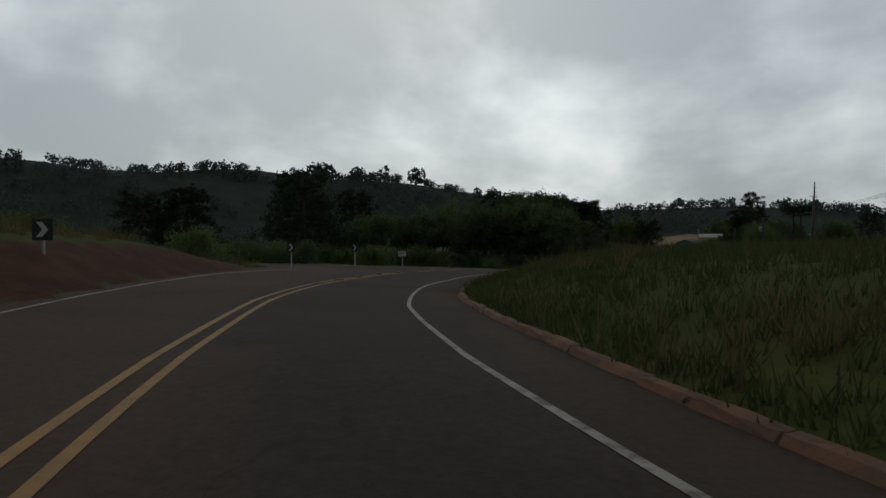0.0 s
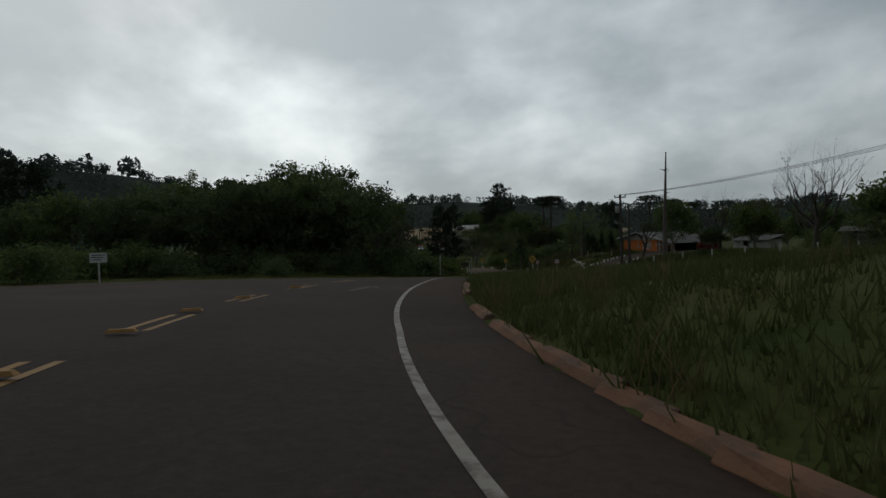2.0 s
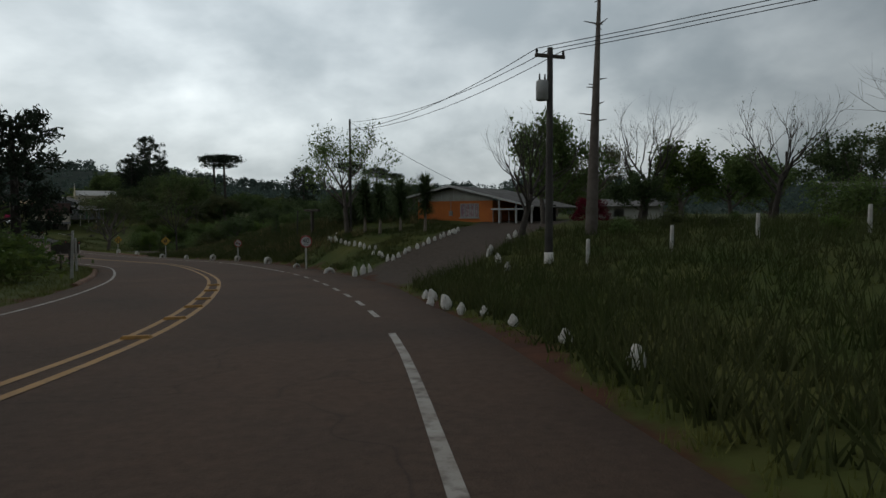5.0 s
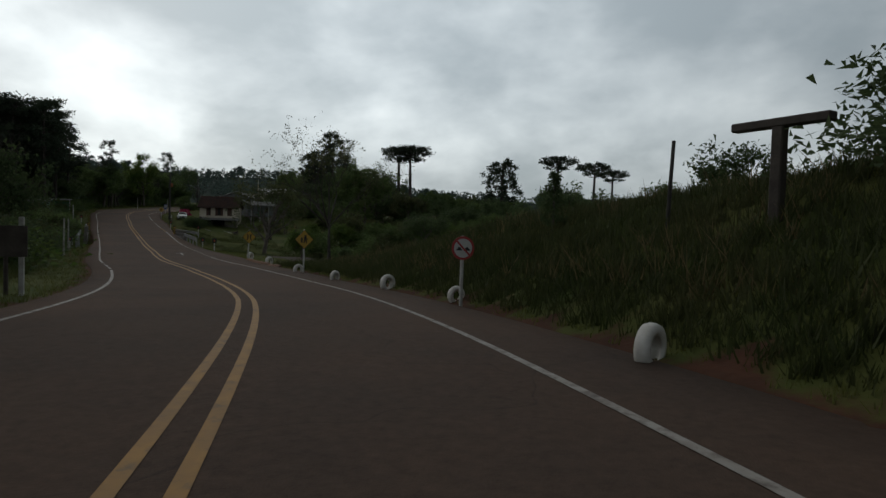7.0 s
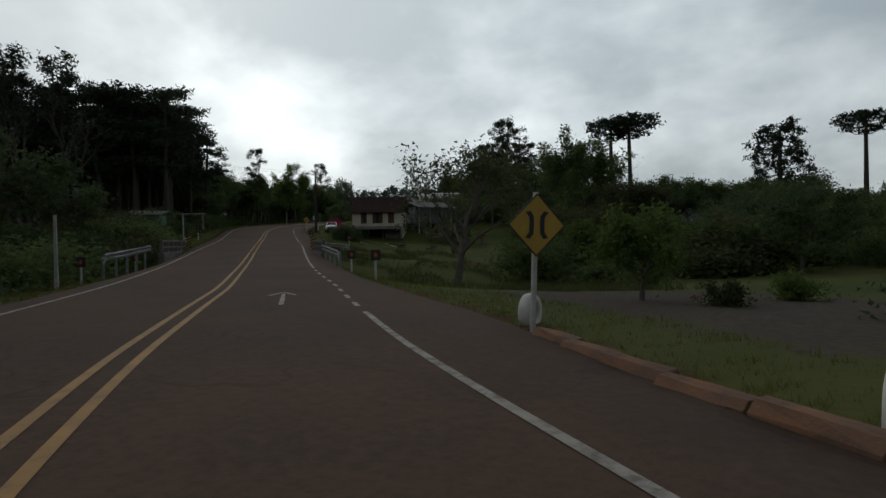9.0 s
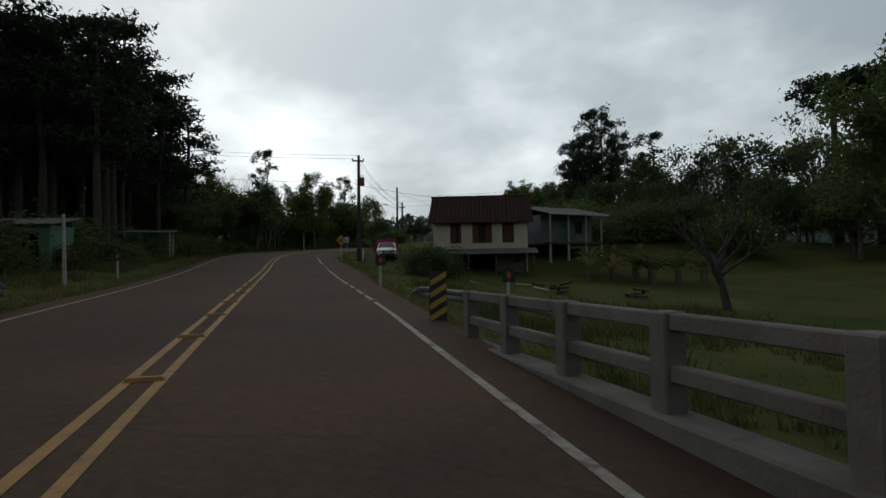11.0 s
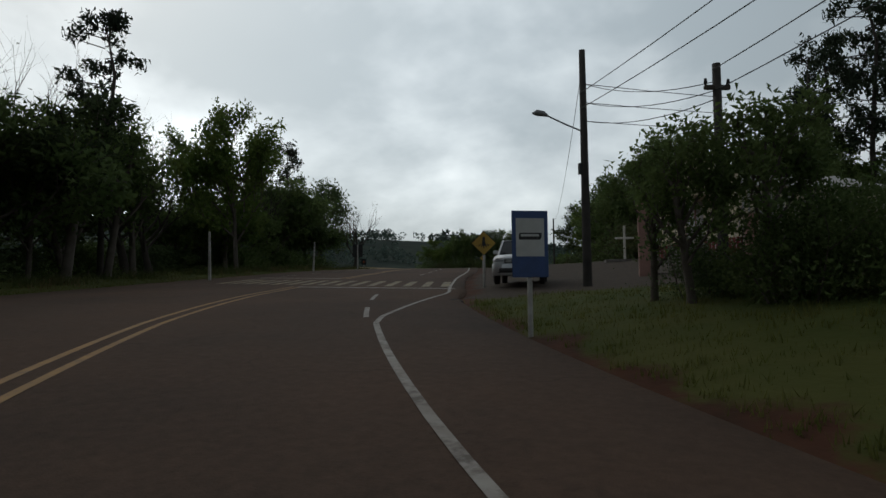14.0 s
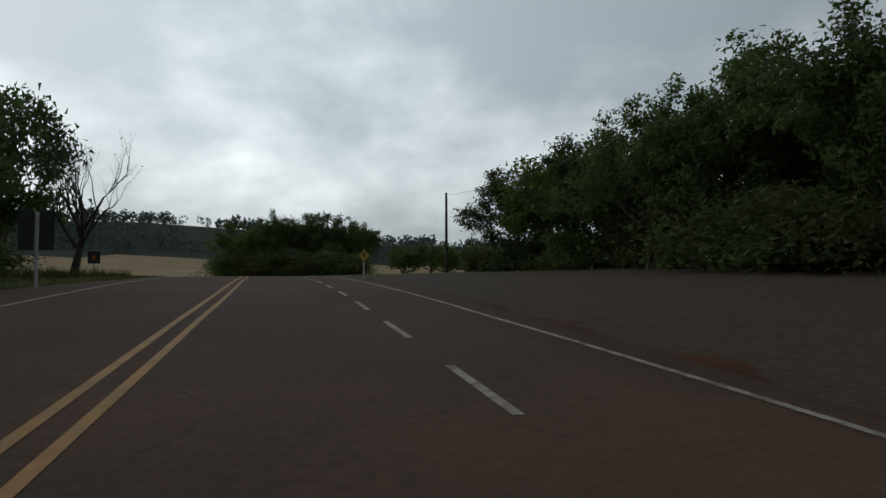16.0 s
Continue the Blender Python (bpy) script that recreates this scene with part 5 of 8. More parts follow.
stones("verge_stone", M_LIME, "rough stone painted white on the verge", "stones on the verge", [(1.9, 6.1), (2.05, 5.6), (2.0, 4.6), (2.3, 4.2), (2.55, 3.2), (2.9, 2.6), (3.2, 1.2), (3.6, -0.4), (3.9, -2.0)], 0.2, 1.4, 30)
stones("verge_stone", M_LIME, "stone painted white at the field's edge", "white stones by the field", spread_along([(4.6, -6.5), (6.2, -9.5), (8.4, -12.0), (11.1, -8.2), (16.0, -4.0)], 9, 0.4), 0.24, 1.0, 37)


# ---- guard rails and bridge ----
def guard_rail(a, b, offset, words="galvanized guard rail on steel posts", drop=0.0):
    root = tagged(new("guard_rail"), words, "guard rail", "guard rails at the bridge")
    st = np.arange(a, b + 0.01, 0.5)
    bm = bmesh.new()
    prof = [(0.0, 0.78), (0.05, 0.74), (0.05, 0.68), (0.0, 0.62), (0.05, 0.56), (0.05, 0.5), (0.0, 0.46)]
    rows = []
    for s in st:
        o = offset(s) if callable(offset) else offset
        z = float(np.interp(s, RUN, LINE[:, 2])) - (0.45 if min(s - a, b - s) < 0.4 else 0.0) * 0.4 - drop
        rows.append([bm.verts.new((*spot(s, o - dx * np.sign(o)), z + h)) for dx, h in prof])
    for p, q in zip(rows[:-1], rows[1:]):
        for k in range(len(prof) - 1):
            bm.faces.new((p[k], q[k], q[k + 1], p[k + 1]))
    bmesh.ops.solidify(bm, geom=bm.faces[:], thickness=0.008)
    part("rail", bm, M_STEEL, root)
    for s in np.arange(a + 0.5, b, 2.0):
        o = offset(s) if callable(offset) else offset
        x, y = spot(s, o + 0.08 * np.sign(o))
        z = float(np.interp(s, RUN, LINE[:, 2]))
        low = min(float(ground(x, y)[0]), z) - 0.3
        p = slab("post", root, M_STEEL, (-0.05, -0.04, low - z), (0.05, 0.04, 0.72 - drop), 0.01)
        p.matrix_basis = pose(x, y, z, 0, 0, lie(s))


guard_rail(155.5, 163.5, lambda s: 4.35 - 0.02 * (s - 155))
guard_rail(174.0, 181.0, lambda s: min(6.9, 5.3 + 0.3 * (181 - s)), "low bent galvanized guard rail sunk at the bridge end", 0.55)
guard_rail(156.0, 166.0, -4.75)
guard_rail(175.5, 179.0, -4.5)

bridge = tagged(new("bridge"), "short concrete road bridge with low railings", "bridge")
for side in (-1, 1):
    for a, b in ((163.8, 172.2),) if side > 0 else ((166.3, 175.2),):
        o = side * 4.35
        s = (a + b) / 2
        z = float(np.interp(s, RUN, LINE[:, 2]))
        base = slab("parapet_base", bridge, M_CONCRETE, (-0.16, -(b - a) / 2, -0.9), (0.16, (b - a) / 2, 0.14), 0.02)
        base.matrix_basis = pose(*spot(s, o), z, 0, 0, lie(s))
        for k in range(6):
            u = a + 0.25 + k * (b - a - 0.5) / 5
            p = slab("parapet_post", bridge, M_CONCRETE, (-0.09, -0.1, 0.1), (0.09, 0.1, 0.85), 0.015)
            p.matrix_basis = pose(*spot(u, o), z, 0, 0, lie(s))
        for h in (0.42, 0.78):
            r = slab("parapet_rail", bridge, M_CONCRETE, (-0.055, -(b - a) / 2, h - 0.06), (0.055, (b - a) / 2, h + 0.06), 0.012)
            r.matrix_basis = pose(*spot(s, o), z, 0, 0, lie(s))


# ---- poles, lamps and wires ----
def pole(x, y, tall, r0, r1, words, name="utility_pole", category="utility pole", lean=(0, 0), material=M_POLE):
    root = stand(name, x, y, lie(float(along(x, y)[0][0])), words, category)
    pipe("shaft", root, material, [(0, 0, -0.4), (lean[0] * 0.5, lean[1] * 0.5, tall * 0.5), (lean[0], lean[1], tall)], [r0, (r0 + r1) / 2, r1], 10)
    return root


def insulators(root, z, reach=0.7, count=3, material=M_DARKWOOD):
    slab("cross_arm", root, material, (-reach, -0.05, z - 0.05), (reach, 0.05, z + 0.05), 0.01)
    for k in range(count):
        x = -reach * 0.9 + 1.8 * reach * k / max(1, count - 1)
        pipe("insulator", root, M_RUBBER, [(x, 0, z + 0.05), (x, 0, z + 0.1), (x, 0, z + 0.2)], [0.02, 0.045, 0.03], 8)


def transformer(root, z, material, x=0.28):
    can = pipe("transformer", root, material, [(x, 0, z - 0.3), (x, 0, z - 0.28), (x, 0, z + 0.26), (x, 0, z + 0.3)], [0.16, 0.19, 0.19, 0.15], 14)
    for dx in (-0.09, 0.09):
        pipe("bushing", can, M_RUBBER, [(x + dx, 0, z + 0.3), (x + dx, 0, z + 0.5)], [0.035, 0.02], 6)
    slab("bracket", can, M_STEEL, (0.05, -0.04, z - 0.1), (x, 0.04, z - 0.02), 0.005)
    return can


M_TRANS = mat("grey_transformer_paint", (0.30, 0.30, 0.29), (0.22, 0.215, 0.2), rough=0.6, scale=4, spots=((0.12, 0.06, 0.03), 4, 0.6))
M_RUST = mat("rusty_transformer_paint", (0.27, 0.085, 0.03), (0.16, 0.055, 0.025), rough=0.8, scale=4)
p1 = pole(5.7, 11.1, 6.6, 0.13, 0.085, "dark wooden pole with a grey transformer and a limewashed foot")
insulators(p1, 6.35, 0.5)
transformer(p1, 5.3, M_TRANS, -0.26)
pipe("painted_foot", p1, M_LIME, [(0, 0, -0.1), (0, 0, 0.35)], [0.15, 0.14], 10)
p2 = pole(-2.44, 26.75, 6.35, 0.075, 0.055, "thin dark wooden pole beside the small tree")
p3 = pole(-77.08, 104.72, 7.6, 0.17, 0.09, "tall dark concrete pole with a rusty transformer", lean=(0.05, 0.0))
insulators(p3, 7.2, 0.42, 2)
transformer(p3, 5.7, M_RUST, 0.26)
for z in (5.2, 5.5, 5.8):
    slab("hook", p3, M_STEEL, (-0.2, -0.03, z - 0.015), (-0.08, 0.03, z + 0.015))
pb = slab("painted_plank", p3, M_LIME, (0.22, -0.18, -0.1), (0.34, -0.12, 0.85), 0.01, "white painted plank leaning on the pole")
p4 = pole(-91.66, 130.9, 7.5, 0.15, 0.1, "dark concrete pole carrying a street lamp", "lamp_pole", "lamp pole")
arm = pipe("lamp_arm", p4, M_STEEL, [(0, 0, 4.85), (-0.6, -0.05, 5.1), (-1.2, -0.1, 5.38)], 0.025, 6)
head = pipe("lamp_head", arm, M_STEEL, [(-1.15, -0.1, 5.36), (-1.3, -0.11, 5.43), (-1.5, -0.12, 5.46), (-1.64, -0.13, 5.44)], [0.04, 0.09, 0.1, 0.03], 10)
slab("meter_box", p4, M_BLACK, (-0.2, -0.08, 3.5), (-0.1, 0.08, 3.85), 0.01)
p5 = pole(-88.0, 126.55, 5.0, 0.12, 0.09, "dark wooden pole behind the shrubs")
insulators(p5, 4.45, 0.3, 2)
p6 = pole(-106.2, 196.4, 7.2, 0.14, 0.1, "lone dark pole past the gravel square")
p7 = pole(9.2, -1.0, 4.6, 0.1, 0.08, "thin dark pole standing in the field")
snag = pole(8.4, 16.2, 9.9, 0.26, 0.05, "tall dead tree trunk with broken branch stubs", "dead_tree", "tree", lean=(0.35, 0.1), material=M_BARK)
rng = np.random.default_rng(77)
for k in range(16):
    z = rng.uniform(4.0, 9.3)
    a = rng.uniform(0, 6.28)
    L = rng.uniform(0.25, 0.75)
    pipe("branch_stub", snag, M_BARK, [(0.036 * z, 0.01 * z, z), (0.036 * z + math.cos(a) * L, 0.01 * z + math.sin(a) * L, z + 0.2 * L)], [0.04, 0.012], 5)


def wire(a, b, sag=0.5, r=0.012):
    a, b = Vector(a), Vector(b)
    pts = [a.lerp(b, u) - Vector((0, 0, sag * 4 * u * (1 - u))) for u in np.linspace(0, 1, 13)]
    shape = Shape()
    shape.tube(pts, [r] * 13, 4)
    return tagged(new("power_line", shape.mesh("power_line", M_CABLE)), "thin dark overhead power line between poles", "power line", "overhead wires")


def top_of(root, dx=0.0, dz=0.0):
    """A place on a pole at a side offset and a height above its foot."""
    return tuple(root.matrix_basis @ Vector((dx, 0, dz)))


for dx in (-0.45, 0.0, 0.45):
    wire(top_of(p1, dx, 6.55), top_of(p2, dx * 0.4, 6.2 - abs(dx)), 0.5)
    wire(top_of(p1, dx, 6.55), (34.0 + dx, -16.0, 8.8), 0.8)
wire(top_of(p2, 0, 6.2), (5.0, 31.5, 3.2), 0.2)
for dx, dz in ((-0.38, 7.55), (0.0, 7.8), (0.1, 5.8)):
    wire(top_of(p3, dx, dz - 0.2), (-118.0 + dx, 96.0, 13.5 + 0.4 * (dz - 7.5) * 3), 0.7)
for k in range(4):
    wire(top_of(p3, -0.1, 6.6 + 0.33 * k), top_of(p5 if k % 2 else p4, -0.1, (4.1 if k % 2 else 5.6) + 0.25 * k), 0.5)
wire(top_of(p3, 0.3, 5.4), (-66.0, 121.0, 5.2), 0.6)
for k in range(3):
    wire(top_of(p4, 0.05, 5.2 + 0.6 * k), top_of(p5, 0.0, 4.2 + 0.2 * k), 0.25)
    wire(top_of(p4, 0.05, 5.2 + 0.6 * k), (-70.0, 152.0, 10.5 + 0.5 * k), 0.6)
wire(top_of(p4, 0.0, 7.0), top_of(p6, 0.0, 7.0), 1.4)

# the old timber T on the bank, and stakes
root = stand("timber_frame", -5.5, 31.3, -46, "old T-shaped timber post with a heavy beam", "timber")
slab("post", root, M_DARKWOOD, (-0.09, -0.09, -0.2), (0.09, 0.09, 1.48), 0.02)
slab("beam", root, M_DARKWOOD, (-0.78, -0.1, 1.46), (0.78, 0.1, 1.6), 0.02)
pole(-6.9, 33.2, 1.75, 0.04, 0.035, "thin leaning dark stake on the bank", "stake", "stake", lean=(0.08, 0))
for x, y in ((-19.0, 28.0), (-21.0, 31.5), (-18.0, 25.5)):
    pole(x, y, 1.0, 0.05, 0.04, "weathered wooden fence stake", "fence_stake", "stake", material=M_DARKWOOD)
for k in range(9):
    x, y = 6.5 + 2.3 * k, 9.5 - 0.55 * k + 0.3 * (k % 3)
    pole(x, y, 0.75, 0.06, 0.05, "short white fence post in the tall grass", "fence_post", "post", material=M_POST)


# ---- houses ----
M_ORANGE = mat("orange_painted_brick", (0.56, 0.165, 0.033), (0.45, 0.125, 0.028), rough=0.85, scale=1.2, bump=0.6, bump_scale=12, spots=((0.22, 0.07, 0.025), 2.2, 0.6, 0.6))
M_PANEL = mat("pale_gable_board", (0.42, 0.41, 0.37), (0.33, 0.32, 0.28), rough=0.85, scale=1.5, spots=((0.2, 0.18, 0.14), 1.6, 0.6, 0.5))
M_FASCIA = mat("white_roof_edge", (0.5, 0.5, 0.48), (0.4, 0.39, 0.37), rough=0.75, scale=2)
M_FIBRO = mat("fibre_cement_roof", (0.15, 0.145, 0.135), (0.09, 0.085, 0.08), rough=0.9, scale=1.2, spots=((0.05, 0.05, 0.04), 2, 0.58))
M_TILE = mat("old_clay_tile", (0.075, 0.03, 0.02), (0.035, 0.02, 0.016), rough=0.92, scale=2, bump=0.5, vary=0.3, spots=((0.03, 0.03, 0.025), 1.5, 0.55))
M_PINK = mat("faded_pink_boards", (0.42, 0.27, 0.19), (0.35, 0.23, 0.165), rough=0.9, scale=0.9, bump=0.3, vary=0.1, spots=((0.16, 0.12, 0.09), 1.6, 0.6, 0.7))
M_CREAM = mat("stained_cream_render", (0.52, 0.46, 0.37), (0.42, 0.36, 0.28), rough=0.9, scale=0.9, bump=0.25, bump_scale=9, vary=0.1, spots=((0.15, 0.12, 0.09), 1.3, 0.6, 0.8))
M_OXBLOOD = mat("oxblood_boards", (0.10, 0.02, 0.016), (0.065, 0.016, 0.013), rough=0.85, scale=2)
M_SHUTTER = mat("brown_shutter", (0.085, 0.036, 0.024), (0.05, 0.025, 0.018), rough=0.85, scale=4)
M_GREYWALL = mat("grey_render", (0.15, 0.15, 0.16), (0.115, 0.115, 0.125), rough=0.9, scale=0.7, bump=0.25, bump_scale=30)
M_CHAPEL = mat("cream_render", (0.60, 0.53, 0.36), (0.52, 0.45, 0.3), rough=0.88, scale=0.6, bump=0.2, bump_scale=25, spots=((0.36, 0.31, 0.22), 0.9, 0.62, 0.5))
M_REDPLINTH = mat("dark_red_plinth", (0.17, 0.03, 0.025), (0.12, 0.025, 0.02), rough=0.85, scale=2)
M_GREENWALL = mat("green_boards", (0.07, 0.17, 0.10), (0.05, 0.12, 0.075), rough=0.85, scale=1.5)
M_BLUEGREY = mat("blue_grey_boards", (0.17, 0.18, 0.185), (0.12, 0.125, 0.13), rough=0.9, scale=1.2, vary=0.12)
# near-black that stands in for the shade inside unlit rooms
M_ROOMSHADE = mat("room_shade", (0.015, 0.014, 0.013), rough=0.95)
M_CURTAIN = mat("pink_curtain", (0.36, 0.18, 0.22), (0.52, 0.42, 0.42), rough=0.9, scale=9, mix=(0.45, 0.55))
M_IRON = mat("pale_iron", (0.34, 0.33, 0.31), (0.24, 0.22, 0.2), rough=0.6, scale=5)
M_PILLAR = mat("pink_pillar_render", (0.33, 0.185, 0.15), (0.26, 0.145, 0.12), rough=0.9, scale=1.5, spots=((0.15, 0.1, 0.08), 2, 0.6))
M_GLASS = bpy.data.materials.new("window_glass")
M_GLASS.use_nodes = True
gb = M_GLASS.node_tree.nodes["Principled BSDF"]
gb.inputs["Base Color"].default_value, gb.inputs["Roughness"].default_value = (0.02, 0.025, 0.028, 1), 0.06
gb.inputs["Specular IOR Level"].default_value = 0.6


def wall_box(name, parent, material, x0, y0, z0, x1, y1, z1, holes=(), thick=0.14, label=""):
    """A wall along x with openings (a, b, low, high) cut right through."""
    xs = sorted({x0, x1, *(h[0] for h in holes), *(h[1] for h in holes)})
    zs = sorted({z0, z1, *(h[2] for h in holes), *(h[3] for h in holes)})
    bm = bmesh.new()
    verts = {}

    def at(x, y, z):
        key = (round(x, 4), round(y, 4), round(z, 4))
        if key not in verts:
            verts[key] = bm.verts.new(key)
        return verts[key]

    solid = lambda a, b, c, d: not any(h[0] <= (a + b) / 2 <= h[1] and h[2] <= (c + d) / 2 <= h[3] for h in holes)
    cells = {(i, j): solid(xs[i], xs[i + 1], zs[j], zs[j + 1]) for i in range(len(xs) - 1) for j in range(len(zs) - 1)}
    for (i, j), ok in cells.items():
        if not ok:
            continue
        a, b, c, d = xs[i], xs[i + 1], zs[j], zs[j + 1]
        bm.faces.new((at(a, y0, c), at(b, y0, c), at(b, y0, d), at(a, y0, d)))
        bm.faces.new((at(a, y1, c), at(a, y1, d), at(b, y1, d), at(b, y1, c)))
        if not cells.get((i - 1, j)):
            bm.faces.new((at(a, y0, c), at(a, y0, d), at(a, y1, d), at(a, y1, c)))
        if not cells.get((i + 1, j)):
            bm.faces.new((at(b, y0, c), at(b, y1, c), at(b, y1, d), at(b, y0, d)))
        if not cells.get((i, j - 1)):
            bm.faces.new((at(a, y0, c), at(a, y1, c), at(b, y1, c), at(b, y0, c)))
        if not cells.get((i, j + 1)):
            bm.faces.new((at(a, y0, d), at(b, y0, d), at(b, y1, d), at(a, y1, d)))
    return part(name, bm, material, parent, label)


def window(parent, x0, x1, z0, z1, y, frame_mat, mid=1, bars=0, pane=None, deep=0.05, curtain=None):
    """A window with frame, mullions, sill and pane in a wall whose outer face is at y."""
    w_ = slab("window", parent, pane or M_GLASS, (x0, y + deep, z0), (x1, y + deep + 0.01, z1))
    t = 0.055
    for low, high in (((x0, z0), (x1, z0 + t)), ((x0, z1 - t), (x1, z1)), ((x0, z0), (x0 + t, z1)), ((x1 - t, z0), (x1, z1))):
        slab("frame", w_, frame_mat, (low[0], y - 0.02, low[1]), (high[0], y + deep, high[1]), 0.004)
    for k in range(mid):
        x = x0 + (x1 - x0) * (k + 1) / (mid + 1)
        slab("mullion", w_, frame_mat, (x - 0.025, y - 0.005, z0), (x + 0.025, y + deep, z1))
    for k in range(bars):
        x = x0 + (x1 - x0) * (k + 0.5) / bars
        slab("bar", w_, M_IRON, (x - 0.008, y - 0.035, z0), (x + 0.008, y - 0.02, z1))
    slab("sill", w_, frame_mat, (x0 - 0.06, y - 0.08, z0 - 0.06), (x1 + 0.06, y + 0.02, z0), 0.008)
    if curtain:
        slab("curtain", w_, curtain, (x0 + 0.02, y + deep - 0.012, z0 + 0.02), (x1 - 0.02, y + deep - 0.004, z1 - 0.02))
    return w_


def roof_plane(name, parent, material, a, b, c, d, thick=0.08, rib=0.0, count=0, axis=0):
    """A sloping roof sheet from four corners, with ribs when asked."""
    bm = bmesh.new()
    a, b, c, d = (Vector(v) for v in (a, b, c, d))
    n = max(1, count * 2)
    rows = []
    up = (b - a).cross(d - a).normalized()
    up = up if up.z > 0 else -up
    for k in range(n + 1):
        u = k / n
        lift = up * (rib if k % 2 else 0)
        rows.append((bm.verts.new(a.lerp(b, u) + lift), bm.verts.new(d.lerp(c, u) + lift)))
    for p, q in zip(rows[:-1], rows[1:]):
        bm.faces.new((p[0], q[0], q[1], p[1]))
    bmesh.ops.recalc_face_normals(bm, faces=bm.faces[:])
    bmesh.ops.solidify(bm, geom=bm.faces[:], thickness=thick)
    return part(name, bm, material, parent)


def tiled_slope(parent, a, b, c, d, courses, across, material):
    """A slope of overlapping tiles: a to b is the eave, d to c the ridge. Each course is one long row of rolls."""
    a, b, c, d = (Vector(v) for v in (a, b, c, d))
    up = (b - a).cross(d - a).normalized()
    up = up if up.z > 0 else -up
    roof = roof_plane("roof", parent, material, a, b, c, d, 0.05)
    n = across * 2
    for r in range(courses):
        lo, hi = r / courses, min(1.0, (r + 1.12) / courses)
        bm = bmesh.new()
        rows = []
        for k in range(n + 1):
            e, f = a.lerp(d, lo).lerp(b.lerp(c, lo), k / n), a.lerp(d, hi).lerp(b.lerp(c, hi), k / n)
            wave = 0.028 if k % 2 else 0.0
            rows.append((bm.verts.new(e + up * (0.062 + wave)), bm.verts.new(f + up * (0.022 + wave))))
        for p, q in zip(rows[:-1], rows[1:]):
            bm.faces.new((p[0], q[0], q[1], p[1]))
        bmesh.ops.solidify(bm, geom=bm.faces[:], thickness=0.014)
        part("tile_course", bm, material, roof)
    return roof


def gable(name, parent, material, x0, x1, zlow, peak_x, zpeak, y0, y1, z_left=None, z_right=None, label=""):
    return prism(name, parent, material, [(x0, zlow), (x1, zlow), (x1, zlow + 0.02 if z_right is None else z_right), (peak_x, zpeak), (x0, zlow + 0.02 if z_left is None else z_left)], y0, y1, label)


def house_root(name, x, y, z, turn, words, category="house"):
    root = new(name)
    root.matrix_basis = pose(x, y, z, 0, 0, turn)
    return tagged(root, words, category)


# the orange house with its carport: local x along the front, y into the house
h = house_root("orange_house", 1.3, 30.2, 0.75, -32.7, "single-storey orange house with pale gable and carport")
wall_box("front_wall", h, M_ORANGE, 0, 0, -0.5, 5.2, 0.14, 1.74, [(3.05, 4.3, 0.75, 1.58)])
slab("side_wall", h, M_ORANGE, (0, 0.14, -0.5), (0.14, 6.86, 1.74))
slab("side_wall", h, M_ORANGE, (5.06, 0.14, -0.5), (5.2, 6.86, 1.74))
slab("rear_wall", h, M_ORANGE, (0, 6.86, -0.5), (5.2, 7.0, 1.74))
gable("gable", h, M_PANEL, -0.02, 5.22, 1.74, 2.6, 2.52, -0.015, 0.1, 2.02, 2.0, "pale fibre board gable")
for x in (0.85, 1.75, 2.6, 3.45, 4.35):
    slab("gable_batten", h, M_FASCIA, (x - 0.015, -0.028, 1.75), (x + 0.015, -0.012, 2.02 + 0.45 * (1 - abs(x - 2.6) / 2.6)))
window(h, 3.05, 4.3, 0.75, 1.58, 0.0, M_FASCIA, 3, 9, pane=M_ROOMSHADE, curtain=M_CURTAIN)
slab("meter_box", h, M_IRON, (2.3, -0.09, 0.85), (2.52, 0.0, 1.15), 0.01)
pipe("conduit", h, M_IRON, [(2.41, -0.04, 1.15), (2.41, -0.04, 2.4)], 0.015, 6)
roof_plane("roof", h, M_FIBRO, (-0.5, -0.55, 2.0), (-0.5, 7.4, 2.0), (2.6, 7.4, 2.64), (2.6, -0.55, 2.64), 0.05, 0.03, 22)
roof_plane("roof", h, M_FIBRO, (8.0, -0.55, 1.36), (8.0, 7.4, 1.36), (2.6, 7.4, 2.64), (2.6, -0.55, 2.64), 0.05, 0.03, 22)
prism("fascia", h, M_FASCIA, [(-0.52, 1.93), (2.6, 2.56), (8.02, 1.28), (8.02, 1.38), (2.6, 2.68), (-0.52, 2.03)], -0.6, -0.56)
for x, top in ((5.75, 1.78), (6.8, 1.55), (7.75, 1.32)):
    slab("carport_post", h, M_FASCIA, (x - 0.045, -0.3, -0.6), (x + 0.045, -0.21, top), 0.008)
slab("carport_beam", h, M_FASCIA, (5.25, -0.32, 1.18), (7.85, -0.22, 1.27), 0.008)
# near-black back sheet supplies the shade under the carport
slab("carport_back", h, M_ROOMSHADE, (5.2, 3.0, -0.5), (7.9, 3.1, 1.5))
for k in range(5):
    slab("gate_bar", h, M_IRON, (5.35 + 0.5 * k, -0.28, -0.45), (5.38 + 0.5 * k, -0.25, 1.18))
slab("flower_box", h, M_DARKWOOD, (4.85, -0.5, -0.3), (5.15, -0.15, 0.2), 0.02)

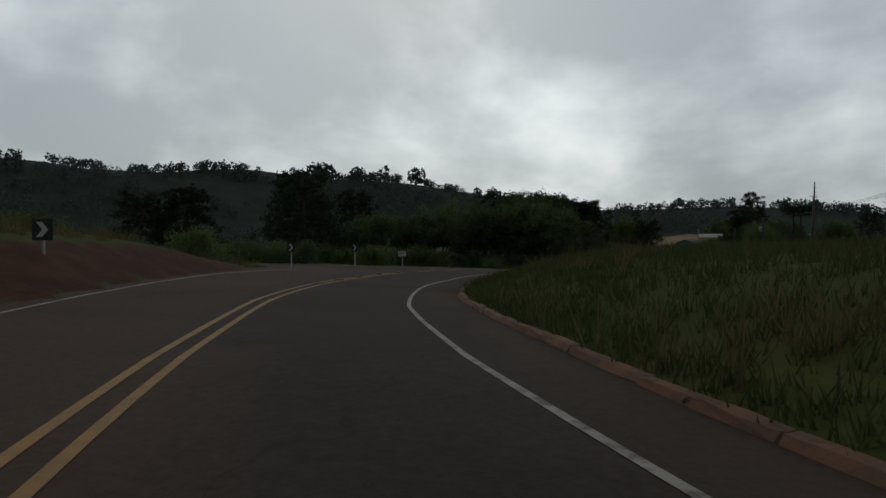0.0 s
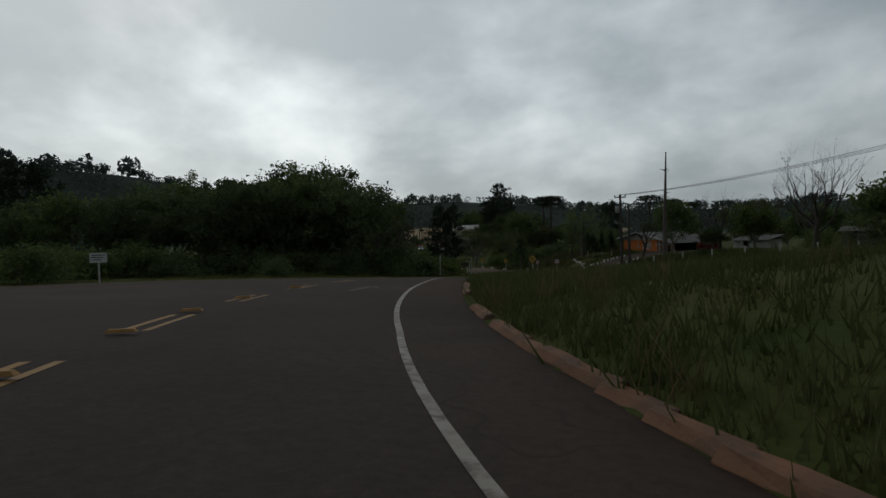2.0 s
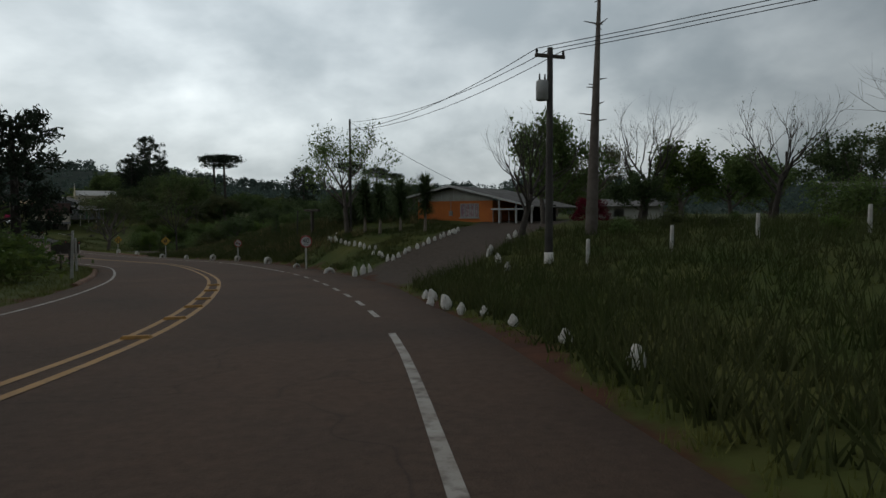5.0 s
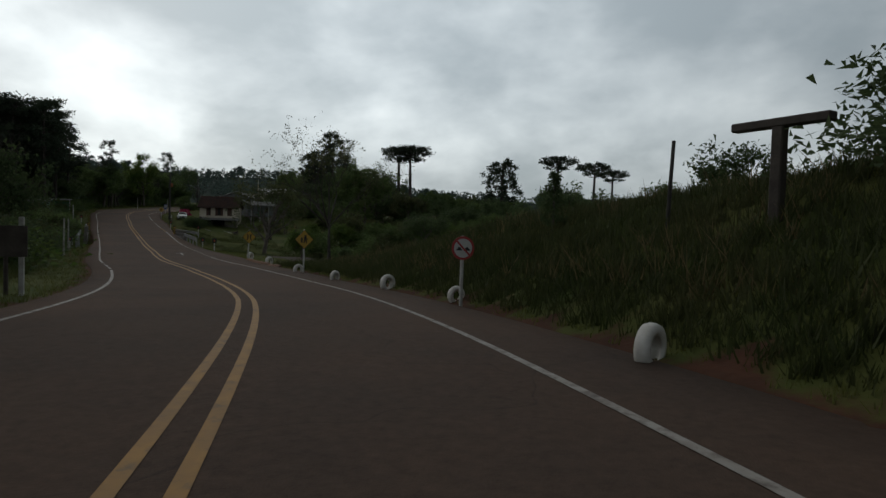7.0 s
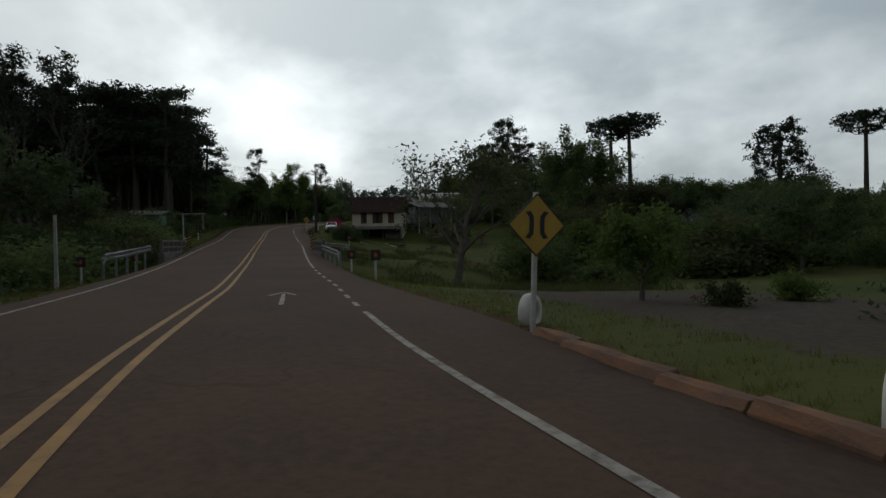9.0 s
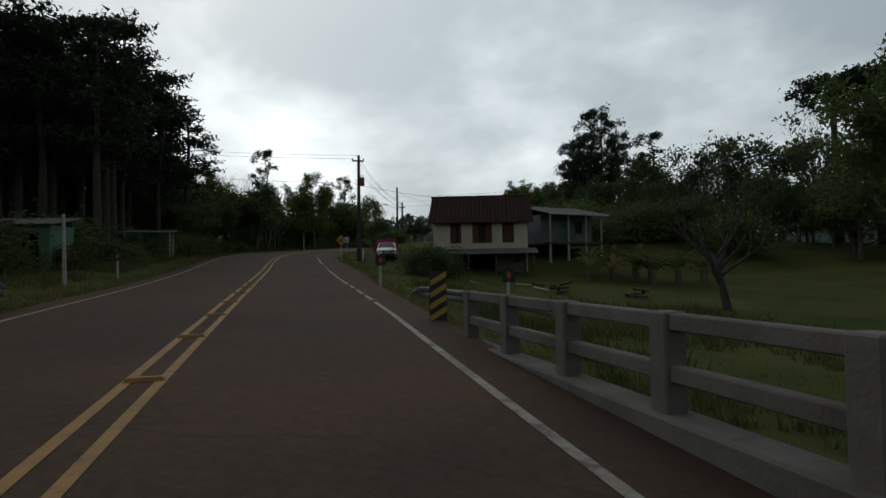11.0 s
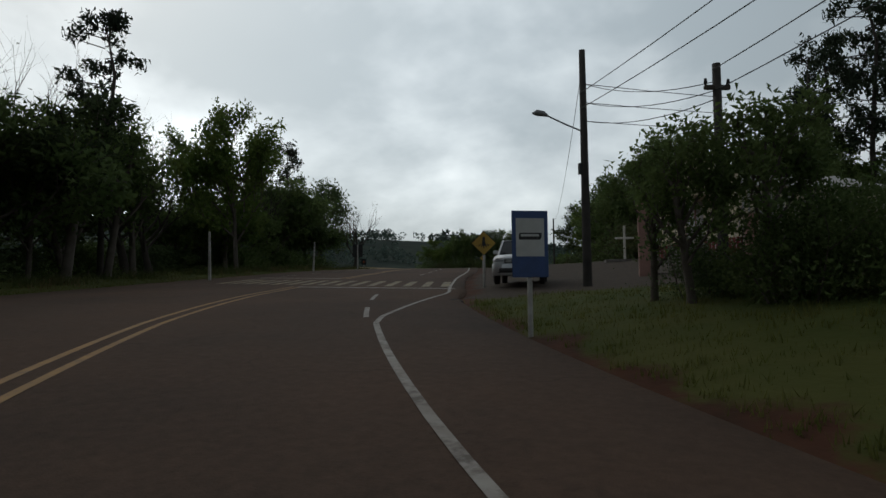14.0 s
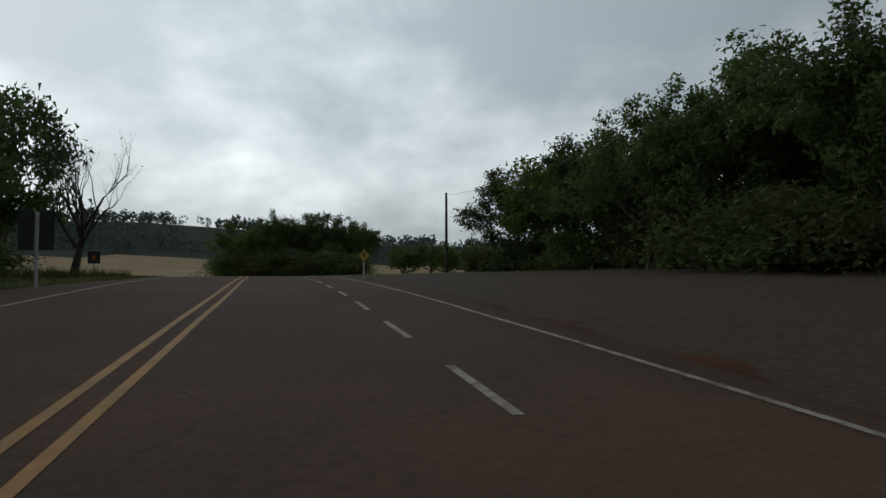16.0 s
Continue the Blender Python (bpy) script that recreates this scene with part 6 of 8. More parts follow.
# outbuilding under the trees
h = house_root("outbuilding", 13.0, 32.0, 1.1, -25, "low white outbuilding with a corrugated roof", "shed")
wall_box("wall", h, M_PANEL, 0, 0, -0.3, 4.0, 0.12, 1.1, [(1.1, 1.8, 0.4, 0.9)])
slab("side_wall", h, M_ORANGE, (0, 0.12, -0.3), (0.12, 2.6, 1.1))
slab("side_wall", h, M_PANEL, (3.88, 0.12, -0.3), (4.0, 2.6, 1.1))
slab("rear_wall", h, M_PANEL, (0, 2.6, -0.3), (4.0, 2.7, 1.5))
roof_plane("roof", h, M_FIBRO, (-0.2, -0.4, 1.08), (4.2, -0.4, 1.08), (4.2, 2.9, 1.62), (-0.2, 2.9, 1.62), 0.03, 0.025, 16)

# low sheds at the field's end
for x, y, turn in ((22.5, 22.0, -10), (30.0, 20.0, 5)):
    h = house_root("field_shed", x, y, float(ground(x, y)[0]), turn, "small weathered shed at the field's end", "shed")
    wall_box("wall", h, M_BLUEGREY, 0, 0, -0.2, 3.4, 0.1, 1.5, [(0.5, 1.2, 0.0, 1.2)])
    slab("side_wall", h, M_BLUEGREY, (0, 0.1, -0.2), (0.1, 2.4, 1.5))
    slab("side_wall", h, M_BLUEGREY, (3.3, 0.1, -0.2), (3.4, 2.4, 1.5))
    slab("rear_wall", h, M_BLUEGREY, (0, 2.4, -0.2), (3.4, 2.5, 1.7))
    roof_plane("roof", h, M_FIBRO, (-0.2, -0.4, 1.48), (3.6, -0.4, 1.48), (3.6, 2.7, 1.9), (-0.2, 2.7, 1.9), 0.03, 0.02, 12)

# the two-storey wooden house below the road
h = house_root("wooden_house", -68.85, 101.45, 0.62, 25.5, "old two-storey wooden house with faded pink boards and brown tiles")
h.matrix_basis = h.matrix_basis @ Matrix.Diagonal((0.93, 1, 0.97, 1))
HOLES = [(1.04, 1.75, 0.42, 1.62), (2.46, 3.7, 0.42, 1.62), (4.37, 5.1, 0.42, 1.62)]
wall_box("front_wall", h, M_CREAM, 0, 0, 0.05, 5.96, 0.1, 1.78, HOLES, label="stained cream rendered front")
for a, b, c, d in HOLES:
    w_ = slab("window", h, M_SHUTTER if a > 4 else M_ROOMSHADE, (a, 0.05, c), (b, 0.07, d), label="brown wooden shutters")
    for x in (a, b - 0.06):
        slab("frame", w_, M_SHUTTER, (x, -0.02, c), (x + 0.06, 0.06, d))
    for z in (c, d - 0.06):
        slab("frame", w_, M_SHUTTER, (a, -0.02, z), (b, 0.06, z + 0.06))
    wide = (b - a) * (0.5 if a < 2 else 0.32)
    if a < 4:
        slab("shutter", w_, M_SHUTTER, (a + 0.06, 0.0, c + 0.06), (a + wide, 0.03, d - 0.06), 0.005)
        slab("shutter", w_, M_SHUTTER, (b - wide * (0.5 if a < 2 else 1), 0.0, c + 0.06), (b - 0.06, 0.03, d - 0.06), 0.005)
# gable end towards the road, vertical boards
rng = np.random.default_rng(5)
gw = new("gable_wall")
gw.parent = h
for k in range(11):
    y = 0.02 + 0.42 * k
    if 2.75 < y + 0.2 < 3.75:
        for low, high in ((-0.4, 0.55), (1.55, 1.8)):
            slab("board", gw, M_PINK, (-0.02 - rng.uniform(0, 0.012), y, low), (0.03, y + 0.412, high), 0.003)
    else:
        slab("board", gw, M_PINK, (-0.02 - rng.uniform(0, 0.012), y, -0.4), (0.03, y + 0.412, 1.8), 0.003)
w_ = slab("window", gw, M_ROOMSHADE, (0.0, 2.74, 0.55), (0.02, 3.54, 1.55))
for low, high in (((2.74, 0.55), (3.54, 0.62)), ((2.74, 1.48), (3.54, 1.55)), ((2.74, 0.55), (2.82, 1.55)), ((3.46, 0.55), (3.54, 1.55)), ((3.11, 0.55), (3.16, 1.55)), ((2.74, 0.95), (3.54, 1.0)), ((2.74, 1.22), (3.54, 1.26))):
    slab("frame", w_, M_SHUTTER, (-0.06, low[0], low[1]), (0.0, high[0], high[1]))
rake = lambda y: 1.74 + (3.38 - 1.74) * max(0.0, 1 - abs(y - 2.3) / 2.35)
for k in range(14):
    y0, y1 = -0.05 + 4.7 * k / 14, -0.05 + 4.7 * (k + 1) / 14 - 0.008
    cut = [y0, y1] + ([2.3] if y0 < 2.3 < y1 else [])
    bm = bmesh.new()
    x = -0.045 - 0.004 * (k % 3)
    bm.faces.new([bm.verts.new(v) for v in [(x, y0, 1.74), (x, y1, 1.74)] + [(x, y, rake(y) + 0.002) for y in sorted(cut, reverse=True)]])
    bmesh.ops.solidify(bm, geom=bm.faces[:], thickness=0.03)
    part("gable_board", bm, M_OXBLOOD, gw, "oxblood painted gable board")
slab("side_wall", h, M_CREAM, (5.86, 0.1, -1.4), (5.96, 4.5, 1.78))
slab("rear_wall", h, M_CREAM, (0.03, 4.5, -1.4), (5.96, 4.6, 1.78))
tiled_slope(h, (-0.35, -0.45, 1.62), (6.3, -0.45, 1.62), (6.3, 2.3, 3.5), (-0.35, 2.3, 3.5), 13, 26, M_TILE)
tiled_slope(h, (-0.35, 5.05, 1.62), (6.3, 5.05, 1.62), (6.3, 2.3, 3.5), (-0.35, 2.3, 3.5), 13, 26, M_TILE)
pipe("ridge_cap", h, M_TILE, [(-0.4, 2.3, 3.54), (6.35, 2.3, 3.54)], 0.09, 8)
# ground floor
slab("floor_beam", h, M_DARKWOOD, (0, -0.05, -0.12), (5.96, 0.1, 0.05))
wall_box("lower_wall", h, M_CONCRETE, 0, 0.3, -1.6, 5.96, 0.42, -0.12, [(1.7, 3.9, -1.6, -0.25), (5.1, 5.5, -0.75, -0.4)])
slab("lower_side", h, M_CONCRETE, (0.0, 0.42, -1.6), (0.12, 4.5, 0.05), label="stained concrete block base")
# sheet behind the openings, coloured as the store's shade
slab("store_shade_sheet", h, M_ROOMSHADE, (1.2, 1.6, -1.6), (4.4, 1.7, -0.2))
roof_plane("lean_to_roof", h, M_FIBRO, (0.3, -1.5, -0.28), (6.5, -1.5, -0.28), (6.5, 0.0, 0.06), (0.3, 0.0, 0.06), 0.025, 0.025, 20)
for x in (0.5, 2.2, 3.9, 6.2):
    pipe("lean_to_post", h, M_DARKWOOD, [(x, -1.35, -1.9), (x + 0.04, -1.35, -0.3)], 0.05, 6)
pipe("water_drum", h, M_DARKWOOD, [(0.35, -1.0, -0.2), (0.35, -1.0, 0.18), (0.35, -1.0, 0.22)], [0.22, 0.22, 0.05], 12, "small dark round tank")
for k in range(9):
    slab("vent_block", h, M_LIME, (-0.012, 1.0 + 0.13 * (k % 3), -0.75 + 0.16 * (k // 3)), (0.0, 1.1 + 0.13 * (k % 3), -0.64 + 0.16 * (k // 3)))
# rear annex
slab("annex_wall", h, M_CONCRETE, (0.15, 4.6, -1.2), (3.5, 7.0, 1.1))
roof_plane("annex_roof", h, M_FIBRO, (-0.2, 4.62, 1.75), (3.7, 4.62, 1.75), (3.7, 7.4, 1.05), (-0.2, 7.4, 1.05), 0.03, 0.02, 14)
w_ = slab("window", h, M_ROOMSHADE, (0.12, 5.6, -0.2), (0.148, 6.25, 0.75))
for low, high in (((5.55, -0.25), (6.3, -0.18)), ((5.55, 0.72), (6.3, 0.8)), ((5.55, -0.25), (5.62, 0.8)), ((6.23, -0.25), (6.3, 0.8)), ((5.89, -0.25), (5.95, 0.8)), ((5.55, 0.25), (6.3, 0.3))):
    slab("frame", w_, M_FASCIA, (0.1, low[0], low[1]), (0.125, high[0], high[1]))

# the stilted wooden house behind it
h = house_root("stilt_house", -64.75, 108.4, 1.05, 58.0, "small blue-grey wooden house raised on stilts", "house")
wall_box("front_wall", h, M_BLUEGREY, 0, 0, 0.1, 4.4, 0.1, 2.0, [(1.6, 2.3, 0.15, 1.75), (2.9, 3.5, 0.8, 1.6)])
for k in range(18):
    slab("batten", h, M_BLUEGREY, (0.02 + 0.25 * k, -0.014, 0.1), (0.05 + 0.25 * k, 0.0, 2.0)) if not (1.5 < 0.02 + 0.25 * k < 2.35 or 2.8 < 0.02 + 0.25 * k < 3.55) else None
slab("door", h, M_GREENWALL, (1.6, 0.04, 0.15), (2.3, 0.08, 1.75))
window(h, 2.9, 3.5, 0.8, 1.6, 0.0, M_SHUTTER, 1)
slab("side_wall", h, M_BLUEGREY, (0, 0.1, 0.1), (0.1, 4.0, 2.0))
slab("side_wall", h, M_BLUEGREY, (4.3, 0.1, 0.1), (4.4, 4.0, 2.0))
slab("rear_wall", h, M_BLUEGREY, (0, 4.0, 0.1), (4.4, 4.1, 2.0))
slab("porch_floor", h, M_DARKWOOD, (-0.1, -1.1, -0.02), (4.5, 4.1, 0.1))
roof_plane("roof", h, M_FIBRO, (-0.3, -1.3, 1.98), (4.8, -1.3, 1.98), (4.8, 2.0, 2.7), (-0.3, 2.0, 2.7), 0.04, 0.025, 18)
roof_plane("roof", h, M_FIBRO, (-0.3, 4.5, 1.98), (4.8, 4.5, 1.98), (4.8, 2.0, 2.7), (-0.3, 2.0, 2.7), 0.04, 0.025, 18)
slab("fascia", h, M_FASCIA, (-0.3, -1.34, 1.9), (4.8, -1.3, 2.0))
for x in (0.0, 1.5, 3.0, 4.35):
    slab("stilt", h, M_POST, (x - 0.06, -1.05, -1.6), (x + 0.06, -0.93, 0.0))
    slab("porch_post", h, M_POST, (x - 0.04, -1.05, 0.1), (x + 0.04, -0.97, 1.95))

# the grey house above the lawn
h = house_root("grey_house", -80.3, 123.5, 2.95, 15.6, "grey rendered house with a low gabled roof", "house")
slab("gable_wall", h, M_GREYWALL, (0, 0, -0.8), (5.7, 0.15, 1.75))
gable("gable", h, M_GREYWALL, 0, 5.7, 1.75, 2.7, 2.95, 0.0, 0.15, 2.05, 1.78)
slab("side_wall", h, M_GREYWALL, (5.55, 0.15, -0.8), (5.7, 7.5, 1.75))
slab("rear_wall", h, M_GREYWALL, (0, 7.5, -0.8), (5.7, 7.65, 1.75))
slab("porch_side_wall", h, M_BLUEGREY, (0.0, 0.15, -0.8), (0.12, 7.5, 1.75), label="blue-grey rendered side wall")
w_ = slab("window", h, M_ROOMSHADE, (-0.02, 1.0, 0.4), (0.0, 1.9, 1.5))
w_ = slab("door", h, M_SHUTTER, (-0.03, 3.2, -0.3), (0.0, 4.1, 1.6))
roof_plane("roof", h, M_FIBRO, (-0.55, -0.5, 2.0), (-0.55, 8.0, 2.0), (2.7, 8.0, 3.1), (2.7, -0.5, 3.1), 0.06, 0.02, 20)
roof_plane("roof", h, M_FIBRO, (6.5, -0.5, 1.62), (6.5, 8.0, 1.62), (2.7, 8.0, 3.1), (2.7, -0.5, 3.1), 0.06, 0.02, 20)
prism("fascia", h, M_FASCIA, [(-0.57, 1.93), (2.7, 3.02), (6.52, 1.54), (6.52, 1.64), (2.7, 3.14), (-0.57, 2.04)], -0.56, -0.51)
roof_plane("porch_roof", h, M_FIBRO, (-2.0, 0.6, 1.45), (-2.0, 6.5, 1.45), (-0.02, 6.5, 1.85), (-0.02, 0.6, 1.85), 0.05, 0.02, 16)
slab("porch_fascia", h, M_FASCIA, (-2.04, 0.58, 1.36), (-2.0, 6.5, 1.5))
for y in (0.8, 2.6, 4.4, 6.2):
    slab("porch_post", h, M_FASCIA, (-1.9, y, -0.8), (-1.78, y + 0.12, 1.42), 0.01)
for k in range(14):
    slab("baluster", h, M_FASCIA, (-1.86, 0.95 + 0.38 * k, -0.5), (-1.82, 1.0 + 0.38 * k, 0.2))
slab("porch_rail", h, M_FASCIA, (-1.88, 0.8, 0.2), (-1.8, 6.2, 0.27))
slab("porch_floor", h, M_CONCRETE, (-2.0, 0.6, -0.9), (0.0, 6.5, -0.5))
ac = slab("air_conditioner", h, M_FASCIA, (0.85, -0.36, 1.1), (1.45, 0.0, 1.5), 0.02, "white air conditioner unit")
pipe("fan_grille", ac, M_BLACK, [(1.1, -0.365, 1.3), (1.1, -0.37, 1.3)], 0.14, 14)
for x in (3.2, 5.2):
    pipe("downpipe", h, M_DARKWOOD, [(x, -0.08, -0.8), (x, -0.08, 0.6)], 0.03, 6)

# the chapel with its stepped front
h = house_root("chapel", -90.3, 151.5, 3.75, -58.0, "cream rendered chapel with a stepped front", "church")
W = 7.4
steps = [(0, 3.85), (0.95, 3.85), (0.95, 4.3), (1.75, 4.3), (1.75, 4.75), (2.5, 4.75), (2.5, 5.15), (2.95, 5.15), (2.95, 5.4)]
outline = [(0, 0.62)] + steps + [(W - x, z) for x, z in steps[::-1]] + [(W, 0.62)]
bm = bmesh.new()
cuts = sorted({round(x, 3) for x, _ in outline} | {1.15, 1.75, 2.8, 4.6, 5.65, 6.25})
part_top = lambda x: 3.85 if x < 0.95 else 4.3 if x < 1.75 else 4.75 if x < 2.5 else 5.15 if x < 2.95 else 5.4
for a, b in zip(cuts[:-1], cuts[1:]):
    m_ = (a + b) / 2
    top = part_top(min(m_, W - m_))
    low = 0.62
    spans = [(low, top)]
    if 1.15 < m_ < 1.75 or 5.65 < m_ < 6.25:
        spans = [(low, 1.5), (3.0, top)]
    if 2.8 < m_ < 4.6:
        spans = [(2.85, top)]
    for c, d in spans:
        v = [bm.verts.new((x, y, z)) for y in (0.0, 0.2) for x, z in ((a, c), (b, c), (b, d), (a, d))]
        for q in ((0, 1, 2, 3), (7, 6, 5, 4), (0, 4, 5, 1), (1, 5, 6, 2), (2, 6, 7, 3), (3, 7, 4, 0)):
            bm.faces.new([v[i] for i in q])
bmesh.ops.remove_doubles(bm, verts=bm.verts[:], dist=0.001)
part("front_wall", bm, M_CHAPEL, h)
slab("plinth", h, M_REDPLINTH, (-0.04, -0.05, -0.5), (2.8, 0.24, 0.62), 0.01, "dark red plinth")
slab("plinth", h, M_REDPLINTH, (4.6, -0.05, -0.5), (W + 0.04, 0.24, 0.62), 0.01, "dark red plinth")
slab("step", h, M_CONCRETE, (2.4, -0.9, -0.5), (5.0, 0.0, 0.45), 0.02)
for x in (1.15, 5.65):
    w_ = slab("window", h, M_ROOMSHADE, (x, 0.1, 1.5), (x + 0.6, 0.12, 3.0))
    prism("arch_corner", w_, M_CHAPEL, [(x, 2.7)] + [(x + 0.3 - 0.3 * math.cos(a), 2.7 + 0.3 * math.sin(a)) for a in np.linspace(0, math.pi / 2, 6)] + [(x + 0.3, 3.03), (x, 3.03)], 0.002, 0.09)
    prism("arch_corner", w_, M_CHAPEL, [(x + 0.6, 2.7)] + [(x + 0.3 + 0.3 * math.cos(a), 2.7 + 0.3 * math.sin(a)) for a in np.linspace(0, math.pi / 2, 6)] + [(x + 0.3, 3.03), (x + 0.6, 3.03)], 0.002, 0.09)
    for k in range(4):
        slab("bar", w_, M_BLACK, (x + 0.1 + 0.13 * k, 0.05, 1.5), (x + 0.115 + 0.13 * k, 0.07, 2.95))
    for k in range(6):
        slab("bar", w_, M_BLACK, (x, 0.05, 1.65 + 0.22 * k), (x + 0.6, 0.065, 1.665 + 0.22 * k))
door = slab("door", h, M_PANEL, (2.8, 0.1, 0.62), (4.6, 0.14, 2.85), label="pale double door")
for x in (2.8, 3.68, 4.5):
    slab("frame", door, M_PILLAR, (x, 0.05, 0.62), (x + 0.1, 0.1, 2.85))
slab("canopy", h, M_CHAPEL, (1.7, -1.5, 2.95), (5.7, 0.0, 3.1), 0.02, "thin porch canopy")
for x in (1.85, 5.4):
    slab("canopy_post", h, M_FASCIA, (x, -1.4, -0.4), (x + 0.12, -1.28, 2.95), 0.01)
cx = new("roof_cross")
cx.parent = h
slab("upright", cx, M_FASCIA, (W / 2 - 0.07, 0.03, 5.4), (W / 2 + 0.07, 0.17, 6.35), 0.01)
slab("crossbar", cx, M_FASCIA, (W / 2 - 0.3, 0.03, 5.9), (W / 2 + 0.3, 0.17, 6.05), 0.01)
slab("side_wall", h, M_CHAPEL, (0.05, 0.2, -0.5), (0.25, 9.0, 3.3))
wall = slab("side_wall", h, M_CHAPEL, (W - 0.25, 0.2, -0.5), (W - 0.05, 9.0, 3.3))
for k in range(26):
    slab("rib", wall, M_PANEL, (W - 0.05, 0.35 + 0.33 * k, 0.8), (W - 0.02, 0.47 + 0.33 * k, 3.2))
w_ = slab("window", h, M_ROOMSHADE, (W - 0.04, 3.6, 1.2), (W - 0.01, 5.4, 2.5))
for k in range(8):
    slab("bar", w_, M_IRON, (W - 0.01, 3.7 + 0.23 * k, 1.2), (W + 0.01, 3.73 + 0.23 * k, 2.5))
slab("rear_wall", h, M_CHAPEL, (0.05, 9.0, -0.5), (W - 0.05, 9.2, 3.3))
roof_plane("roof", h, M_FIBRO, (-0.25, 0.15, 3.25), (-0.25, 9.4, 3.25), (W / 2, 9.4, 4.55), (W / 2, 0.15, 4.55), 0.04, 0.025, 24)
roof_plane("roof", h, M_FASCIA, (W + 0.35, 0.15, 3.2), (W + 0.35, 9.4, 3.2), (W / 2, 9.4, 4.55), (W / 2, 0.15, 4.55), 0.04, 0.025, 24)

# the gate pillar and iron fence beside the chapel
fence = house_root("iron_fence", -90.2, 134.9, 2.3, 8.0, "pale iron fence between pink pillars", "fence")
for x in (0.0, 3.6, 7.2):
    slab("pillar", fence, M_PILLAR, (x - 0.2, -0.2, -0.3), (x + 0.2, 0.2, 2.75 if x == 0 else 2.2), 0.015)
for seg in (0.2, 3.8):
    for z in (0.55, 1.75):
        slab("fence_rail", fence, M_IRON, (seg, -0.02, z - 0.02), (seg + 3.2, 0.02, z + 0.02))
    for k in range(24):
        pipe("fence_bar", fence, M_IRON, [(seg + 0.08 + 0.134 * k, 0, 0.15), (seg + 0.08 + 0.134 * k, 0, 1.95 + 0.12 * math.sin(k * math.pi / 23))], 0.012, 5)
slab("fence_base", fence, M_CONCRETE, (0.2, -0.1, -0.3), (7.0, 0.1, 0.15), 0.01)

# the green shed and the open shelter on the far side
h = house_root("green_shed", -84.5, 84.5, float(ground(-84.5, 84.5)[0]), 40, "small green wooden shed behind shrubs", "shed")
wall_box("wall", h, M_GREENWALL, 0, 0, -0.3, 3.2, 0.1, 2.2, [(1.9, 2.7, 0.0, 1.8)])
for k in range(13):
    slab("batten", h, M_GREENWALL, (0.02 + 0.25 * k, -0.014, -0.3), (0.05 + 0.25 * k, 0.0, 2.2)) if not 1.8 < 0.02 + 0.25 * k < 2.75 else None
slab("side_wall", h, M_GREENWALL, (0, 0.1, -0.3), (0.1, 2.6, 2.2))
slab("side_wall", h, M_GREENWALL, (3.1, 0.1, -0.3), (3.2, 2.6, 2.2))
slab("rear_wall", h, M_GREENWALL, (0, 2.6, -0.3), (3.2, 2.7, 2.5))
roof_plane("roof", h, M_FIBRO, (-0.3, -0.4, 2.2), (3.5, -0.4, 2.2), (3.5, 3.0, 2.75), (-0.3, 3.0, 2.75), 0.03, 0.02, 12)
h = house_root("open_shelter", -97.3, 99.9, float(ground(-97.3, 99.9)[0]) + 0.1, 46, "open roadside shelter with pale posts and green back wall", "shelter")
for x, y in ((0, 0), (3.4, 0), (0, 1.8), (3.4, 1.8)):
    slab("post", h, M_POST, (x - 0.05, y - 0.05, -0.3), (x + 0.05, y + 0.05, 1.95), 0.008)
slab("back_wall", h, M_GREENWALL, (0.05, 1.75, -0.2), (3.35, 1.83, 1.7))
roof_plane("roof", h, M_FIBRO, (-0.3, -0.3, 1.93), (3.7, -0.3, 1.93), (3.7, 2.1, 2.2), (-0.3, 2.1, 2.2), 0.03, 0.02, 12)
wall_box("front_wall", h, M_GREENWALL, 0.05, -0.05, -0.2, 1.35, 0.03, 1.9, [(0.3, 0.95, 0.35, 1.65)])
for k in range(9):
    slab("louvre", h, M_SHUTTER, (0.3, -0.03, 0.38 + 0.14 * k), (0.95, 0.0, 0.47 + 0.14 * k))
slab("bench", h, M_DARKWOOD, (0.2, 1.2, 0.35), (3.2, 1.6, 0.42), 0.01)

# the wooden cross on the square
h = house_root("wooden_cross", -92.65, 153.9, float(ground(-92.65, 153.9)[0]), 12, "tall white wooden cross on a low stone base", "cross")
slab("upright", h, M_LIME, (-0.075, -0.06, 0.0), (0.075, 0.06, 2.4), 0.012)
slab("crossbar", h, M_LIME, (-0.62, -0.065, 1.5), (0.62, 0.065, 1.63), 0.012)
slab("base", h, M_CONCRETE, (-1.3, -0.7, -0.3), (1.3, 0.7, 0.12), 0.03)


# ---- cars ----
M_CARWHITE = mat("white_car_paint", (0.74, 0.75, 0.75), (0.66, 0.665, 0.66), rough=0.35, scale=2, coat=0.5, spots=((0.35, 0.28, 0.22), 1.5, 0.62, 0.35))
M_CARSILVER = mat("silver_car_paint", (0.60, 0.615, 0.63), (0.53, 0.54, 0.55), rough=0.32, metal=0.35, scale=2, coat=0.6, spots=((0.2, 0.15, 0.11), 1.5, 0.62, 0.35))
M_CARBLACK = mat("black_plastic_trim", (0.014, 0.014, 0.015), (0.024, 0.023, 0.022), rough=0.6, scale=5)
# opaque panes: the shade of the unbuilt cabin is in their colour
M_CARGLASS = mat("shaded_cabin_glass", (0.012, 0.014, 0.015), (0.016, 0.018, 0.018), rough=0.06, spec=0.6)
M_LAMP = mat("clear_headlight", (0.30, 0.31, 0.31), (0.12, 0.12, 0.12), rough=0.1, scale=9, spec=0.8)
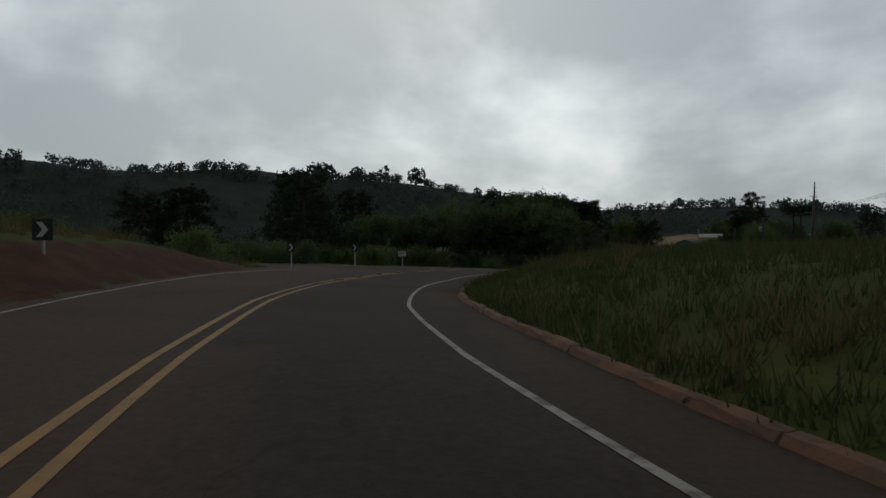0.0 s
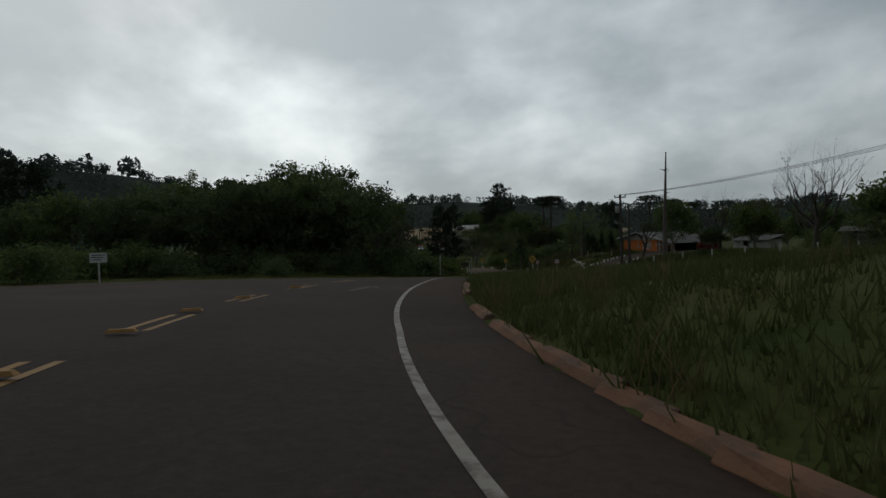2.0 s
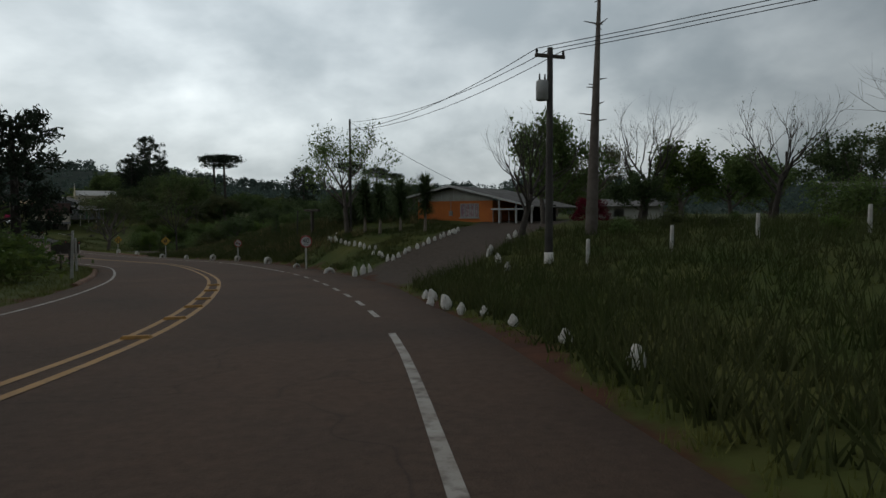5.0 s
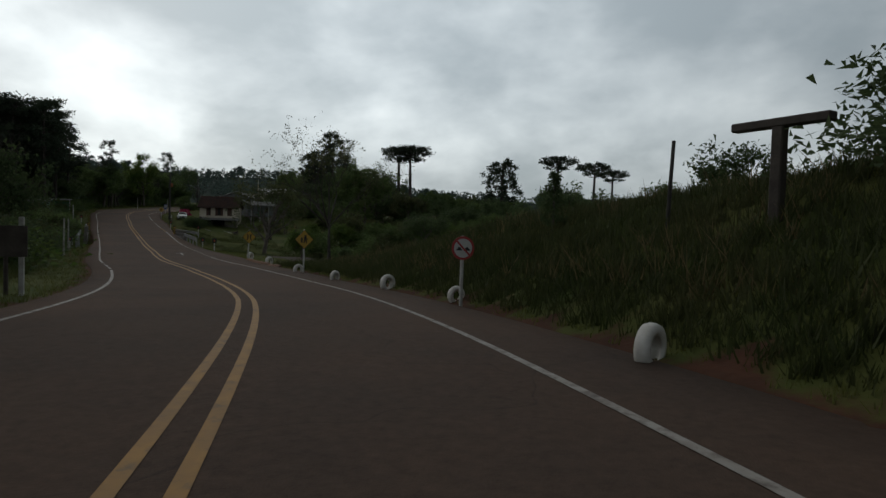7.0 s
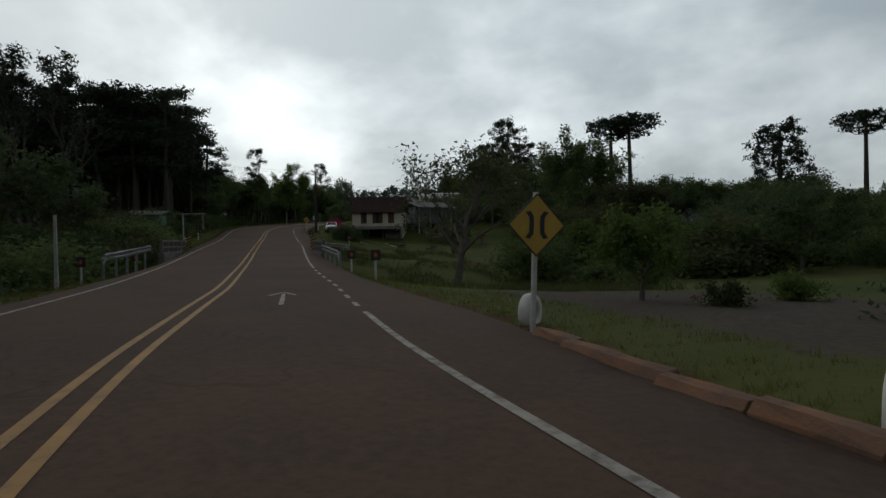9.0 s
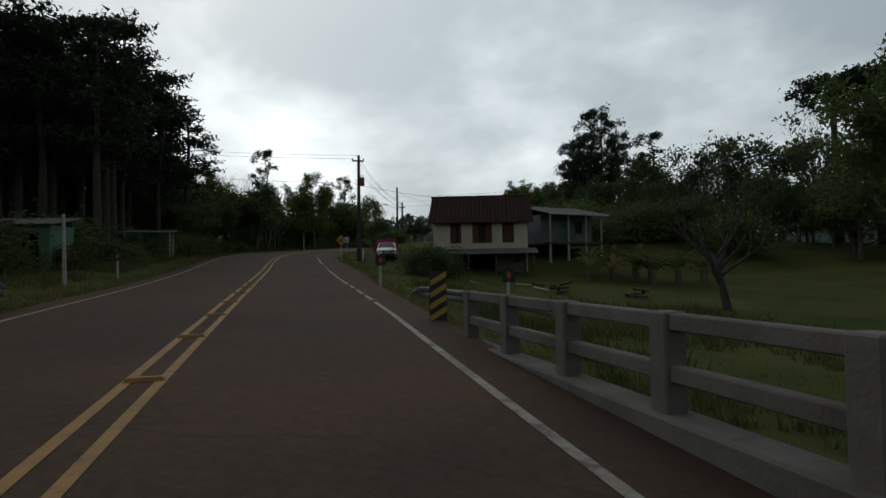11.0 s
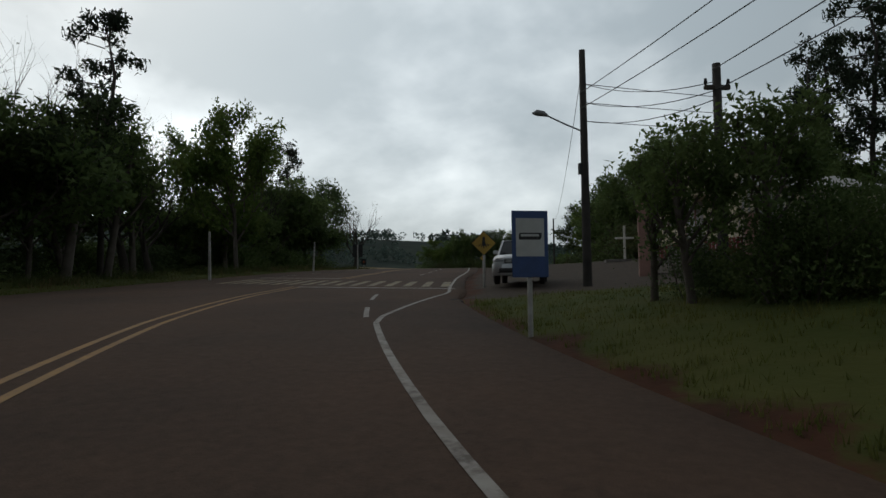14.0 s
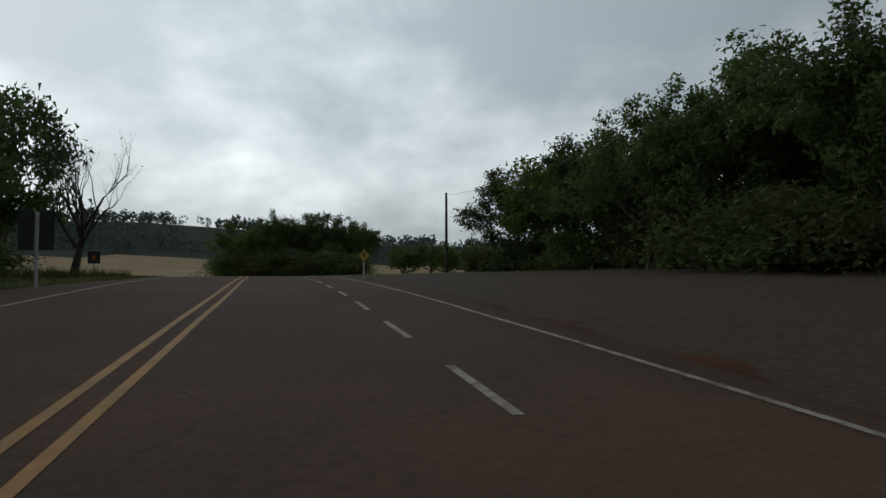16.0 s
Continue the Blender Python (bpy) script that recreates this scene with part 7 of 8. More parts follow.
M_TAIL = mat("red_tail_light", (0.25, 0.012, 0.012), (0.15, 0.01, 0.01), rough=0.15)
M_CHROME = mat("chrome_trim", (0.55, 0.55, 0.55), rough=0.15, metal=1.0)


def panel(name, parent, material, corners, thick=0.02, label=""):
    """A thin sheet through some corners, thickened inwards."""
    bm = bmesh.new()
    pts = [Vector(c) for c in corners]
    n = (pts[1] - pts[0]).cross(pts[2] - pts[0]).normalized() * thick
    front = [bm.verts.new(p) for p in pts]
    rear = [bm.verts.new(p - n) for p in pts]
    k = len(pts)
    bm.faces.new(front)
    bm.faces.new(rear[::-1])
    for i in range(k):
        bm.faces.new((front[i], rear[i], rear[(i + 1) % k], front[(i + 1) % k]))
    bmesh.ops.recalc_face_normals(bm, faces=bm.faces[:])
    return part(name, bm, material, parent, label)


def bow(name, parent, material, half, y0, front, z0, z1, sweep, round_=0.06):
    """A bar across the nose, swept back towards both ends, with rounded edges."""
    bm = bmesh.new()
    rows = []
    for u in np.linspace(-1, 1, 17):
        y = front - sweep * abs(u) ** 3.2
        back_ = min(y0, y - 0.08)
        ring = [(back_, z0 + 0.02), (y - round_, z0), (y - round_ * 0.2, z0 + round_ * 0.5), (y, (z0 + z1) / 2), (y - round_ * 0.2, z1 - round_ * 0.5), (y - round_, z1), (back_, z1 - 0.01)]
        rows.append([bm.verts.new((u * half, a, b)) for a, b in ring])
    for p, q in zip(rows[:-1], rows[1:]):
        for k in range(7):
            bm.faces.new((p[k], p[(k + 1) % 7], q[(k + 1) % 7], q[k]))
    bm.faces.new(rows[0])
    bm.faces.new(rows[-1][::-1])
    bmesh.ops.recalc_face_normals(bm, faces=bm.faces[:])
    return part(name, bm, material, parent, smooth=True)


def car(x, y, turn, scale, d, paint_, name, label):
    """A car that faces its own y: d holds its main measures in metres."""
    root = stand(name, x, y, turn, label, "car")
    root.matrix_basis = root.matrix_basis @ Matrix.Diagonal((scale, scale, scale, 1))
    W, R = d["width"] / 2, d["wheel"]
    back, nose = d["tail"], d["nose"]
    st = np.unique(np.r_[np.linspace(back, nose, 34), [a + r for a in d["axles"] for r in np.linspace(-R - 0.08, R + 0.08, 13)]])
    top_y, top_z = zip(*d["belt"])
    rows = []
    bm = bmesh.new()
    for yy in st:
        end = min((yy - back) / 0.35, (nose - yy) / 0.5, 1.0)
        w = W * (0.86 + 0.14 * math.sin(max(0, end) * math.pi / 2))
        zt = float(np.interp(yy, top_y, top_z))
        zb = d["clear"] + 0.06 * (1 - max(0, min(1, end)))
        for a in d["axles"]:
            if abs(yy - a) < R + 0.08:
                zb = max(zb, R + math.sqrt(max(0, (R + 0.08) ** 2 - (yy - a) ** 2)))
        zm = max(zb + 0.02, zt * 0.62)
        half = [(0, zb), (w - 0.16, zb), (w - 0.015, zb + 0.01), (w, zm), (w - 0.02, max(zm + 0.01, zt - 0.1)), (w - 0.09, zt - 0.015), (w * 0.5, zt + 0.025), (0, zt + 0.035)]
        ring = half + [(-a, b) for a, b in half[-2:0:-1]]
        rows.append([bm.verts.new((a, yy, b)) for a, b in ring])
    for p, q in zip(rows[:-1], rows[1:]):
        for k in range(len(p)):
            bm.faces.new((p[k], p[(k + 1) % len(p)], q[(k + 1) % len(p)], q[k]))
    bm.faces.new(rows[0][::-1])
    bm.faces.new(rows[-1])
    bmesh.ops.recalc_face_normals(bm, faces=bm.faces[:])
    body = part("body", bm, paint_, root, smooth=True)
    # cabin: roof, pillars and panes
    (wy, wz), (ry, rz), (by, bz), (hy, hz) = d["cabin"]
    wl, wr = W - 0.1, W - 0.24
    for yy, name_, low, high in ((1, "windshield", (wy, wz), (ry, rz)), (-1, "rear_window", (hy, hz), (by, bz))):
        c = [(-wl + 0.05, low[0], low[1]), (wl - 0.05, low[0], low[1]), (wr, high[0], high[1] - 0.03), (-wr, high[0], high[1] - 0.03)]
        panel(name_, root, M_CARGLASS, c if yy < 0 else c[::-1], 0.03)
    for sx in (-1, 1):
        split = d["split"]
        lows = [hy] + list(split) + [wy]
        for k in range(len(lows) - 1):
            a, b = lows[k], lows[k + 1]
            up = lambda v: min(max(v, by + 0.03), ry - 0.03)
            la, lb = a + 0.04, b - 0.04
            zlow = lambda v: float(np.interp(v, (hy, wy), (hz, wz)))
            c = [(sx * wl, la, zlow(la)), (sx * wl, lb, zlow(lb)), (sx * (wr + 0.015), up(lb), rz - 0.05), (sx * (wr + 0.015), up(la), bz - 0.05)]
            panel("side_window", root, M_CARGLASS, c if sx > 0 else c[::-1], 0.03)
        for v in lows[1:-1]:
            pipe("pillar", root, paint_, [(sx * (wl + 0.005), v, d["belt_mid"] - 0.05), (sx * (wr + 0.02), min(max(v, by), ry), rz - 0.03)], 0.035, 6)
        pipe("pillar", root, paint_, [(sx * wl, wy + 0.02, wz - 0.04), (sx * (wr + 0.01), ry, rz - 0.02)], 0.04, 6)
        pipe("pillar", root, paint_, [(sx * wl, hy, hz - 0.04), (sx * (wr + 0.01), by, bz - 0.02)], 0.06, 6)
        mirror = slab("mirror", root, d["mirror"], (sx * (W + 0.02) - 0.1, wy - 0.3, wz + 0.02), (sx * (W + 0.02) + 0.1, wy - 0.14, wz + 0.17), 0.03, segments=2)
        pipe("door_handle", root, M_CARBLACK, [(sx * (W + 0.005), split[-1] + 0.1, d["belt_mid"] - 0.14), (sx * (W + 0.005), split[-1] + 0.26, d["belt_mid"] - 0.14)], 0.02, 6)
        slab("side_molding", root, M_CARBLACK, (sx * W - 0.012, d["axles"][0] + R + 0.14, 0.5), (sx * W + 0.012, d["axles"][1] - R - 0.14, 0.56), 0.005)
        lamp = slab("headlight", root, M_LAMP, (sx * (W - 0.3) - 0.2, nose - 0.2, d["lamp"] - 0.09), (sx * (W - 0.3) + 0.2, nose + 0.012, d["lamp"] + 0.09), 0.05, segments=2)
        slab("tail_light", root, M_TAIL, (sx * (W - 0.2) - 0.09, back - 0.012, d["belt_mid"] - 0.4), (sx * (W - 0.2) + 0.09, back + 0.1, d["belt_mid"] - 0.12), 0.02)
    bm = bmesh.new()
    rows = []
    for u, yy in enumerate(np.linspace(by, ry, 7)):
        z = np.interp(yy, (by, ry), (bz, rz)) + 0.035 * math.sin(math.pi * u / 6)
        rows.append([bm.verts.new((a, yy, z - b)) for a, b in ((-wr - 0.03, 0.06), (-wr + 0.03, 0.01), (-wr * 0.5, -0.015), (0, -0.02), (wr * 0.5, -0.015), (wr - 0.03, 0.01), (wr + 0.03, 0.06))])
    for p, q in zip(rows[:-1], rows[1:]):
        for k in range(6):
            bm.faces.new((p[k], p[k + 1], q[k + 1], q[k]))
    roof = part("roof", bm, paint_, root, smooth=True)
    roof.modifiers.new("thick", "SOLIDIFY").thickness = 0.03
    # nose and tail
    grille = slab("grille", root, M_CARBLACK, (-W + 0.46, nose - 0.12, d["lamp"] - 0.1), (W - 0.46, nose + 0.008, d["lamp"] + 0.08), 0.01)
    for k in range(2):
        slab("grille_bar", grille, d["bar"], (-W + 0.52, nose + 0.0, d["lamp"] - 0.045 + 0.06 * k), (W - 0.52, nose + 0.014, d["lamp"] - 0.03 + 0.06 * k))
    pipe("badge", grille, M_CHROME, [(0, nose, d["lamp"]), (0, nose + 0.022, d["lamp"])], d["badge"], 16)
    bump = bow("front_bumper", root, d["bumper"], W + 0.005, nose - 0.3, nose + 0.07, d["clear"] - 0.06, d["lamp"] - 0.11, 0.3)
    bow("air_intake", bump, M_CARBLACK, W - 0.22, nose - 0.2, nose + 0.078, d["clear"] + 0.04, d["clear"] + 0.21, 0.1, 0.015)
    slab("number_plate", bump, M_SIGNWHITE, (-0.2, nose + 0.04, d["clear"] + 0.23), (0.2, nose + 0.085, d["clear"] + 0.36), 0.004)
    slab("writing_bar", bump, M_BLACK, (-0.15, nose + 0.086, d["clear"] + 0.27), (0.15, nose + 0.09, d["clear"] + 0.32))
    slab("rear_bumper", root, d["bumper"], (-W - 0.005, back - 0.06, d["clear"] - 0.02), (W + 0.005, back + 0.35, d["clear"] + 0.28), 0.06, segments=3)
    for sx in (-0.35, 0.35):
        pipe("wiper", root, M_CARBLACK, [(sx, wy + 0.03, wz + 0.015), (sx + 0.38, wy - 0.08, wz + 0.08)], 0.012, 5)
    for a in d["axles"]:
        for sx in (-1, 1):
            wheel = new("wheel")
            wheel.parent = root
            wheel.matrix_basis = pose(sx * (W - 0.1), a, R, 0, 90, 0)
            prof = [(R - 0.16, -0.07), (R - 0.05, -0.1), (R, -0.07), (R, 0.07), (R - 0.05, 0.1), (R - 0.16, 0.07)]
            bm = bmesh.new()
            ring = [[bm.verts.new((r * math.cos(t), r * math.sin(t), h)) for r, h in prof] for t in np.linspace(0, 2 * math.pi, 25)[:-1]]
            for k in range(24):
                for i in range(5):
                    bm.faces.new((ring[k][i], ring[k][i + 1], ring[(k + 1) % 24][i + 1], ring[(k + 1) % 24][i]))
            part("tyre", bm, M_RUBBER, wheel, smooth=True)
            bm = bmesh.new()
            bmesh.ops.create_cone(bm, cap_ends=True, segments=20, radius1=R - 0.13, radius2=R - 0.15, depth=0.11)
            part("rim", bm, d["rim"], wheel)
    return root, W


hatch = dict(width=1.62, wheel=0.29, tail=-1.86, nose=1.9, clear=0.24, axles=(-1.27, 1.2), belt=((-1.9, 0.86), (-1.7, 0.93), (0.8, 0.94), (1.35, 0.86), (1.75, 0.76), (1.9, 0.66)), belt_mid=0.93,
             cabin=((0.78, 0.95), (0.12, 1.38), (-1.3, 1.36), (-1.78, 0.95)), split=(-0.55,), lamp=0.62, bumper=M_CARBLACK, bar=M_CARBLACK, badge=0.04, rim=M_CARBLACK, mirror=M_CARBLACK)
car(-75.3, 105.6, -143, 0.88, hatch, M_CARWHITE, "hatchback_car", "small white hatchback with black bumpers parked on the lawn")
truck = dict(width=1.9, wheel=0.38, tail=-2.55, nose=2.55, clear=0.38, axles=(-1.55, 1.6), belt=((-2.55, 1.12), (-1.0, 1.14), (0.95, 1.16), (1.9, 1.1), (2.4, 1.0), (2.55, 0.88)), belt_mid=1.14,
             cabin=((1.05, 1.17), (0.35, 1.76), (-0.75, 1.76), (-1.0, 1.2)), split=(-0.05,), lamp=0.86, bumper=M_CARSILVER, bar=M_CHROME, badge=0.09, rim=M_CHROME, mirror=M_CARSILVER)
pickup, W = car(-94.14, 132.40, -169, 0.87, truck, M_CARSILVER, "pickup_truck", "silver double-cab pickup truck parked on the gravel")
slab("bed_cover", pickup, M_CARBLACK, (-W + 0.08, -2.5, 1.13), (W - 0.08, -1.06, 1.19), 0.02, "black cover over the truck bed")

# soil coloured near-black for the shade inside the drain holes
M_SHADESOIL = mat("shaded_hole_soil", (0.012, 0.009, 0.008), (0.022, 0.015, 0.012), rough=0.95, scale=5, bump=0.9, bump_scale=20)


# ---- wood and rubble beside the houses ----
def log_pile(x, y, turn, seed, label, count=9):
    root = stand("wood_pile", x, y, turn, label, "wood pile")
    rng = np.random.default_rng(seed)
    for k in range(count):
        L = rng.uniform(0.5, 1.1)
        a = rng.uniform(0, 3.14)
        c = Vector((rng.normal() * 0.35, rng.normal() * 0.3, 0.07 + 0.045 * k))
        e = Vector((math.cos(a), math.sin(a), rng.normal() * 0.12)) * L
        pipe("log", root, M_DARKWOOD if k % 3 else M_BARK, [tuple(c - e / 2), tuple(c + e / 2)], [0.06, 0.045], 7)
    return root


log_pile(-59.7, 97.4, 20, 3, "heap of weathered branches and planks on the grass")
log_pile(-56.2, 97.8, 60, 5, "heap of weathered branches and planks on the grass", 7)
slabroot = stand("concrete_slab", -70.8, 101.8, 35, "pale broken concrete slab leaning in the grass", "slab")
slab("slab", slabroot, M_CONCRETE, (-0.4, -0.22, -0.03), (0.4, 0.22, 0.1), 0.02)
slabroot.matrix_basis = slabroot.matrix_basis @ pose(0, 0, 0.06, 0, 24, 0)
for x, y, turn, tilt in ((-63.4, 96.2, 70, 14), (-61.8, 98.3, 15, 4), (-60.6, 97.3, -20, 8)):
    board = stand("loose_plank", x, y, turn, "pale broken plank lying in the grass by the house", "plank")
    slab("plank", board, M_LIME, (-0.45, -0.06, 0.0), (0.45, 0.06, 0.035), 0.006)
    board.matrix_basis = board.matrix_basis @ pose(0, 0, 0.08, 0, tilt, 0)
stump = stand("stump", -75.4, 103.2, 0, "short weathered tree stump on the lawn", "stump")
pipe("trunk", stump, M_BARK, [(0, 0, -0.1), (0, 0, 0.08), (0.02, 0, 0.42)], [0.12, 0.095, 0.085], 9)
for s, o, w in ((198.6, 5.25, 0.7), (214.9, 5.5, 0.65), (235.5, 5.5, 0.7)):
    hole = stand("drain_hole", *spot(s, o), lie(s), "dark washed-out drain hole at the asphalt's edge", "hole", z=None)
    # solid lump without a hollow: the hole's shade is only its colour
    bm = bmesh.new()
    bmesh.ops.create_icosphere(bm, subdivisions=3, radius=0.5)
    for v in bm.verts:
        k = 1 + 0.25 * noise.noise(v.co * 3 + Vector((s, 0, 0)))
        v.co = Vector((v.co.x * 0.75 * w * k, v.co.y * 1.1 * w * k, v.co.z * 0.2 - 0.015))
    part("shaded_earth", bm, M_SHADESOIL, hole, smooth=True)


# ---- planting ----
# junction woods, beyond the first bend
for x, y, size, v, kind in [(-14.5, -2.0, 1.35, 0, "broadleaf"), (-17.5, 1.5, 1.4, 1, "broadleaf"), (-20.5, -3.5, 1.45, 2, "broadleaf"), (-24, -6.5, 1.35, 0, "broadleaf"),
                            (-28, -3, 1.4, 3, "broadleaf"), (-32, -9, 1.3, 2, "broadleaf"), (-36.5, -6.5, 1.4, 0, "broadleaf"), (-41, -11, 1.3, 1, "broadleaf"), (-22, 4, 1.5, 3, "dry"),
                            (-27, 2, 1.55, 1, "dry"), (-17, 5.5, 1.4, 0, "dry"), (-33, -1, 1.5, 0, "dry"), (-12.5, 3.0, 1.1, 0, "bare"), (-46, -15, 1.25, 2, "broadleaf"), (-50, -9, 1.3, 0, "broadleaf")]:
    plant(kind, x, y, size, v, group="woods by the junction")
for x, y, size, v in [(-13, -5, 1.5, 0), (-16, -7, 1.7, 2), (-20, -10.5, 1.6, 0), (-24.5, -13, 1.7, 1), (-29, -14, 1.6, 0), (-34, -17, 1.8, 2), (-39, -18, 1.6, 0), (-10.5, -1, 1.3, 1), (-11, 4, 1.4, 0), (-45, -22, 1.8, 1)]:
    plant("bush", x, y, size * 1.35, v, wide=1.3, group="undergrowth by the junction")
plant("candelabra", -32.3, -27.4, 1.38, 0, wide=1.05)
plant("candelabra", -37.5, -23.0, 1.12, 1, wide=1.0)
for x, y, h, v in ((-25.0, 5.0, 1.26, 2), (-29.5, 9.0, 1.32, 1), (-20.5, 1.5, 1.12, 3), (-33.0, 4.0, 1.2, 2), (-38.0, -2.0, 1.15, 3)):
    plant("grand", x, y, h, v, wide=1.0, group="woods by the junction")
plant("candelabra", -60, -17, 1.85, 1, wide=1.05)
plant("candelabra", -55, -9, 1.55, 0, wide=0.9)
plant("candelabra", -66, -34, 1.5, 1, wide=1.2)
plant("candelabra", -72, -40, 1.4, 0, wide=1.2)
grove("broadleaf", 22, (-5, 40), (-75, -30), (1.1, 1.7), 11, gap=4, group="woods on the slope")
grove("bare", 4, (0, 25), (-60, -35), (1.2, 1.6), 12, variants=2, gap=6, group="bare trees on the slope")
# the araucaria at the inner bend
plant("candelabra", -21.6, 27.4, 1.1, 0, wide=0.85)
grove("bush", 26, (88, 140), (-14, -6), (1.2, 2.0), 13, gap=1.6, group="roadside bushes", wide=(1.1, 1.5))
grove("round", 12, (96, 150), (-30, -11), (0.6, 1.0), 14, gap=3, group="trees behind the verge")
# the yard of the orange house
plant("dry", -2.65, 26.6, 1.02, 1, turn=(-3.4 * 37.7 + 27.6 * 91.3) % 360 + 180, wide=0.95, label="sparse small-leaved tree beside a wooden pole")
for x, y, size in [(-1.45, 24.9, 1.06), (-0.58, 24.0, 1.0), (0.5, 23.7, 0.99), (1.78, 22.7, 1.04)]:
    plant("yucca", x, y, size, int(x * 7) % 2, group="yuccas before the orange house")
plant("bare", 6.0, 18.4, 0.95, 0, label="bare tree with fine twigs by the drive")
plant("broadleaf", 7.9, 23.6, 0.85, 1, wide=0.85)
plant("bare", 12.6, 22.0, 1.05, 1)
plant("bare", 20, 23.5, 1.1, 0)
plant("round", 15.5, 24.5, 0.85, 2, wide=1.0)
plant("round", 12.0, 21.0, 0.5, 0)
plant("redbush", 11.1, 26.3, 1.1, 0)
plant("round", 21, 30, 0.9, 1)
plant("broadleaf", 26, 27, 0.8, 0)
plant("bare", 10.5, 37.0, 0.95, 1)
plant("dry", 14.5, 38.5, 1.0, 0)
grove("broadleaf", 12, (62, 100), (32, 62), (0.8, 1.2), 15, gap=4, group="trees behind the yard")
grove("bush", 5, (80, 90), (13, 24), (0.4, 0.8), 16, gap=1.5, group="bushes by the drive")
plant("cypress", 4.2, -8.0, 1.1, 0, label="thin young tree standing in the field")
for x, y in ((-1.3, 30.6), (-2.2, 30.9), (-3.1, 31.8)):
    plant("thicket", x, y, 0.72, 1, wide=1.3, group="shrubs behind the yuccas")
plant("cypress", -9.4, 37.6, 0.7, 1)
# trees past the bank
plant("spreading", -21.5, 48.95, 1.0, 0, wide=1.05, label="nearly leafless tree with dangling seed pods by the sign")
for x, y, h in [(-44.0, 130.0, 1.18), (-46.8, 131.5, 1.16), (-17.0, 138.2, 1.1), (-10.3, 134.0, 0.97), (-7.0, 140.0, 0.9)]:
    plant("umbrella", x, y, h, int(abs(x)) % 2)
plant("candelabra", -26.4, 130.5, 1.42, 0, wide=0.85)
plant("dry", -43.7, 79.0, 1.5, 0)
plant("grand", -44.9, 110.1, 1.15, 3)
grove("round", 18, (152, 176), (20, 44), (0.5, 0.75), 17, gap=2.4, group="trees behind the gravel lot", wide=(1.0, 1.35))
grove("broadleaf", 12, (152, 178), (20, 48), (0.55, 0.85), 18, gap=3, group="trees behind the gravel lot")
grove("bush", 16, (150, 164), (17, 36), (0.9, 1.5), 19, gap=1.6, group="hedge behind the gravel lot", wide=(1.1, 1.5))
plant("bare", -52.5, 95.0, 1.1, 1)
plant("round", -29.6, 61.2, 0.46, 2, label="small yellow-green tree by the gravel lot")
grove("bush", 9, (130, 141), (9.5, 22), (0.5, 1.0), 20, gap=1.5, group="shrubs by the narrow bridge sign")
grove("broadleaf", 14, (106, 145), (26, 60), (0.7, 1.0), 21, gap=4, group="trees behind the bank")
# left woods before and past the bridge
grove("broadleaf", 16, (140, 182), (-34, -10), (0.9, 1.4), 22, gap=3, group="woods left of the bridge")
grove("bush", 26, (138, 186), (-14, -6.2), (1.1, 2.0), 23, gap=1.6, group="thicket left of the bridge", wide=(1.1, 1.5))
plant("bare", -75.1, 71.3, 2.25, 1)
grove("pine", 26, (207, 231), (-19, -10.5), (0.9, 1.08), 64, variants=3, gap=1.9, group="pine stand", wide=(0.9, 1.3))
grove("pine", 46, (200, 236), (-46, -17), (1.0, 1.2), 24, variants=3, gap=3.2, group="pine stand", wide=(0.9, 1.3))
grove("broadleaf", 16, (230, 254), (-28, -15), (1.1, 1.55), 25, gap=3, group="woods left of the road")
grove("grand", 8, (232, 256), (-30, -15), (0.68, 0.92), 26, gap=3.2, group="woods left of the road")
grove("bush", 18, (196, 240), (-12, -8), (0.8, 1.4), 27, gap=1.8, group="undergrowth left of the road", wide=(1.1, 1.5))
grove("bare", 9, (232, 285), (-24, -14), (1.2, 1.7), 28, variants=2, gap=4, group="bare trees left of the road")
grove("round", 8, (268, 300), (-24, -14), (1.1, 1.5), 65, gap=3, group="woods left of the road")
grove("broadleaf", 18, (230, 266), (-46, -25), (0.85, 1.25), 70, gap=3, group="woods left of the road")
grove("broadleaf", 8, (225, 237), (-20, -11), (0.75, 1.0), 71, gap=2.4, group="woods left of the road")
grove("thin", 9, (236, 258), (-24, -14), (1.1, 1.5), 29, variants=2, gap=3, group="slender trees left of the road")
for s, o, h, v in ((238, -22, 1.3, 0), (243, -25, 1.35, 2), (233, -23, 1.3, 3), (247, -21, 1.2, 1), (228, -24, 1.2, 2)):
    plant("grand", *spot(s, o), h, v, group="woods left of the road", wide=0.85)
for s, o, h in ((237, -19, 1.9), (241, -22, 2.0), (245, -20, 1.8)):
    plant("bare", *spot(s, o), h, int(s) % 2, group="bare trees left of the road")
plant("pine", -119.6, 136.0, 0.92, 0, wide=0.8)
plant("grand", -120.6, 148.2, 1.32, 0, wide=0.85)
plant("pine", -135.2, 174.0, 0.95, 1, wide=0.9)
plant("broadleaf", -135.9, 181.7, 2.0, 0, wide=0.75)
plant("bare", -127.1, 176.8, 1.48, 0)
plant("broadleaf", -128, 162, 1.5, 1)
plant("broadleaf", -131, 170, 1.45, 0)
plant("bare", -123.0, 140.5, 2.0, 1)
plant("bare", -121.5, 130.0, 2.1, 0)
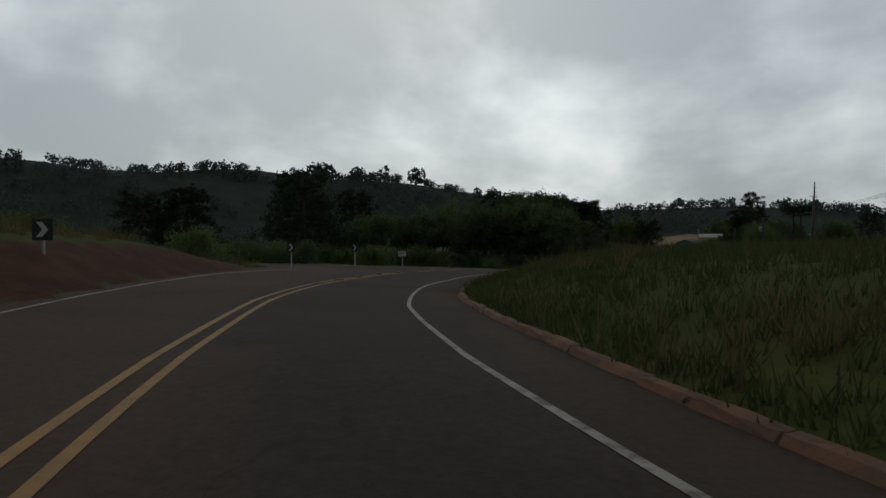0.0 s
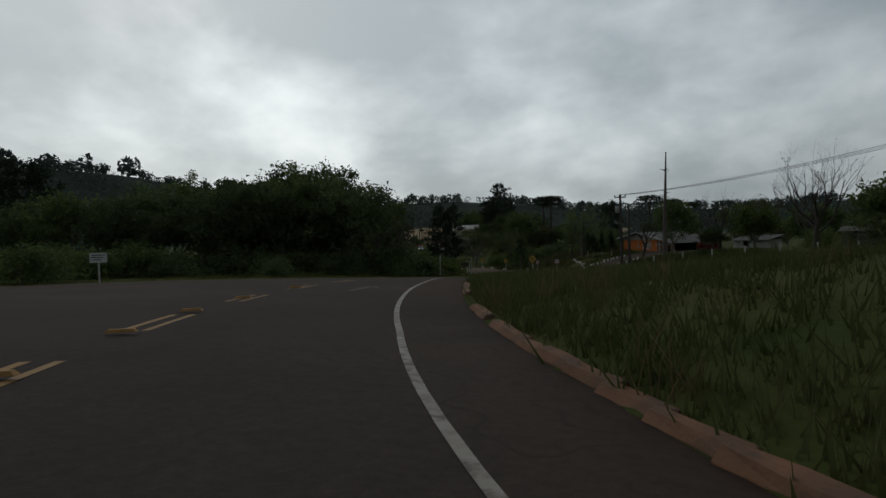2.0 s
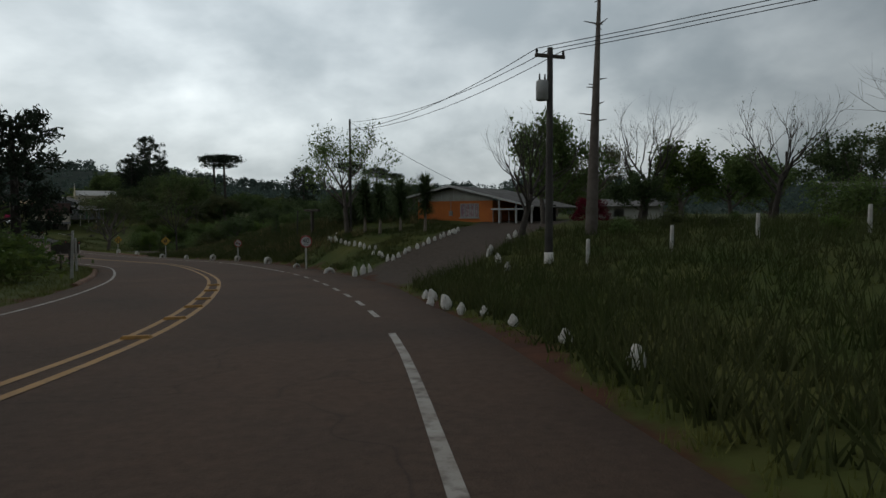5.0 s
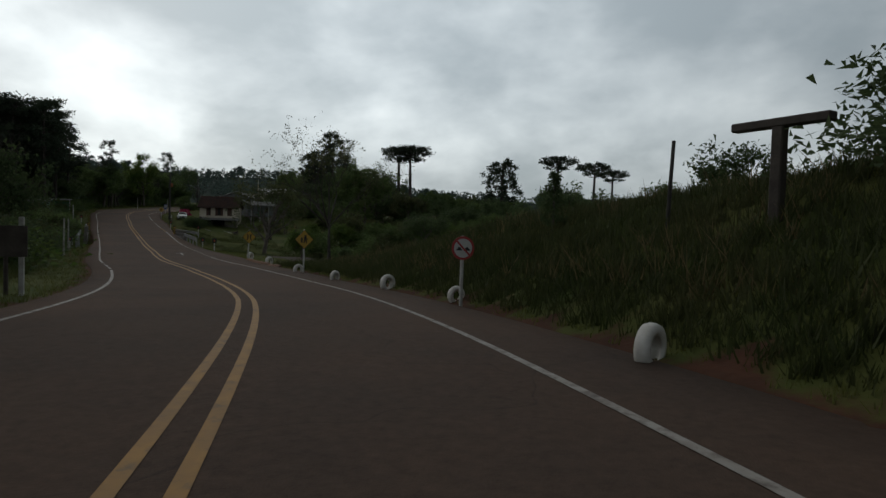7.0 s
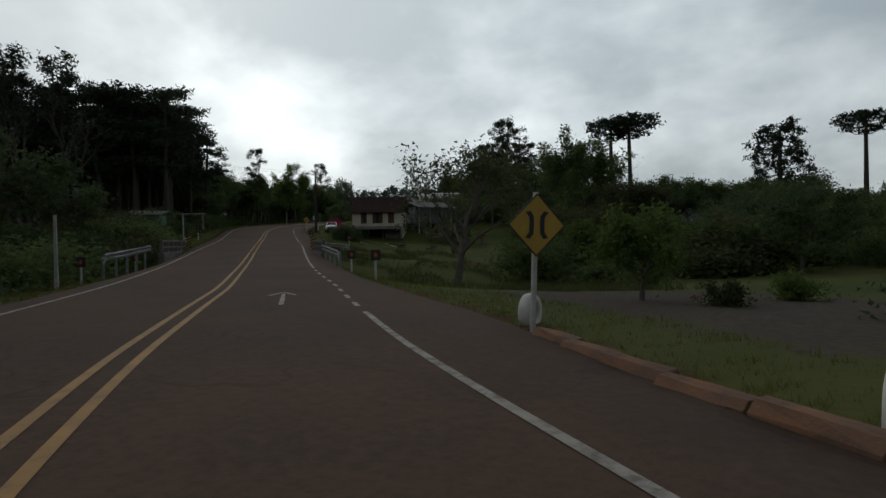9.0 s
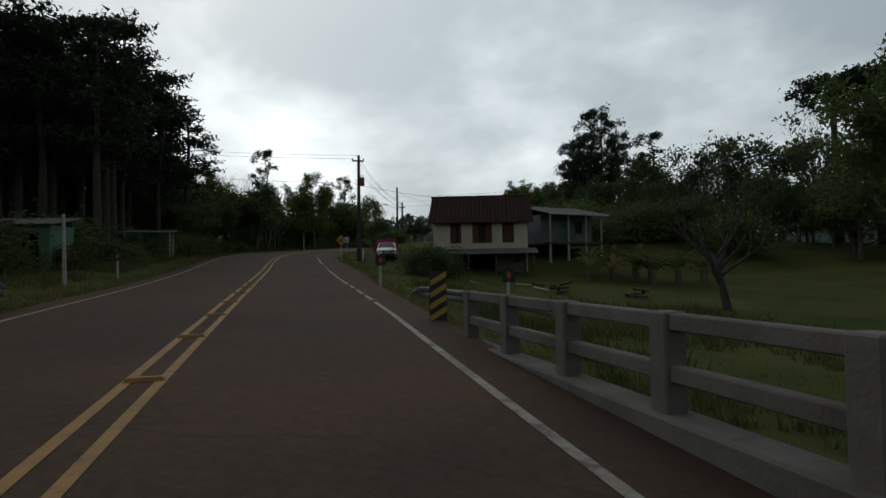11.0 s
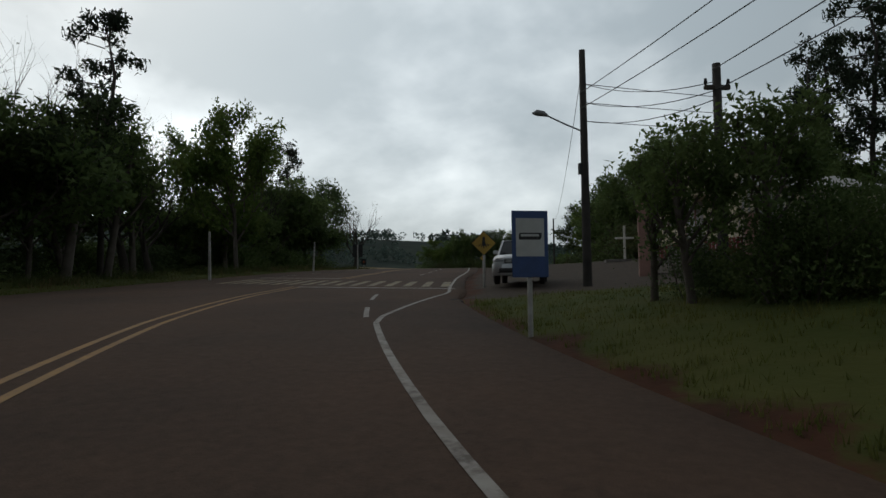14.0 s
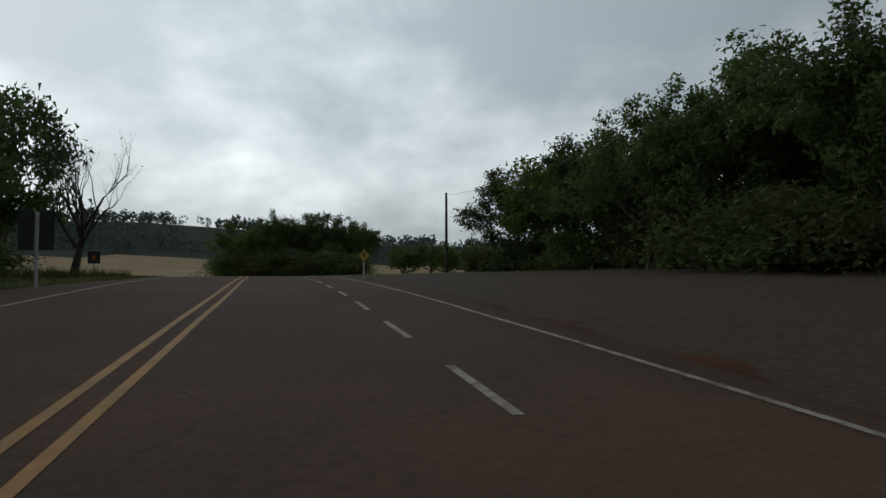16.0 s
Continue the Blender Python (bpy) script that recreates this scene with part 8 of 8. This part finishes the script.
# yards on the right
plant("azalea", -79.3, 111.2, 0.98, 0, wide=1.15)
plant("round", -76.4, 117.1, 0.36, 1, label="small clipped tree against the grey wall")
plant("round", -83.2, 122.0, 0.48, 0, label="dark rounded tree beside the porch")
grove("bush", 12, (200, 216), (13, 19), (0.7, 1.2), 30, gap=1.3, group="shrubs on the slope below the grey house")
for x, y, h in ((-87.2, 121.4, 0.9), (-86.0, 120.4, 1.0), (-85.1, 119.5, 0.95), (-88.4, 122.6, 0.75), (-84.4, 120.6, 1.0), (-86.4, 122.4, 1.0)):
    plant("thicket", x, y, h * 0.62, 10 + int(h * 20) % 4, wide=0.95, group="shrubs by the bus stop")
for x, y, h in ((-89.3, 122.9, 0.4), (-88.7, 122.0, 0.43), (-87.6, 122.0, 0.46)):
    plant("thin", x, y, h, 0, group="young trees by the bus stop", label="young slender tree with feathery leaves by the bus stop")
plant("bare", 20.3, 11.0, 1.4, 1, wide=1.1)
plant("round", 26.0, 14.0, 1.1, 1)
plant("broadleaf", 31.0, 12.0, 1.0, 0)
for k in range(16):
    plant("banana", -60.0 + 1.15 * (k % 6) - 0.4 * (k // 6), 103.0 + 1.3 * (k // 6) + 0.7 * (k % 3), 0.8 + 0.06 * (k % 5), k % 4, group="banana patch")
for s, o, h in ((196.4, 9.8, 0.45), (197.6, 10.6, 0.5), (199.0, 9.9, 0.42), (200.2, 10.8, 0.45)):
    plant("thicket", *spot(s, o), h, 1 + 4 * (int(s) % 2), wide=1.1, group="shrubs before the wooden house")
grove("broadleaf", 26, (190, 240), (32, 62), (0.75, 1.0), 34, gap=4, group="woods behind the houses")
grove("round", 10, (180, 215), (40, 60), (0.75, 1.05), 35, gap=4, group="woods behind the houses")
grove("pine", 7, (246, 262), (27, 42), (0.6, 0.8), 36, variants=3, gap=2.6, group="pines behind the chapel")
grove("grand", 12, (262, 300), (20, 46), (0.75, 1.05), 37, gap=3, group="woods beside the gravel square")
grove("round", 12, (262, 292), (25, 38), (1.1, 1.4), 68, gap=2.6, group="woods beside the gravel square")
for x, y, h, v in ((-76.7, 161.0, 1.15, 0), (-74.7, 160.7, 1.16, 1), (-80.1, 161.8, 0.9, 2), (-73.0, 163.5, 1.1, 2), (-78.6, 164.7, 1.0, 1), (-74.5, 148.9, 0.78, 0), (-71.5, 150.0, 0.7, 2)):
    plant("pine", x, y, h, v, group="tall pines behind the chapel", wide=0.75)
for x, y, h, v in ((-86.5, 166.0, 0.8, 0), (-83.0, 163.2, 0.88, 2), (-87.5, 172.0, 0.9, 3), (-82.0, 168.5, 0.92, 1), (-79.0, 164.0, 0.88, 0)):
    plant("grand", x, y, h, v, group="woods behind the chapel")
plant("grand", -90.7, 171.8, 1.06, 1)
plant("grand", -94.8, 174.4, 0.9, 3)
plant("round", -98.5, 185.1, 1.65, 2)
plant("broadleaf", -61.3, 137.8, 1.45, 0)
plant("broadleaf", -52.0, 131.0, 1.55, 2)
plant("bare", -46.5, 120.0, 2.0, 1)
grove("thin", 7, (268, 300), (22, 32), (1.1, 1.5), 38, variants=2, gap=3, group="slender trees beside the gravel square")
grove("bush", 22, (268, 305), (19, 25), (1.2, 2.2), 39, gap=1.6, group="undergrowth beside the gravel square", wide=(1.1, 1.5))
for x, y, h, v in ((-145.5, 249.5, 1.1, 0), (-142.0, 253.5, 1.22, 1), (-138.0, 251.0, 1.3, 3), (-134.0, 254.5, 1.32, 0), (-130.5, 251.5, 1.28, 2), (-127.0, 254.5, 1.22, 1), (-124.0, 253.5, 1.08, 3)):
    plant("grand", x, y, h * 0.9, v, wide=1.0, group="clump of trees past the crest")
for k in range(12):
    plant("thicket", -147.0 + 2.1 * k, 246.5 + 1.2 * math.sin(k * 1.7), 1.6 + 0.3 * math.sin(k * 2.1), k % 4, wide=1.3, group="shrubs under the clump past the crest")
for x, y, h, v in ((-112.0, 262.0, 1.5, 0), (-104.0, 255.0, 1.3, 1), (-118.0, 268.0, 1.4, 2), (-98.0, 262.0, 1.5, 3), (-108.0, 246.0, 1.0, 2)):
    plant("round", x, y, h, v, wide=1.3, group="trees past the crest")

# dense shrubs that close the woods' edges down to the ground
grove("thicket", 26, (28, 66), (-34, -17), (0.7, 1.15), 51, gap=1.6, group="shrubs at the junction woods", wide=(1.1, 1.5))
for k in range(26):
    u = k / 25
    plant("thicket", -12 - 34 * u + 1.5 * math.sin(k * 2.3), 1.5 - 20 * u + 1.6 * math.cos(k * 1.7), 0.85 + 0.3 * math.sin(k * 1.3), k % 4, wide=1.4, group="shrubs at the junction woods")
grove("thicket", 16, (60, 100), (-26, -9), (0.5, 0.9), 52, gap=2.0, group="shrubs left of the road", wide=(1.1, 1.4))
grove("thicket", 34, (136, 188), (-17, -7.5), (0.7, 1.2), 53, gap=1.5, group="shrubs left of the bridge", wide=(1.1, 1.5))
grove("thicket", 26, (190, 236), (-15, -9), (0.7, 1.2), 54, gap=1.3, group="shrubs at the left woods", wide=(1.2, 1.6))
grove("thicket", 30, (236, 300), (-24, -14), (0.6, 1.05), 69, gap=1.3, group="shrubs at the left woods", wide=(1.2, 1.6))
grove("thicket", 26, (264, 304), (20, 27), (0.8, 1.4), 55, gap=1.4, group="shrubs beside the gravel square", wide=(1.2, 1.6))
grove("thicket", 24, (150, 172), (18, 38), (0.65, 1.05), 56, gap=1.8, group="shrubs behind the gravel lot", wide=(1.2, 1.6))
grove("thicket", 14, (196, 230), (24, 34), (0.9, 1.4), 57, gap=2.0, group="shrubs behind the houses", wide=(1.2, 1.6))
grove("thicket", 10, (62, 92), (26, 40), (0.7, 1.2), 58, gap=2.2, group="shrubs behind the yard", wide=(1.2, 1.6))
grove("broadleaf", 10, (102, 138), (-32, -13), (0.7, 1.05), 66, gap=3, group="trees behind the verge")
grove("thicket", 16, (104, 138), (-18, -8), (0.7, 1.1), 67, gap=1.8, group="shrubs left of the road", wide=(1.2, 1.5))
for x, y, h in ((-66.5, 96.5, 0.56), (-65.8, 97.1, 0.66), (-67.3, 97.6, 0.63)):
    plant("thicket", x, y, h, 1 + 4 * (int(h * 100) % 2), wide=1.0, group="shrubs before the wooden house", label="dark leafy shrub before the old wooden house")


# ---- grass and weeds, far woods ----
def lift_of(x, y):
    s, o, _, _ = along(x, y)
    l, r = asphalt(s)
    d = np.where(o > 0, o - r, l - o)
    b = 0.05 * np.sin(x * 1.7 + np.sin(y * 1.3)) * np.sin(y * 1.9 + 0.7)
    return ground(x, y) + b * np.clip((d - 0.6) / 2, 0, 1), s, o, d


def turf(name, label, count, s_range, d_range, side, tall, material, seed, blades=5, width=0.02, spread=0.06, bare=0.0, patch=0.0):
    """Tufts of blades over a strip that starts at the asphalt's edge."""
    rng = np.random.default_rng(seed)
    s = rng.uniform(*s_range, count)
    d = d_range[0] + (d_range[1] - d_range[0]) * rng.uniform(0, 1, count) ** 1.35
    k = np.clip(np.searchsorted(RUN, s), 0, len(RUN) - 1)
    l, r = asphalt(s)
    o = r + d if side > 0 else l - d
    x, y = LINE[k, 0] + SIDE[k, 0] * o, LINE[k, 1] + SIDE[k, 1] * o
    z, s2, o2, d2 = lift_of(x, y)
    aside = np.abs((x - 2.2) * 0.83 - (y - 16.0) * 0.36 + 0.6 * np.sin(y * 0.2))
    ok = (d2 > d_range[0] * 0.8) & ~((aside < 2.2) & (y > 9.5) & (y < 30) & (o2 > 0)) & ~((o2 > 0) & (s2 > 236) & (d2 < 17)) & ~((o2 < 0) & (s2 < 29) & (d2 < 2.6)) & ~((o2 > 0) & (s2 > 130) & (s2 < 147) & (d2 > 2.5) & (d2 < 13))
    if patch:
        ok &= (np.sin(x * 0.9 + 1.3 * np.sin(y * 0.7)) + np.sin(y * 1.1 + x * 0.35)) > patch - 1
    x, y, z = x[ok], y[ok], z[ok]
    n = len(x) * blades
    bx, by, bz = [np.repeat(v, blades) for v in (x, y, z)]
    a = rng.uniform(0, 2 * np.pi, n)
    lump = np.repeat(rng.uniform(0.6, 1.3, len(x)), blades)
    h = rng.uniform(*tall, n) * lump
    bx, by = bx + rng.normal(size=n) * spread, by + rng.normal(size=n) * spread
    lean = rng.normal(size=(n, 2)) * 0.38
    wide = width * rng.uniform(0.6, 1.4, n)
    p = np.stack([bx - np.cos(a) * wide, by - np.sin(a) * wide, bz - 0.03], 1)
    q = np.stack([bx + np.cos(a) * wide, by + np.sin(a) * wide, bz - 0.03], 1)
    t = np.stack([bx + lean[:, 0] * h, by + lean[:, 1] * h, bz + h], 1)
    v = np.stack([p, q, t], 1).reshape(-1, 3)
    me = bpy.data.meshes.new(name)
    me.from_pydata(v.tolist(), [], np.arange(3 * n).reshape(-1, 3).tolist())
    me.materials.append(material)
    tagged(new(name, me), label, "grass", kind="stuff")


turf("verge_grass", "short green grass on the road verge", 12000, (-5, 80), (0.15, 7), -1, (0.04, 0.12), M_LEAF["lawn"], 1, 6, 0.009, 0.09)
turf("verge_grass", "short green grass on the road verge", 21000, (70, 235), (0.25, 7), 1, (0.03, 0.1), M_LEAF["lawn"], 2, 6, 0.009, 0.09)
turf("verge_grass", "short green grass on the road verge", 17000, (58, 300), (0.2, 7), -1, (0.04, 0.14), M_LEAF["lawn"], 3, 6, 0.009, 0.09)
turf("tall_grass", "tall green grass on the field bank", 11000, (-9, 47), (0.3, 16), 1, (0.1, 0.34), M_LEAF["grass"], 4, 5, 0.016, 0.1)
turf("tall_grass", "tall green grass in the open field", 7000, (44, 68), (0.3, 24), 1, (0.1, 0.28), M_LEAF["grass"], 14, 5, 0.016, 0.1)
turf("tall_grass", "tall green grass behind the stones", 7000, (66, 90), (0.5, 16), 1, (0.15, 0.5), M_LEAF["grass"], 5, 5, 0.016, 0.1)
turf("tall_grass", "rough tufts of grass on the house bank", 5000, (88, 103), (0.5, 9), 1, (0.06, 0.22), M_LEAF["grass"], 15, 6, 0.012, 0.1, patch=0.7)
turf("bank_weeds", "rank green weeds on the road bank", 9000, (102, 131), (0.5, 10), 1, (0.12, 0.4), M_LEAF["grass"], 6, 5, 0.014, 0.12)
turf("bank_weeds", "dark low weeds on the road bank", 6000, (102, 131), (1.0, 9), 1, (0.1, 0.35), M_LEAF["olive"], 7, 6, 0.022, 0.14)
turf("dry_grass", "dry straw-coloured grass tufts", 500, (-8, 40), (0.4, 7), 1, (0.35, 0.75), M_LEAF["straw"], 8, 12, 0.01, 0.1, patch=1.6)
turf("dry_grass", "dry straw-coloured grass tufts", 900, (-8, 32), (0.8, 9), -1, (0.25, 0.6), M_LEAF["straw"], 9, 10, 0.012, 0.1, patch=1.0)
turf("dry_grass", "dry straw-coloured grass tufts", 500, (98, 128), (1.5, 8), 1, (0.25, 0.55), M_LEAF["straw"], 10, 9, 0.012, 0.1, patch=0.6)
turf("tall_grass", "tall grass at the foot of the woods", 9000, (60, 300), (2.0, 9), -1, (0.2, 0.55), M_LEAF["grass"], 11, 5, 0.018, 0.1, patch=0.8)
turf("tall_grass", "tall grass beside the bridge and yards", 6000, (146, 186), (1.5, 12), 1, (0.12, 0.4), M_LEAF["grass"], 12, 5, 0.018, 0.1, patch=0.8)
turf("dry_grass", "dry straw-coloured grass tufts", 700, (140, 290), (0.8, 5), -1, (0.2, 0.5), M_LEAF["straw"], 13, 9, 0.012, 0.1, patch=1.2)


def far_trees(name, label, count, near, far, material, seed, tall=(5, 12), keep=None, leaves=34):
    """Far tree crowns on the hills, each a loose cloud of small faces."""
    rng = np.random.default_rng(seed)
    az = rng.uniform(-np.pi, np.pi, count)
    out = np.sqrt(rng.uniform(near ** 2, far ** 2, count))
    x, y = MIDDLE[0] - np.sin(az) * out, MIDDLE[1] + np.cos(az) * out
    deg = np.degrees(az)
    ok = np.ones(count, bool) if keep is None else keep(deg, out, x, y)
    x, y = x[ok], y[ok]
    z = ground(x, y)
    h = rng.uniform(*tall, len(x))
    n = len(x) * leaves
    d = rng.normal(size=(n, 3))
    d /= np.linalg.norm(d, axis=1)[:, None]
    r = rng.uniform(0.3, 1.0, n) ** 0.5
    H = np.repeat(h, leaves)
    c = np.stack([np.repeat(x, leaves) + d[:, 0] * r * H * 0.42, np.repeat(y, leaves) + d[:, 1] * r * H * 0.42, np.repeat(z, leaves) + H * (0.5 + 0.5 * d[:, 2] * r)], 1)
    shape = Shape()
    shape.leaves(c, 1.0, rng, 1.3)
    v = np.vstack(shape.v).reshape(-1, 3, 3)
    m = v.mean(1, keepdims=True)
    v = m + (v - m) * (H * 0.2)[:, None, None]
    me = bpy.data.meshes.new(name)
    me.from_pydata(v.reshape(-1, 3).tolist(), [], np.arange(3 * n).reshape(-1, 3).tolist())
    me.materials.append(material)
    tagged(new(name, me), label, "woods", kind="stuff")


# pale blue-green: distance haze is mixed into this leaf colour
M_HAZELEAF = leafmat("haze_tinted_foliage", (0.056, 0.084, 0.074), (0.084, 0.112, 0.092))
clear = lambda deg, out, x, y: ~((deg > 7) & (deg < 37) & (out > 190) & (out < 540))
patchy = lambda deg, out, x, y: clear(deg, out, x, y) & ((np.sin(x / 37) + np.sin(y / 43 + 1) + np.sin((x + y) / 71)) > -0.7)
ridge = lambda deg, out, x, y: (np.sin(deg * 0.9) + np.sin(deg * 0.37 + 2)) > -0.9
far_trees("far_woods", "dark wooded hills in the distance", 9000, 260, 820, M_HAZELEAF, 61, (6, 13), patchy, 20)
far_trees("ridge_trees", "uneven line of trees along the far ridge", 3000, 800, 960, M_HAZELEAF, 62, (7, 16), ridge, 40)
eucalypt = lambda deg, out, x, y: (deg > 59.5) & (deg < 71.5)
far_trees("eucalyptus_row", "row of tall eucalyptus trees on the hill", 500, 905, 935, M_HAZELEAF, 63, (20, 34), eucalypt, 60)

# ---- from plan units to metres ----
for ob in list(scene.objects):
    if ob.parent is None and ob.type not in ("CAMERA", "LIGHT"):
        ob.matrix_basis = Matrix.Scale(UNIT, 4) @ ob.matrix_basis
